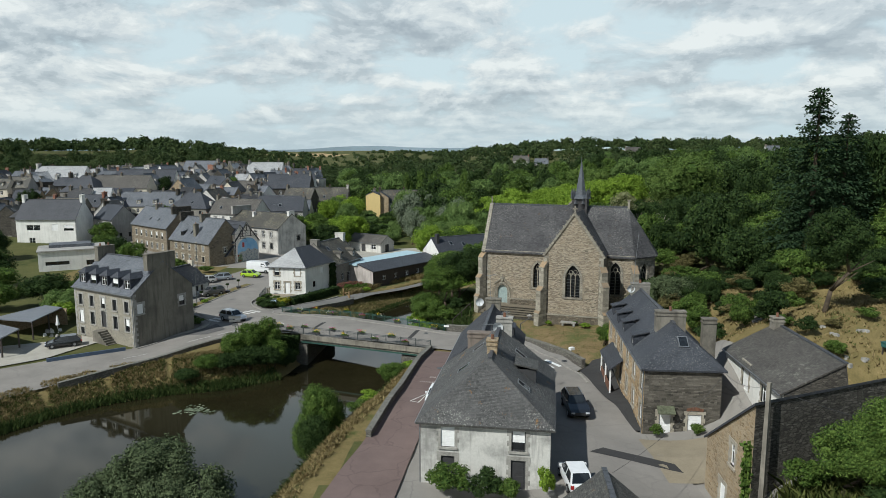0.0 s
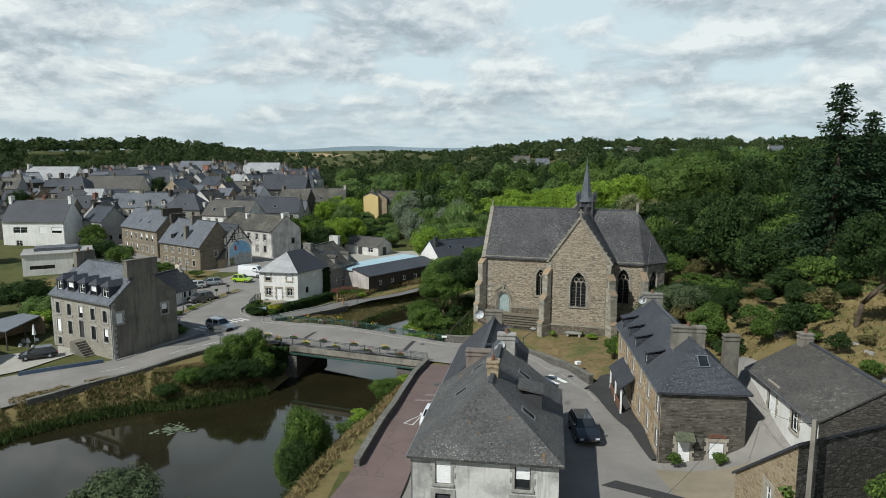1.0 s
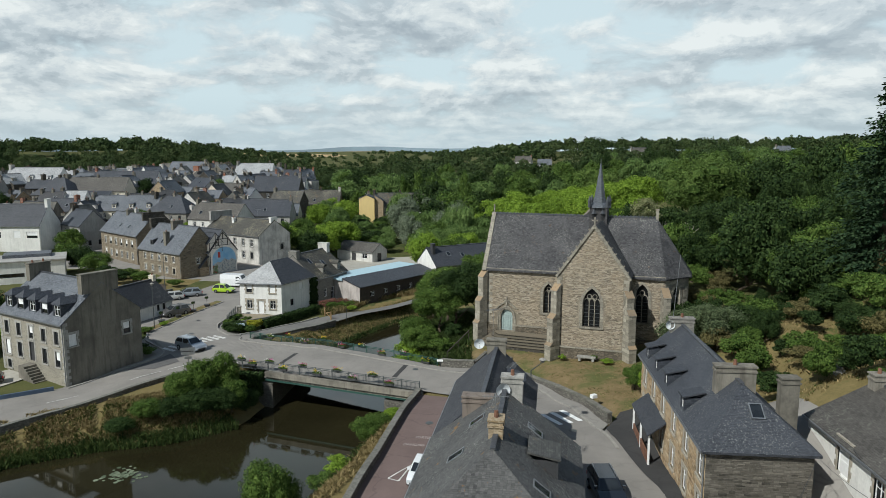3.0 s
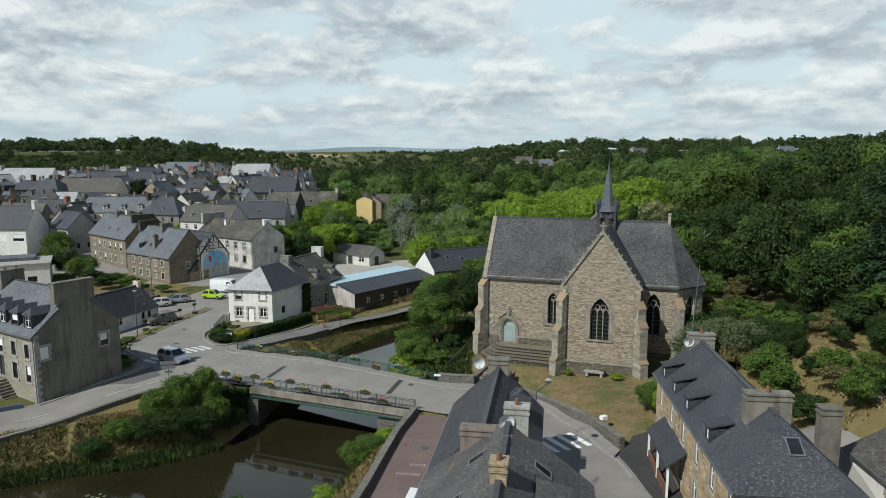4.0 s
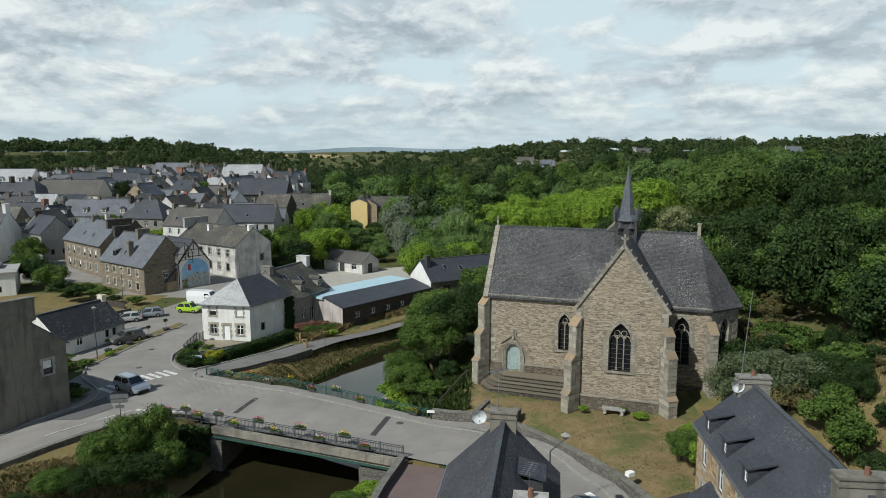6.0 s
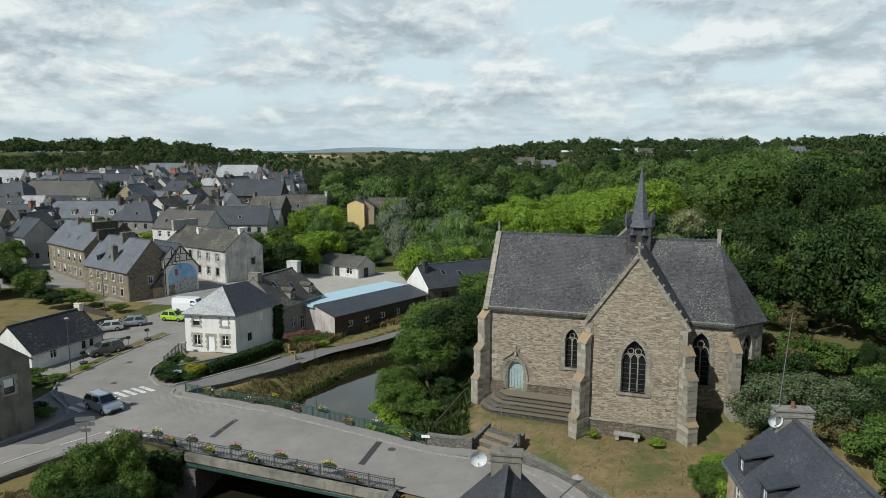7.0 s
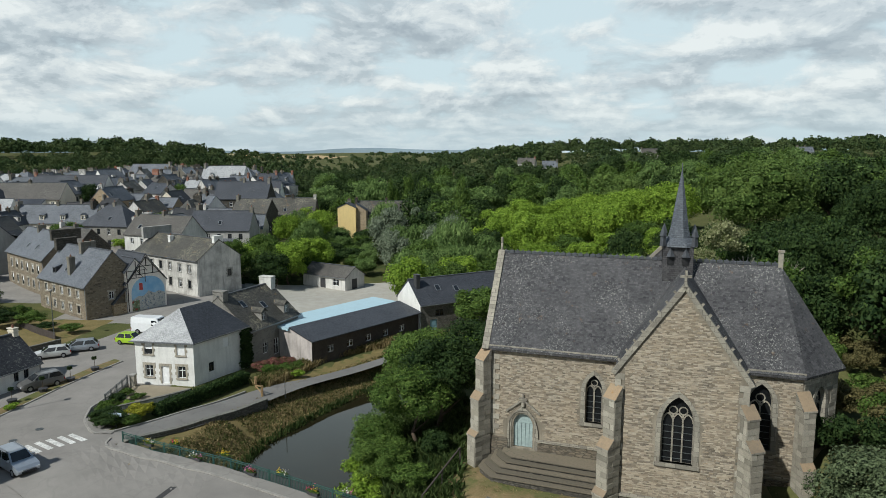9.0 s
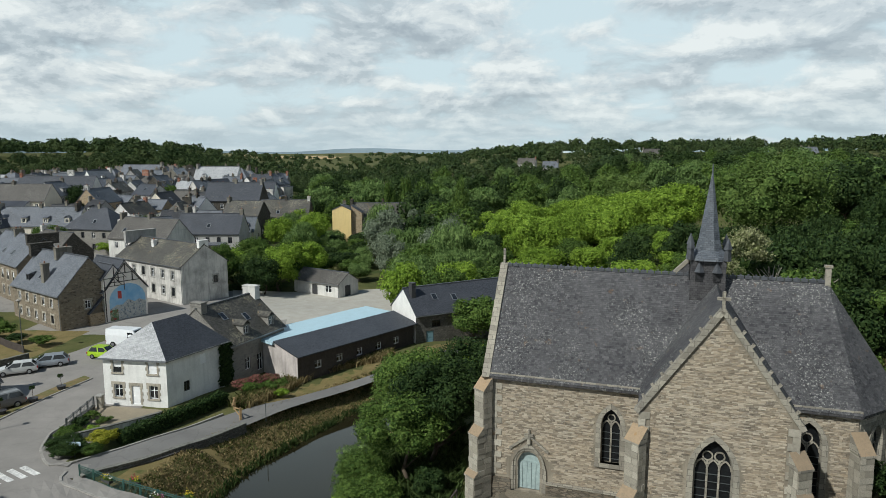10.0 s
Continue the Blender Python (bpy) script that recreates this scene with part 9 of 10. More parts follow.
def dish(x, y, z, ang, d=0.8):
    e = thing("satellite_dish", pose(x, y, z, 0, 0, ang), "round pale satellite dish on a chimney", "satellite dish", "satellite dishes")
    mb = MB()
    n = 16
    for r0, r1, y0, y1 in ((0, 0.35, 0.10, 0.07), (0.35, 0.7, 0.07, 0.0), (0.7, 1.0, 0.0, -0.1)):
        for i in range(n):
            a, b = 2 * math.pi * i / n, 2 * math.pi * (i + 1) / n
            mb.face([(r0 * d / 2 * math.cos(a), y0, r0 * d / 2 * math.sin(a)), (r0 * d / 2 * math.cos(b), y0, r0 * d / 2 * math.sin(b)), (r1 * d / 2 * math.cos(b), y1, r1 * d / 2 * math.sin(b)), (r1 * d / 2 * math.cos(a), y1, r1 * d / 2 * math.sin(a))])
    part("reflector", mb, plain("dish_paint", (0.50, 0.52, 0.53), 0.5), e)
    mb = MB()
    mb.beam((0, 0.08, 0), (0, 0.5, -0.5), 0.05); mb.beam((0, 0.0, -0.35), (0, -0.45, -0.05), 0.03)
    part("arm", mb, M["grey_iron"], e)


dish(0.1, 68.3, 10.7, 0, 0.85); dish(1.6, 56.0, 11.3, 10, 0.9); dish(16.2, 72.4, 11.4, 0, 0.8); dish(35.5, 62.0, 9.5, 60, 1.0)
mb = MB(); mb.tube((16.5, 72.8, 11.5), (16.9, 72.8, 17.3), 0.03, 0.02, 6); single("aerial_mast", mb, M["zinc"], "tall thin aerial mast on the chimney", "aerial")


def aerial(x, y, z, h, ang):
    e = thing("aerial", pose(x, y, z, 0, 0, ang), "thin television aerial on a roof", "aerial", "aerials")
    mb = MB()
    mb.tube((0, 0, 0), (0, 0, h), 0.02, 0.015, 5)
    part("mast", mb, M["zinc"], e)
    mb = MB()
    mb.beam((-0.7, 0, h - 0.1), (0.7, 0, h - 0.1), 0.03)
    for i in range(7):
        mb.beam((-0.6 + 0.2 * i, -0.3, h - 0.1), (-0.6 + 0.2 * i, 0.3, h - 0.1), 0.015)
    part("array", mb, M["zinc"], e)


aerial(1.2, 68.2, 10.6, 3.0, 30); aerial(2.4, 60, 8.5, 3.2, 70); aerial(1.0, 50.0, 12.0, 1.2, 0)
for x, y, z in ((-83, 172, 10.5), (-64, 156, 9.2), (-52, 172, 10.6), (-60, 205, 12), (-90, 212, 15), (-70, 197, 13), (-75, 240, 16)):
    aerial(x, y, z, 1.8, 25)

# ---- chapel green ----
e = thing("steps", Matrix.Identity(4), "rough stone steps up to the chapel green", "steps")
S_IN, S_AL = Vector((0.60, 0.80)), Vector((0.80, -0.60))     # into the green, and along a tread
for i in range(7):
    p0 = Vector((-0.5, 88.5)) + S_IN * 0.34 * i
    q = [p0, p0 + S_AL * 2.9, p0 + S_AL * 2.9 + S_IN * (2.6 - 0.34 * i), p0 + S_IN * (2.6 - 0.34 * i)]
    tr2 = MB()
    slab(tr2, [tuple(v) for v in q], 1.2, 1.80 + 0.17 * (i + 1))
    part("tread", tr2, M["lichen_stone"] if i % 2 else M["wall_stone"], e)
for k, off in enumerate((-0.45, 2.95)):
    ck = MB()
    p0 = Vector((-0.5, 88.5)) + S_AL * off
    q = [p0, p0 + S_AL * 0.42, p0 + S_AL * 0.42 + S_IN * 2.7, p0 + S_IN * 2.7]
    lo = [(v.x, v.y, 1.0) for v in q]
    hi = [(v.x, v.y, h) for v, h in zip(q, (2.55, 2.55, 3.35, 3.35))]
    ck.face(hi)
    for a in range(4):
        b = (a + 1) % 4
        ck.face([lo[a], lo[b], hi[b], hi[a]])
    part("cheek_wall", ck, M["wall_stone"], e)
mb = MB()
mb.box(-0.85, -0.25, 0.0, -0.6, 0.25, 0.4); mb.box(0.6, -0.25, 0.0, 0.85, 0.25, 0.4); mb.box(-1.0, -0.3, 0.4, 1.0, 0.3, 0.55)
single("stone_bench", mb, M["quoin_grey"], "low grey stone bench by the chapel", "bench", m=pose(11.8, 88.2, bz(11.8, 88.2), 0, 0, -16))
mb = MB(); mb.tube((0, 0, -0.2), (0, 0, 0.75), 0.28, 0.22, 8)
single("stone_post", mb, M["wall_stone"], "squat stone post at the steps", "post", m=pose(3.2, 87.9, 2.9))
e = thing("floodlight", pose(10.6, 75.9, 3.3, 0, 0, 30), "white floodlight box on a short stake", "floodlight")
mb = MB(); mb.box(-0.28, -0.2, 0.25, 0.28, 0.2, 0.55); part("case", mb, M["white_paint"], e)
mb = MB(); mb.tube((0, 0, -0.4), (0, 0, 0.3), 0.03, 0.03, 6); part("stake", mb, M["grey_iron"], e)
e = thing("handrail", Matrix.Identity(4), "old wooden handrail up the bank", "handrail")
mb = MB()
for a, b in (((-3.6, 91.6, 2.9), (-1.2, 96.4, 4.2)),):
    mb.beam(a, b, 0.09)
part("rail", mb, M["dark_wood"], e)
for x, y, z in ((-3.6, 91.6, 1.8), (-2.4, 94.0, 2.4), (-1.2, 96.4, 3.0)):
    mb = MB(); mb.beam((x, y, z - 0.5), (x, y, z + 1.15), 0.1); part("post", mb, M["dark_wood"], e)
e = thing("gate", pose(-23.6, 118.2, bz(-23.6, 118.2), 0, 0, -60), "pale timber barrier gate on the towpath", "gate")
for x in (-1.6, 1.6):
    mb = MB(); mb.box(x - 0.1, -0.1, -0.2, x + 0.1, 0.1, 1.25); part("post", mb, M["wood"], e)
for s in (-1, 1):
    mb = MB(); mb.beam((s * 1.6, 0, 1.1), (s * 0.35, -0.4, 0.95), 0.09); mb.beam((s * 1.6, 0, 0.35), (s * 0.35, -0.4, 0.85), 0.08); part("arm", mb, M["wood"], e)

# loose pale stones, a covered garden table and a path up the slope
gs = random.Random(8)
for i in range(14):
    x, y = gs.uniform(29.5, 35.5), gs.uniform(52, 60)
    st_ = MB()
    n_, r_ = 6, gs.uniform(0.18, 0.42)
    rim_ = [(math.cos(6.283 * k / n_) * r_ * gs.uniform(0.7, 1.1), math.sin(6.283 * k / n_) * r_ * gs.uniform(0.6, 1.0)) for k in range(n_)]
    top_ = [(a * 0.85, b * 0.85, 0.16) for a, b in rim_]
    st_.face(top_)
    for k in range(n_):
        a, b = rim_[k], rim_[(k + 1) % n_]
        st_.face([(a[0], a[1], -0.15), (b[0], b[1], -0.15), top_[(k + 1) % n_], top_[k]])
    single("flat_stone", st_, M["quoin_grey"], "pale flat stone lying on dry ground", "stone", m=pose(x, y, gz(x, y), 0, 0, gs.uniform(0, 360)), group="loose stones")
e = thing("garden_table", pose(33.2, 54.5, gz(33.2, 54.5), 0, 0, 20), "garden table under a dark green cover", "table")
mb = MB(); mb.box(-0.9, -0.55, 0.45, 0.9, 0.55, 0.80); mb.box(-0.95, -0.6, 0.78, 0.95, 0.6, 0.84)
part("cover", mb, plain("green_sheet", (0.03, 0.10, 0.09), 0.6), e)
for sx in (-0.8, 0.8):
    for sy in (-0.45, 0.45):
        mb = MB(); mb.box(sx - 0.04, sy - 0.04, -0.3, sx + 0.04, sy + 0.04, 0.47); part("leg", mb, M["dark_wood"], e)
e = thing("garden_steps", Matrix.Identity(4), "worn pale stone steps up the dry slope", "steps")
for i in range(7):
    x, y = 27.6 + i * 0.16, 66.5 + i * 0.75
    mb = MB(); mb.box(-0.55, -0.2, -0.25, 0.55, 0.2, 0.08)
    part("tread", mb, M["quoin_grey"], e, local=pose(x, y, gz(x, y) + 0.05, 0, 0, -10))

# ---- left hand buildings ----
e = thing("workshop", at(-95.0, 140.5, 31.0) @ Matrix.Translation((0, 0, -0.2)), "white flat-roofed building with a window band", "building")
mb = MB()
ops = [(3.6, 1.4, 4.6, 0.8), (10.0, 1.0, 1.6, 1.1)]
facade(mb, I4, 13.0, 4.4, ops, 0.15)
mb.box(0, 0.2, -0.5, 13.0, 10.0, 4.4, skip="f")
part("wall", mb, M["white_wall"], e)
for q in ops:
    opening_parts(e, I4, (*q, "n"), None)
mb = MB(); mb.box(-0.25, -0.3, 4.4, 13.3, 10.2, 4.65); part("roof", mb, M["grey_wall"], e)
mb = MB(); mb.box(2.0, 4.5, 4.65, 10.5, 9.5, 5.3); part("roof_upstand", mb, M["slate_light"], e)
house(at(-121.5, 172.0, 3.0), 15.8, 9.0, 0.5, 8.2, 12.9, M["white_wall"], M["slate_new"], "large white house with two gable chimneys", win={"f": [(4.5, 4.6, 3.6, 1.5, "w"), (10.2, 4.6, 1.6, 1.7, "s"), (13.8, 4.6, 2.6, 1.5, "b"), (4.0, 1.0, 1.6, 1.7, "w")]},
      chims=[(0.2, 4.5, 14.2, 0.7, 1.6, M["white_wall"], 0), (15.6, 4.5, 14.2, 0.7, 1.6, M["white_wall"], 0)], group="houses of the village")
# open garage with a grey sheet roof
e = thing("carport", Matrix.Translation((0, 0, -0.1)), "open garage under a grey sheet roof", "carport")
mb = MB()
for poly in ([(-60.0, 80.2), (-60.7, 84.8), (-69, 89), (-71, 81)], [(-61.6, 88.6), (-62.6, 97.2), (-66.0, 98.4), (-68.5, 90.0)]):
    mb.face([(x, y, 2.75) for x, y in poly][::-1]); mb.face([(x, y, 2.6) for x, y in poly])
    for i in range(4):
        a, b = poly[i], poly[(i + 1) % 4]
        mb.face([(a[0], a[1], 2.6), (b[0], b[1], 2.6), (b[0], b[1], 2.75), (a[0], a[1], 2.75)])
part("roof", mb, plain("sheet_roof", (0.20, 0.21, 0.23), 0.5, 0.3), e)
mb = MB()
for a, b in (((-69, 89.0), (-71, 81)), ((-61.9, 97.0), (-65.6, 98.2)), ((-65.6, 98.2), (-68, 90.2))):
    d = Vector((b[0] - a[0], b[1] - a[1])).normalized() * 0.1
    mb.face([(a[0], a[1], -0.3), (b[0], b[1], -0.3), (b[0], b[1], 2.6), (a[0], a[1], 2.6)])
    mb.face([(a[0] + d.y, a[1] - d.x, -0.3), (b[0] + d.y, b[1] - d.x, -0.3), (b[0] + d.y, b[1] - d.x, 2.6), (a[0] + d.y, a[1] - d.x, 2.6)])
part("wall", mb, M["brown_stone"], e)
for x, y in ((-60.2, 80.5), (-60.8, 84.6), (-61.7, 88.8), (-62.1, 93)):
    mb = MB(); mb.box(x - 0.08, y - 0.08, -0.3, x + 0.08, y + 0.08, 2.6); part("post", mb, M["dark_wood"], e)
stone_wall([(-53.4, 78.9), (-49.6, 81.6), (-46.2, 84.3)], 0.5, 0.22, plain("blue_board", (0.07, 0.10, 0.15), 0.6), "low dark blue boarded fence along the road", 0.3, "low_fence", False)
stone_wall([(-35.6, 110.2), (-33.2, 112.8), (-30.4, 116.4)], 0.75, 0.3, M["old_wall"], "white rendered garden wall", 0.4, "garden_wall")
drape("pavement", [(-38.6, 119.6), (-37.6, 112.4), (-36.0, 109.9)], [(-31.4, 118.6), (-32.4, 115.0), (-34.6, 111.4)], M["dust"], 0.10, "sandy forecourt garden before the white house", "yard", 4)
drape("road", [(-39.3, 119), (-38.9, 112.4), (-37.3, 108.4), (-35.3, 106.0), (-33.2, 105.9), (-31.4, 106.0)], [(-40.6, 119), (-39.6, 111), (-38.4, 105.6), (-36.4, 104.4), (-33.2, 103.4), (-31.0, 103.5)], M["asphalt"], 0.061, "grey asphalt round the garden corner", "road", 4)
drape("pavement", [(-37.2, 109.6), (-35.4, 107.0), (-34.2, 106.2), (-33.0, 106.1)], [(-37.4, 108.8), (-35.6, 106.4), (-34.4, 105.6), (-33.0, 105.4)], M["pavement"], 0.14, "narrow grey pavement round the flower bed", "pavement", 2)
drape("pavement", [(-39.0, 126), (-38.9, 119)], [(-38.4, 126), (-38.3, 119)], M["pavement"], 0.12, "narrow grey pavement by the white house", "pavement", 2)
stone_wall([(-37.4, 112.4), (-37.9, 115.0), (-38.3, 118.4)], 0.45, 0.25, M["wall_stone"], "low stone wall under the garden fence", 0.4, "garden_wall")
railing([(-37.4, 112.4, bz(-37.4, 112.4) + 0.5), (-38.3, 118.4, bz(-38.3, 118.4) + 0.5)], 0.9, M["grey_iron"], "thin wire garden fence", 0.3, 1.5)
e = thing("gate_pillar", pose(-37.9, 118.9, bz(-37.9, 118.9)), "stone gate pillar with a cap", "pillar")
mb = MB(); mb.box(-0.25, -0.25, -0.2, 0.25, 0.25, 1.3); part("shaft", mb, M["quoin"], e)
mb = MB(); mb.box(-0.32, -0.32, 1.3, 0.32, 0.32, 1.45); part("cap", mb, M["quoin_grey"], e)
# block of dark chimney-like boxes with clay pots at the street corner
e = thing("terrace_planter", pose(-34.6, 141.0, bz(-34.6, 141.0), 0, 0, -20), "dark tall box with clay pots on top", "planter")
mb = MB(); mb.box(-1.3, -0.9, 0, 1.3, 0.9, 2.2); part("box", mb, M["dark_frame"], e)
for i in range(4):
    mb = MB(); mb.tube((-0.9 + 0.6 * i, 0, 2.2), (-0.9 + 0.6 * i, 0, 2.65), 0.2, 0.26, 8); part("pot", mb, M["terracotta"], e)
# garden fences and a planted island by the car park
stone_wall([(-62.5, 139.5), (-58.2, 136.8)], 0.9, 0.08, M["dark_wood"], "dark boarded garden fence", 0.3, "fence", False)
stone_wall([(-68.0, 143.5), (-62.5, 139.5)], 0.9, 0.08, M["dark_wood"], "dark boarded garden fence", 0.3, "fence", False)
stone_wall([(-60.5, 127.0), (-57.5, 131.0), (-55.8, 134.2)], 0.7, 0.3, M["wall_stone"], "low stone wall along the car park", 0.3, "garden_wall")
drape("pavement", [(-40.6, 138.6), (-37.6, 141.4)], [(-39.6, 133.5), (-36.8, 138.8)], M["lawn"], 0.13, "small grass island beside the side street", "lawn", 3)
e = thing("parasol", pose(-60.4, 92.4, 0.0), "closed white garden parasol", "parasol")
mb = MB(); mb.tube((0, 0, 0), (0, 0, 2.6), 0.03, 0.03, 6); part("pole", mb, M["white_paint"], e)
mb = MB(); mb.tube((0, 0, 1.2), (0, 0, 2.6), 0.28, 0.06, 8); part("canopy", mb, M["white_paint"], e)
for i in range(9):
    mb = MB(); a = random.uniform(0, 6); mb.tube((0, 0, -0.1), (0.05, 0, 0.3), 0.3, 0.18, 7)
    single("garden_rock", mb, M["quoin_grey"] if i % 2 else M["white_wall"], "pale rock in the gravel garden", "rock", m=pose(-58.6 - random.uniform(0, 4), 90.2 + random.uniform(0, 3.4), 0.05, 0, 0, i * 50), group="garden rocks")

# ---- hedges, flower boxes, reeds, grasses ----


def blades(name, pts, h, w, mat, label, lean=0.35, seed=3, category="grass", per=1):
    """Many thin upright blades at plan points, as one mass."""
    r = np.random.default_rng(seed)
    p = np.repeat(np.array(pts), per, 0)
    p[:, :2] += r.normal(size=(len(p), 2)) * (0.12 if per > 1 else 0.0)
    n = len(p)
    z = ground_height(p[:, 0], p[:, 1]) - 0.05
    b = np.stack([p[:, 0], p[:, 1], z], 1)
    a = r.uniform(0, 2 * math.pi, n)
    s = np.stack([np.cos(a), np.sin(a), np.zeros(n)], 1)
    hh = (h * r.uniform(0.55, 1.25, n))[:, None]
    ln = r.normal(size=(n, 3)) * lean; ln[:, 2] = 1
    t = b + ln * hh
    m = b + ln * np.array([0.4, 0.4, 1.0]) * hh * 0.55
    ww = (w * r.uniform(0.6, 1.4, n))[:, None]
    V = np.stack([b - s * ww, b + s * ww, m + s * ww * 0.8, t, m - s * ww * 0.8], 1).reshape(-1, 3)
    nf = n
    me = bpy.data.meshes.new(name)
    me.vertices.add(len(V)); me.vertices.foreach_set("co", V.astype(np.float32).ravel())
    me.loops.add(len(V)); me.loops.foreach_set("vertex_index", np.arange(len(V), dtype=np.int32))
    me.polygons.add(nf); me.polygons.foreach_set("loop_start", np.arange(0, len(V), 5, dtype=np.int32))
    me.update(calc_edges=True)
    me.materials.append(mat)
    return tagged(new(name, me), label, category, kind="stuff")


def along(line, n, lo, hi, seed):
    """Points scattered beside a plan line, lo to hi metres to its left."""
    r = np.random.default_rng(seed)
    p = np.array(line, float)
    d = np.diff(p, axis=0); ln = np.hypot(*d.T)
    k = r.choice(len(d), n, p=ln / ln.sum())
    t = r.uniform(0, 1, n)[:, None]
    q = p[k] + d[k] * t
    nn = np.stack([-d[k][:, 1], d[k][:, 0]], 1) / ln[k][:, None]
    return q + nn * r.uniform(lo, hi, n)[:, None]


LB = LEFT[2:9]
reed = leaf_mat("reed", (0.022, 0.041, 0.012), (0.085, 0.118, 0.036))
straw = leaf_mat("straw", (0.15, 0.12, 0.05), (0.40, 0.31, 0.16))
tuft = leaf_mat("tuft", (0.04, 0.06, 0.015), (0.12, 0.13, 0.04))
blades("reeds", along(LB, 1900, -0.1, 1.4, 1), 0.62, 0.045, reed, "tall green reeds at the water's edge", 0.4, 1, "reeds", 4)
blades("bank_grass", along(LB, 4200, 1.2, 6.5, 2), 0.32, 0.045, straw, "dry straw-coloured grass on the bank", 0.7, 2, per=5)
blades("bank_grass", along(LB, 1600, 1.0, 5.0, 3), 0.38, 0.05, tuft, "green tufts of grass on the bank", 0.6, 3, per=4)
RB = RIGHT[2:7]
blades("bank_grass", along(RB, 2600, -5.6, -0.6, 4), 0.30, 0.045, straw, "dry straw-coloured grass above the river", 0.7, 4, per=4)
blades("bank_grass", along(RB, 1800, -3.5, 0.2, 5), 0.5, 0.05, reed, "green rushes above the river", 0.5, 5, per=4)
LB2 = LEFT[10:17]
blades("bank_grass", along(LB2, 3600, 0.0, 5.0, 6), 0.15, 0.045, straw, "dry mown grass on the canal bank", 0.7, 6, per=4)
blades("bank_grass", along(LB2, 2600, 0.0, 4.5, 7), 0.17, 0.045, tuft, "green grass on the canal bank", 0.6, 7, per=4)
blades("reeds", along(LB2, 700, -0.2, 0.7, 8), 0.55, 0.05, reed, "short reeds along the canal edge", 0.4, 8, "reeds", 3)
blades("border_grass", along([(-22.6, 119.5), (-18.6, 131.6), (-10, 138.0)], 1600, 0.3, 2.6, 9), 0.8, 0.05, straw, "tall dry grass border before the workshop", 0.4, 9, per=3)
blades("border_grass", along([(-22.6, 119.5), (-18.6, 131.6), (-10, 138.0)], 1200, 0.8, 3.0, 10), 0.8, 0.06, tuft, "tall green border before the workshop", 0.4, 10, per=3)
rg = np.random.default_rng(12)
gp = np.stack([rg.uniform(-2, 20, 5200), rg.uniform(72, 96, 5200)], 1)
gp = gp[(gp[:, 0] < 4 + (gp[:, 1] * 0 + 16)) & (gp[:, 0] + (gp[:, 1] - 87) * 0.62 > 3.6)]
blades("green_grass", gp[::2], 0.06, 0.035, straw, "short dry grass of the chapel green", 0.8, 12, per=3)
blades("green_grass", gp[::3] + 0.3, 0.07, 0.035, leaf_mat("green_blade", (0.08, 0.10, 0.03), (0.17, 0.18, 0.06)), "short green grass of the chapel green", 0.7, 13, per=3)
bp = np.stack([rg.uniform(-9.5, -0.8, 1800), rg.uniform(90.5, 112, 1800)], 1)
bp = bp[bp[:, 0] < -1.0]
blades("wild_growth", bp, 0.7, 0.08, reed, "lush wild green growth on the bank", 0.5, 14, "undergrowth", 6)
sp_ = np.stack([rg.uniform(23, 52, 5200), rg.uniform(45, 92, 5200)], 1)
sp_ = sp_[(sp_[:, 0] > 27) | (sp_[:, 1] > 62)]
blades("slope_grass", sp_[::4] + 0.2, 0.20, 0.045, tuft, "green tufts on the garden slope", 0.6, 17, per=5)
blades("slope_grass", sp_, 0.26, 0.05, straw, "dry tan grass on the garden slope", 0.6, 15, per=4)
qp = np.stack([rg.uniform(16.5, 34, 1500), rg.uniform(28, 37, 1500)], 1)
blades("slope_grass", qp, 0.8, 0.06, tuft, "rough green grass behind the wall", 0.5, 16, per=4)
# ivy on the left abutment

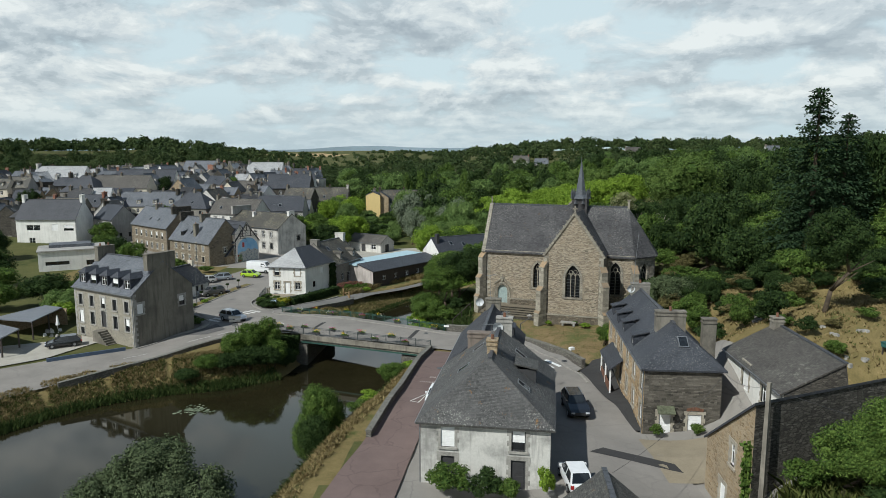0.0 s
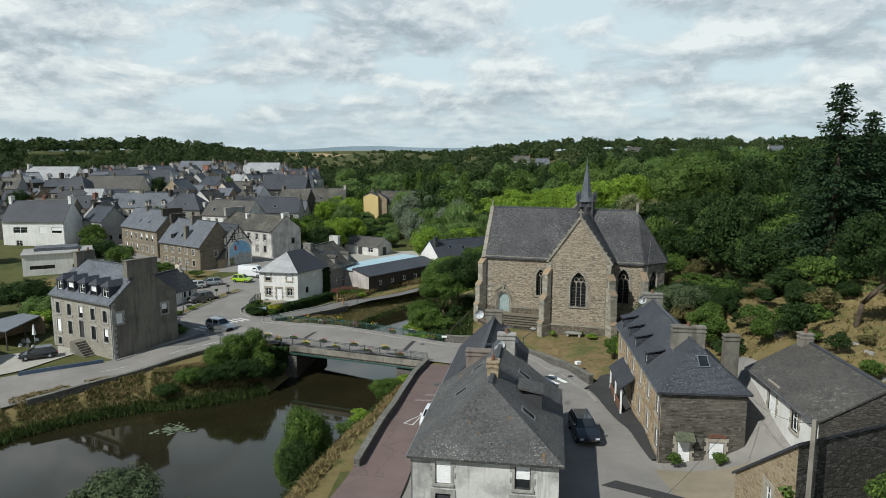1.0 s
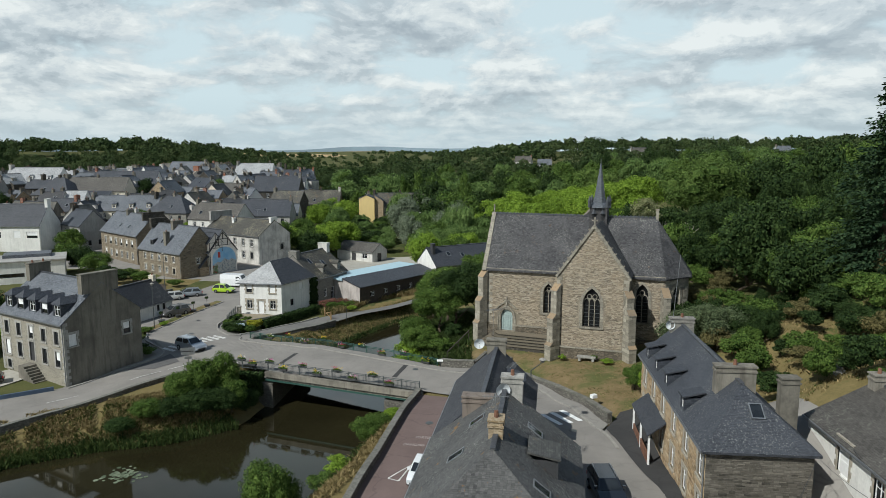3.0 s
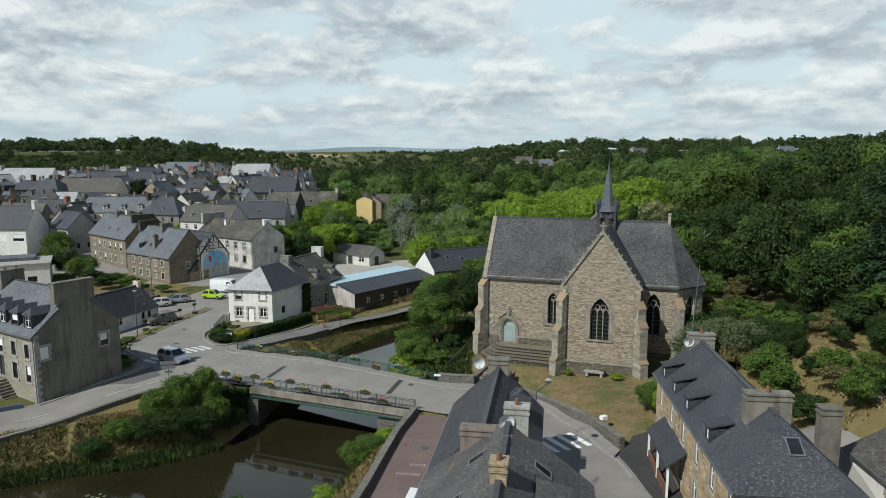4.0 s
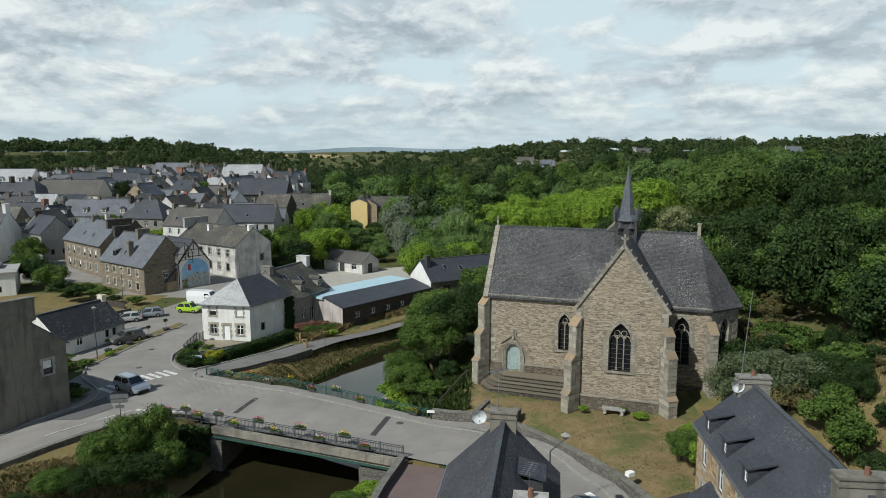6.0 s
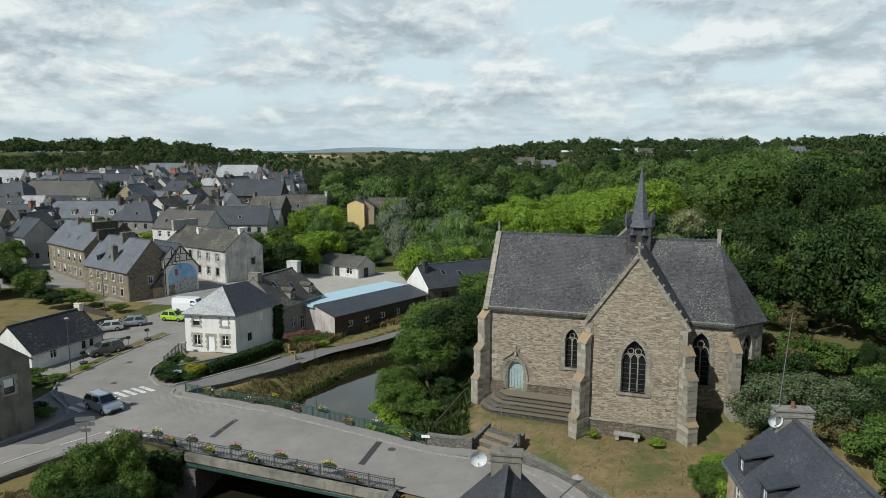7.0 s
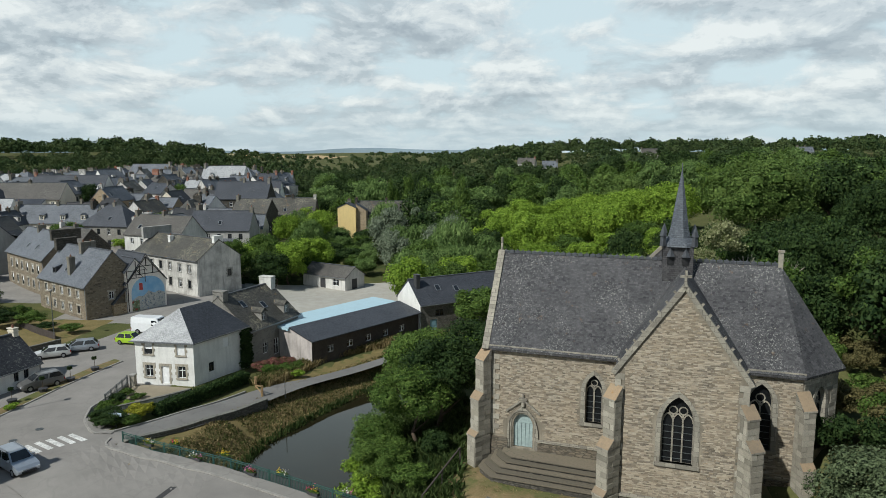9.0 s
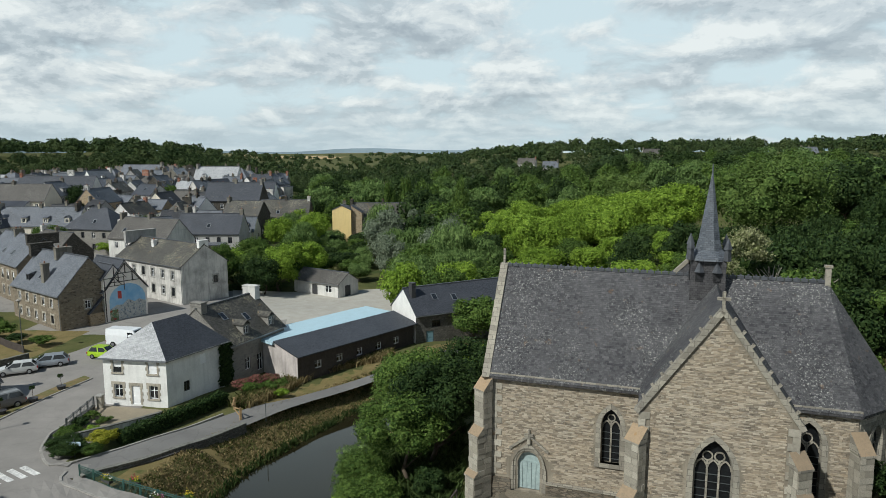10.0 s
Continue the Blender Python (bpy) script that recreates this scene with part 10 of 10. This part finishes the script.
def leaf_box(name, x0, y0, z0, x1, y1, z1, n, size, mat, label, m=None, seed=1, category="hedge", top=1.0):
    """Leaves over a box-shaped hedge with a dark inner body."""
    r = np.random.default_rng(seed)
    lx, ly, lz = x1 - x0, y1 - y0, z1 - z0
    areas = np.array([lx * ly * top, lx * lz, lx * lz, ly * lz, ly * lz]); areas /= areas.sum()
    k = r.choice(5, n, p=areas)
    u, v = r.uniform(0, 1, n), r.uniform(0, 1, n)
    P = np.zeros((n, 3)); N = np.zeros((n, 3))
    for i, (f, nn) in enumerate(((lambda a, b: (a * lx, b * ly, 0 * a + lz), (0, 0, 1)), (lambda a, b: (a * lx, 0 * a, b * lz), (0, -1, 0)), (lambda a, b: (a * lx, 0 * a + ly, b * lz), (0, 1, 0)), (lambda a, b: (0 * a, a * ly, b * lz), (-1, 0, 0)), (lambda a, b: (0 * a + lx, a * ly, b * lz), (1, 0, 0)))):
        s = k == i
        P[s] = np.stack(f(u[s], v[s]), 1); N[s] = nn
    P += np.array([x0, y0, z0]) + r.normal(size=(n, 3)) * 0.07 + N * 0.08 * np.sin(P[:, :1] * 2.1 + P[:, 2:] * 3)
    N = N + r.normal(size=(n, 3)) * 0.6
    t = np.cross(N, r.normal(size=(n, 3))); t /= np.linalg.norm(t, axis=1)[:, None]
    b = np.cross(N, t); b /= np.linalg.norm(b, axis=1)[:, None]
    s = size * r.uniform(0.6, 1.3, n)[:, None]
    V = np.stack([P - t * s * 0.75, P + b * s * 0.5, P + t * s * 0.75, P - b * s * 0.5], 1).reshape(-1, 3)
    mb = MB()
    mb.v = V.tolist(); mb.f = np.arange(len(V)).reshape(-1, 4).tolist(); mb.mi = [0] * n
    mb.box(x0 + 0.1, y0 + 0.1, z0, x1 - 0.1, y1 - 0.1, z1 - 0.1)
    me = bpy.data.meshes.new(name)
    me.from_pydata(mb.v, [], mb.f); me.materials.append(mat); me.update()
    ob = new(name, me)
    if m is not None:
        ob.matrix_world = m
    return tagged(ob, label, category)


hm, hl_ = between((-31.3, 110.6), (-26.0, 121.0))
leaf_box("hedge", 0, -0.55, 0, hl_, 0.55, 1.15, 5200, 0.15, M["leaf_dark"], "clipped dark green garden hedge", hm @ Matrix.Translation((0, 0, 0.25)), 2)
leaf_box("ivy", -26.6, 86.5, -0.9, -23.9, 87.5, 1.5, 2200, 0.2, M["leaf_dark"], "dark ivy hanging over the bridge abutment", None, 3, "ivy")
leaf_box("ivy", -29.6, 87.3, -0.6, -26.2, 88.3, 1.1, 1800, 0.18, M["leaf_mid"], "green ivy over the bank wall", None, 31, "ivy")
leaf_box("ivy", 0, -0.2, 0.2, 0.9, 0.1, 6.4, 900, 0.22, M["leaf_mid"], "green ivy climbing the wall corner", at(15.3, 37.4, 75) @ Matrix.Translation((0, 0, 3.0)), 4, "ivy")
leaf_box("ivy", -0.3, -0.2, 0.0, 1.3, 0.12, 4.6, 1400, 0.2, M["leaf_dark"], "dark ivy on the white house", at(-27.7, 127.0, 64) @ Matrix.Translation((-0.9, 0, 0.2)), 5, "ivy")
leaf_box("hedge", 0, -0.6, 0, 16, 0.6, 1.7, 2600, 0.25, M["leaf_dark"], "long dark green hedge behind the yard", at(-52.5, 175.5, 27) @ Matrix.Translation((0, 0, -0.6)), 6)
leaf_box("hedge", 0, -0.9, 0, 11, 0.9, 1.6, 2400, 0.22, M["leaf_mid"], "green hedge beside the meadow", at(-84, 118, 28), 7)
for key, x, y, h, r in (("near_dark", -33.9, 107.6, 1.5, 1.3), ("yellow", -32.7, 109.4, 1.75, 1.15), ("yellow", -31.9, 110.4, 1.65, 1.0), ("yellow", -33.2, 110.6, 1.4, 0.9), ("near_dark", -34.8, 108.8, 1.5, 1.1), ("near", -32.3, 107.9, 1.1, 0.8), ("near_dark", -35.6, 108.2, 1.4, 1.0), ("near", -36.4, 110.4, 1.3, 0.8), ("bush", -36.6, 112.0, 1.2, 0.8), ("bush_bright", -35.2, 112.6, 0.9, 0.8), ("bush_dark", -36.9, 113.8, 1.3, 0.8), ("bush", -35.4, 115.0, 0.8, 0.7), ("bush", -37.0, 115.8, 1.1, 0.7), ("bush", -33.8, 107.6, 1.0, 0.9), ("bush_dark", -35.2, 107.5, 0.9, 0.9), ("bush", -36.2, 109.4, 1.0, 0.8), ("bush_bright", -34.9, 109.4, 1.0, 0.7), ("bush", -37.2, 111.8, 1.1, 0.7),
                        ("bush_dark", -36.8, 114.0, 1.0, 0.7), ("bush", -41.9, 96.4, 1.3, 1.2), ("bush_dark", -43.2, 97.6, 1.4, 1.2), ("bush", -47.2, 107.0, 1.0, 1.0), ("bush", -48.6, 105.6, 1.0, 1.1), ("bush", -49.8, 107.2, 1.8, 1.3), ("bush_bright", -46.6, 111.4, 0.8, 0.8),
                        ("bush", -24.4, 124.4, 1.6, 1.2), ("bush", -23.0, 125.6, 1.5, 1.1), ("bush", -22.0, 127.0, 1.4, 1.0), ("bush_bright", -21.0, 124.0, 1.2, 0.8),
                        ("bush_dark", 0.5, 42.6, 2.4, 1.3), ("bush", -1.9, 42.9, 2.6, 1.4), ("bush", 2.0, 42.3, 1.8, 1.0), ("bush_bright", 4.5, 42.5, 2.6, 0.75), ("bush", 14.4, 53.1, 1.3, 0.5), ("bush", 17.4, 52.6, 1.2, 0.6),
                        ("bush_bright", 9.3, 89.0, 0.8, 0.5), ("bush_bright", 13.9, 87.0, 0.7, 0.7), ("bush", 12.6, 88.3, 0.7, 0.5), ("bush_dark", -3.0, 98.5, 2.4, 1.4), ("bush", -4.4, 94.2, 2.0, 1.4), ("bush_bright", -7.2, 93.2, 1.8, 1.3), ("bush_bright", -8.6, 96.8, 3.2, 1.8), ("bush_bright", -8.8, 100.6, 3.4, 1.8),
                        ("near", 17.6, 73.5, 4.6, 2.2), ("bush_bright", 16.5, 82.0, 1.8, 1.2), ("bush_bright", 19.6, 81.5, 2.2, 1.4)):
    tree(key, x, y, h, r, trunk=0.0)
for x, y, h, r in ((-25.6, 124.9, 1.7, 1.3), (-24.3, 126.2, 1.9, 1.4), (-23.0, 127.6, 1.8, 1.3)):
    tree("bush_red", x, y, h, r, trunk=0.0)
# left side gardens
for key, x, y, h, r in (("willow", -66, 103, 4.6, 3.0), ("dark", -60, 108, 5.0, 3.2), ("dark", -72, 108, 6.0, 3.6), ("dark", -66.5, 112, 5.5, 3.4), ("mid", -78, 104, 5, 3.4), ("bush_bright", -64, 100.6, 3.2, 2.6), ("dark", -56, 104, 4.6, 2.8), ("mid", -84, 112, 6, 4), ("dark", -92, 122, 8, 4),
                        ("bush_dark", -70, 142, 3.2, 2.4), ("bush_dark", -74, 145, 3.6, 2.4), ("bush", -66, 143, 2.8, 2.0), ("mid", -79, 150, 5.6, 3.0), ("bush", -71, 148, 2.4, 2.0), ("dark", -86, 156, 5.6, 3.2), ("mid", -92, 162, 6, 3.2), ("bush_dark", -62, 141, 1.6, 1.6), ("mid", -98, 172, 7, 3.4),
                        ("bush", -58, 140, 1.6, 1.6), ("dark", -114, 152, 8, 4), ("mid", -98, 205, 8, 4), ("mid", -72, 214, 7, 4), ("bush_bright", -84, 205, 4, 3)):
    tree(key, x, y, h, r, trunk=0.05)


def flower_box(x, y, z, ang, cols):
    e = thing("flower_box", pose(x, y, z, 0, 0, ang), "dark railing box with bright mixed flowers", "flower box", "flower boxes")
    mb = MB(); mb.box(-0.5, -0.14, 0, 0.5, 0.14, 0.22)
    part("box", mb, M["dark_frame"], e)
    o = part("foliage", SPECIES["bush"][1], None, e); o.location, o.scale = (0, 0, 0.27), (0.50, 0.24, 0.20)
    for i, c in enumerate(cols):
        r = np.random.default_rng(int(abs(x * 100)) + i)
        fm = MB()
        for _ in range(26):
            p = Vector((r.uniform(-0.5, 0.5) * 0.6 + (i - 0.5) * 0.5, r.normal() * 0.16, 0.38 + abs(r.normal()) * 0.12))
            s = r.uniform(0.035, 0.065)
            t, u = Vector(r.normal(size=3)).normalized() * s, Vector(r.normal(size=3)).normalized() * s
            fm.face([p - t, p + u, p + t, p - u])
        fo = part("blossom", fm, M[c], e); fo["kind"] = "stuff"


fx = ["flower_pink", "flower_yellow", "flower_red", "flower_white", "flower_yellow"]
S_LINE = line_points([(-29.0, 90.0), (-23.0, 87.0), (-17, 85.1), (-7.0, 81.75)], 2.15)
for i, (x, y) in enumerate(S_LINE[:-1]):
    s = 0.26 if i % 2 else -0.26
    flower_box(x + 0.09 * (1 if s > 0 else -1), y + s, DECK + (0.85 if i % 2 else 0.45) - (0.35 if i < 2 else 0), -19, (fx[i % 5], fx[(i + 2) % 5]))
N_LINE = line_points([(-27.5, 101.8), (-18, 96.6), (-11, 93.0), (-6.0, 90.4)], 3.0)
for i, (x, y) in enumerate(N_LINE):
    flower_box(x, y + (0.26 if i % 2 else -0.26), DECK + (0.6 if i % 2 else 0.3) - max(0, (5 - i) * 0.12 if i < 3 else 0), -28, (fx[(i + 1) % 5], fx[(i + 3) % 5]))
# lily pads
mb = MB()
lr = random.Random(8)
for _ in range(60):
    x, y, r = -31.0 + lr.gauss(0, 1.0), 70.0 + lr.gauss(0, 0.55), lr.uniform(0.12, 0.24)
    mb.face([(x + r * math.cos(a), y + r * math.sin(a), WATER + 0.012 + lr.uniform(0, 0.01)) for a in (k * math.pi / 4 for k in range(8))])
single("lily_pads", mb, M["leaf_grey"], "pale grey-green lily pads on the water", "water lilies", "stuff")

# conifers on the right
def conifer(x, y, h, r, label, z=None, gap=1.0):
    z = gz(x, y) if z is None else z
    e = thing("tree", pose(x, y, z), label, "tree", "trees")
    mb = MB(); mb.tube((0, 0, -0.5), (0, 0, h * 0.98), 0.45, 0.05, 9)
    part("trunk", mb, M["bark"], e)
    q = np.random.default_rng(int(x * 10))
    V = []
    lv = int(h / 0.62)
    for i in range(lv):
        t = i / lv
        zz_ = h * (0.05 + 0.94 * t)
        rr_ = r * (1 - t) ** 0.8 * q.uniform(0.75, 1.12) + 0.25
        nb = int(8 + 9 * (1 - t))
        for b_ in range(nb):
            a = q.uniform(0, 2 * math.pi)
            L_ = rr_ * q.uniform(0.7, 1.1)
            m_ = int(14 + 26 * L_ / r * gap)
            u = q.uniform(0.12, 1, m_)
            px = np.cos(a) * u * L_ + q.normal(size=m_) * 0.22
            py = np.sin(a) * u * L_ + q.normal(size=m_) * 0.22
            pz = zz_ - 0.28 * (u * L_) + 0.10 * (u ** 2) * L_ + q.normal(size=m_) * 0.14
            P = np.stack([px, py, pz], 1)
            d = np.array([np.cos(a), np.sin(a), -0.35]) + q.normal(size=(m_, 3)) * 0.45
            d /= np.linalg.norm(d, axis=1)[:, None]
            s = np.cross(d, np.array([0, 0, 1.0]) + q.normal(size=(m_, 3)) * 0.4); s /= np.linalg.norm(s, axis=1)[:, None]
            ln, wd = 0.42, 0.13
            V.append(np.stack([P, P + d * ln * 0.5 + s * wd, P + d * ln, P + d * ln * 0.5 - s * wd], 1).reshape(-1, 3))
    V = np.concatenate(V)
    me = bpy.data.meshes.new("crown")
    me.vertices.add(len(V)); me.vertices.foreach_set("co", V.astype(np.float32).ravel())
    me.loops.add(len(V)); me.loops.foreach_set("vertex_index", np.arange(len(V), dtype=np.int32))
    me.polygons.add(len(V) // 4); me.polygons.foreach_set("loop_start", np.arange(0, len(V), 4, dtype=np.int32))
    me.update(calc_edges=True); me.materials.append(M["leaf_fir"])
    o = new("crown", me); o.parent = e


conifer(40.8, 86.0, 21.6, 6.6, "tall dark fir with drooping branches", 12.4, 1.5)
conifer(45.4, 88.0, 18.0, 6.2, "broad dark cedar beside the fir", 13.0)
# bare pale tree behind the chapel
dt = MB()
dr_ = random.Random(3)


def branch(p, d, L_, r, depth):
    q = p + d * L_
    dt.tube(p, q, r, r * 0.6, 5)
    if depth:
        for _ in range(3):
            nd = (d + Vector((dr_.uniform(-0.7, 0.7), dr_.uniform(-0.7, 0.7), dr_.uniform(-0.1, 0.5)))).normalized()
            branch(q, nd, L_ * 0.72, r * 0.55, depth - 1)


branch(Vector((0, 0, 0)), Vector((0.05, 0, 1)), 4.9, 0.20, 3)
single("dead_tree", dt, M["dead_wood"], "bare pale dead tree above the greenery", "tree", m=pose(28.5, 118.0, 3.0))
tree("bush_pale", 24.9, 118.5, 14.0, 2.6, trunk=0.62)
tree("bush_pale", 22.6, 118.0, 11.6, 1.8, trunk=0.72)

# ---- single stones and blocks, last ----
CUBE = {}


def unit_block(mat):
    if mat.name not in CUBE:
        mb = MB()
        v = 0.02
        mb.box(-0.5, -1.0, -0.5, 0.5, 0.0, 0.5, skip="k")
        CUBE[mat.name] = mb.mesh("stone", mat)
    return CUBE[mat.name]


def rubble(parent, m, x0, x1, z0, z1, keep, mat, seed, near=0, course=(0.04, 0.115), length=(0.10, 0.42)):
    """Uneven courses of stones proud of a wall face; the first `near` become pieces of their own, the rest one mass."""
    r = random.Random(seed)
    rest = MB()
    z = z0
    count = 0
    while z < z1:
        h = r.uniform(*course)
        x = x0 + r.uniform(-0.2, 0)
        while x < x1:
            L = r.uniform(*length)
            cx, cz = x + L / 2, z + h / 2
            a, b = max(x, x0), min(x + L, x1)
            if b - a > 0.06 and keep(a, cz) and keep(b, cz) and keep(cx, cz - h / 2) and keep(cx, cz + h / 2):
                p = r.uniform(0.008, 0.038)
                g = r.uniform(0.009, 0.022)
                if count < near:
                    o = new("stone", unit_block(mat)); o.parent = parent
                    o.matrix_basis = m @ Matrix.Translation(((a + b) / 2, 0, cz)) @ Matrix.Diagonal((b - a - g, p, h - g, 1))
                    count += 1
                else:
                    q = [m @ Vector(v) for v in ((a + g, -p, z + g), (b - g, -p, z + g), (b - g, -p, z + h - g), (a + g, -p, z + h - g), (a, 0, z), (b, 0, z), (b, 0, z + h), (a, 0, z + h))]
                    i = len(rest.v)
                    rest.v += [tuple(v) for v in q]
                    rest.f += [(i, i + 1, i + 2, i + 3), (i + 4, i + 5, i + 1, i), (i + 5, i + 6, i + 2, i + 1), (i + 6, i + 7, i + 3, i + 2), (i + 7, i + 4, i, i + 3)]
                    rest.mi += [0] * 5
            x += L
        z += h
    me = bpy.data.meshes.new("stone_rest")
    me.from_pydata(rest.v, [], rest.f); me.materials.append(mat); me.update()
    o = new("stone_rest", me); o.parent = parent
    o["kind"] = "stuff"


def clear_of(ops, grow=0.34):
    """True outside pointed openings (x, z, w, h)."""
    def ok(x, z):
        for ox, oz, w, h in ops:
            if abs(x - ox) < w / 2 + grow and oz - 0.26 < z < oz + h + 0.2:
                top = oz + h + 0.25 - abs(x - ox) * 1.1
                if z < max(top, oz + h * 0.62):
                    return False
        return True
    return ok


wall_ob = next(o for o in church.children if o.name.startswith("wall"))
nk = clear_of([(2.75, 4.32, 2.1, 3.2), nave_ops[0]])
rubble(wall_ob, I4, 0.1, UT0 - 0.02, 5.16, EV - 0.3, nk, M["p_stone"], 1, 150)
tk = clear_of([(13.35, 6.8, 1.95, 4.3)])
gable = lambda x, z: z < 17.58 - abs(x - 13.4) * 1.43 and (z > 12.5 or UT0 + 0.45 < x < UT1 - 0.45 or (UT0 + 0.6 < x < UT1 - 0.6))
rubble(wall_ob, TM, UT0 + 0.58, UT1 - 0.58, 4.42, 12.3, tk, M["p_stone"], 2, 150)
rubble(wall_ob, TM, UT0, UT1, 12.3, 17.5, lambda x, z: tk(x, z) and gable(x, z), M["p_stone"], 3)
rubble(wall_ob, I4, UT1 + 0.05, 20.8, 4.7, EV - 0.3, clear_of([(18.4, 6.6, 1.45, 4.4)]), M["p_stone"], 4)
fm = pose(20.8, 0, 0, 0, 0, math.degrees(math.atan2(2.9, 2.5)))
rubble(wall_ob, fm, 0.1, 3.75, 4.4, EV - 0.3, clear_of([(1.91, 6.6, 1.2, 4.2)]), M["p_ashlar"], 5, 0, (0.2, 0.3), (0.4, 0.8))

def block_face(parent, w, d, z0, z1, seed):
    """Ashlar blocks on the three open faces of a buttress stage."""
    r = random.Random(seed)
    n = max(1, int((z1 - z0) / 0.34))
    for i in range(n):
        a, b = z0 + (z1 - z0) * i / n, z0 + (z1 - z0) * (i + 1) / n
        mid = r.uniform(-0.15, 0.15) * w
        spans = ((-w / 2, mid), (mid, w / 2)) if i % 2 else ((-w / 2, w / 2),)
        for u, v in spans:
            o = new("block", unit_block(M["p_ashlar"])); o.parent = parent
            o.matrix_basis = Matrix.Translation(((u + v) / 2, -d, (a + b) / 2)) @ Matrix.Diagonal((v - u - 0.026, r.uniform(0.015, 0.05), b - a - 0.026, 1))
        for s in (-1, 1):
            e0 = d * r.uniform(0.4, 0.6)
            for u, v in ((0.02, e0), (e0, d)):
                o = new("block", unit_block(M["p_ashlar"])); o.parent = parent
                o.matrix_basis = pose(s * w / 2, -(u + v) / 2, (a + b) / 2, 0, 0, 90 * s) @ Matrix.Diagonal((v - u - 0.026, r.uniform(0.015, 0.05), b - a - 0.026, 1))


for k, (ob, w, stages) in enumerate(BUTTRESSES):
    for i, (d, z0, z1) in enumerate(stages):
        if z1 > 3.2:
            block_face(ob, w, d, max(z0, 3.0), z1 - 0.13, 10 * k + i)
# street front and end of the long stone house
rw = next(o for o in Rh.children if o.name.startswith("wall"))
hf = lambda ops: (lambda x, z: all(not (abs(x - q[0]) < q[2] / 2 + 0.32 and q[1] - 0.2 < z < q[1] + q[3] + 0.32) for q in ops))
rubble(rw, I4, 0.0, 19.2, 0.0, 5.6, hf(rf_), M["p_brown"], 21, 0, (0.12, 0.22), (0.22, 0.6))
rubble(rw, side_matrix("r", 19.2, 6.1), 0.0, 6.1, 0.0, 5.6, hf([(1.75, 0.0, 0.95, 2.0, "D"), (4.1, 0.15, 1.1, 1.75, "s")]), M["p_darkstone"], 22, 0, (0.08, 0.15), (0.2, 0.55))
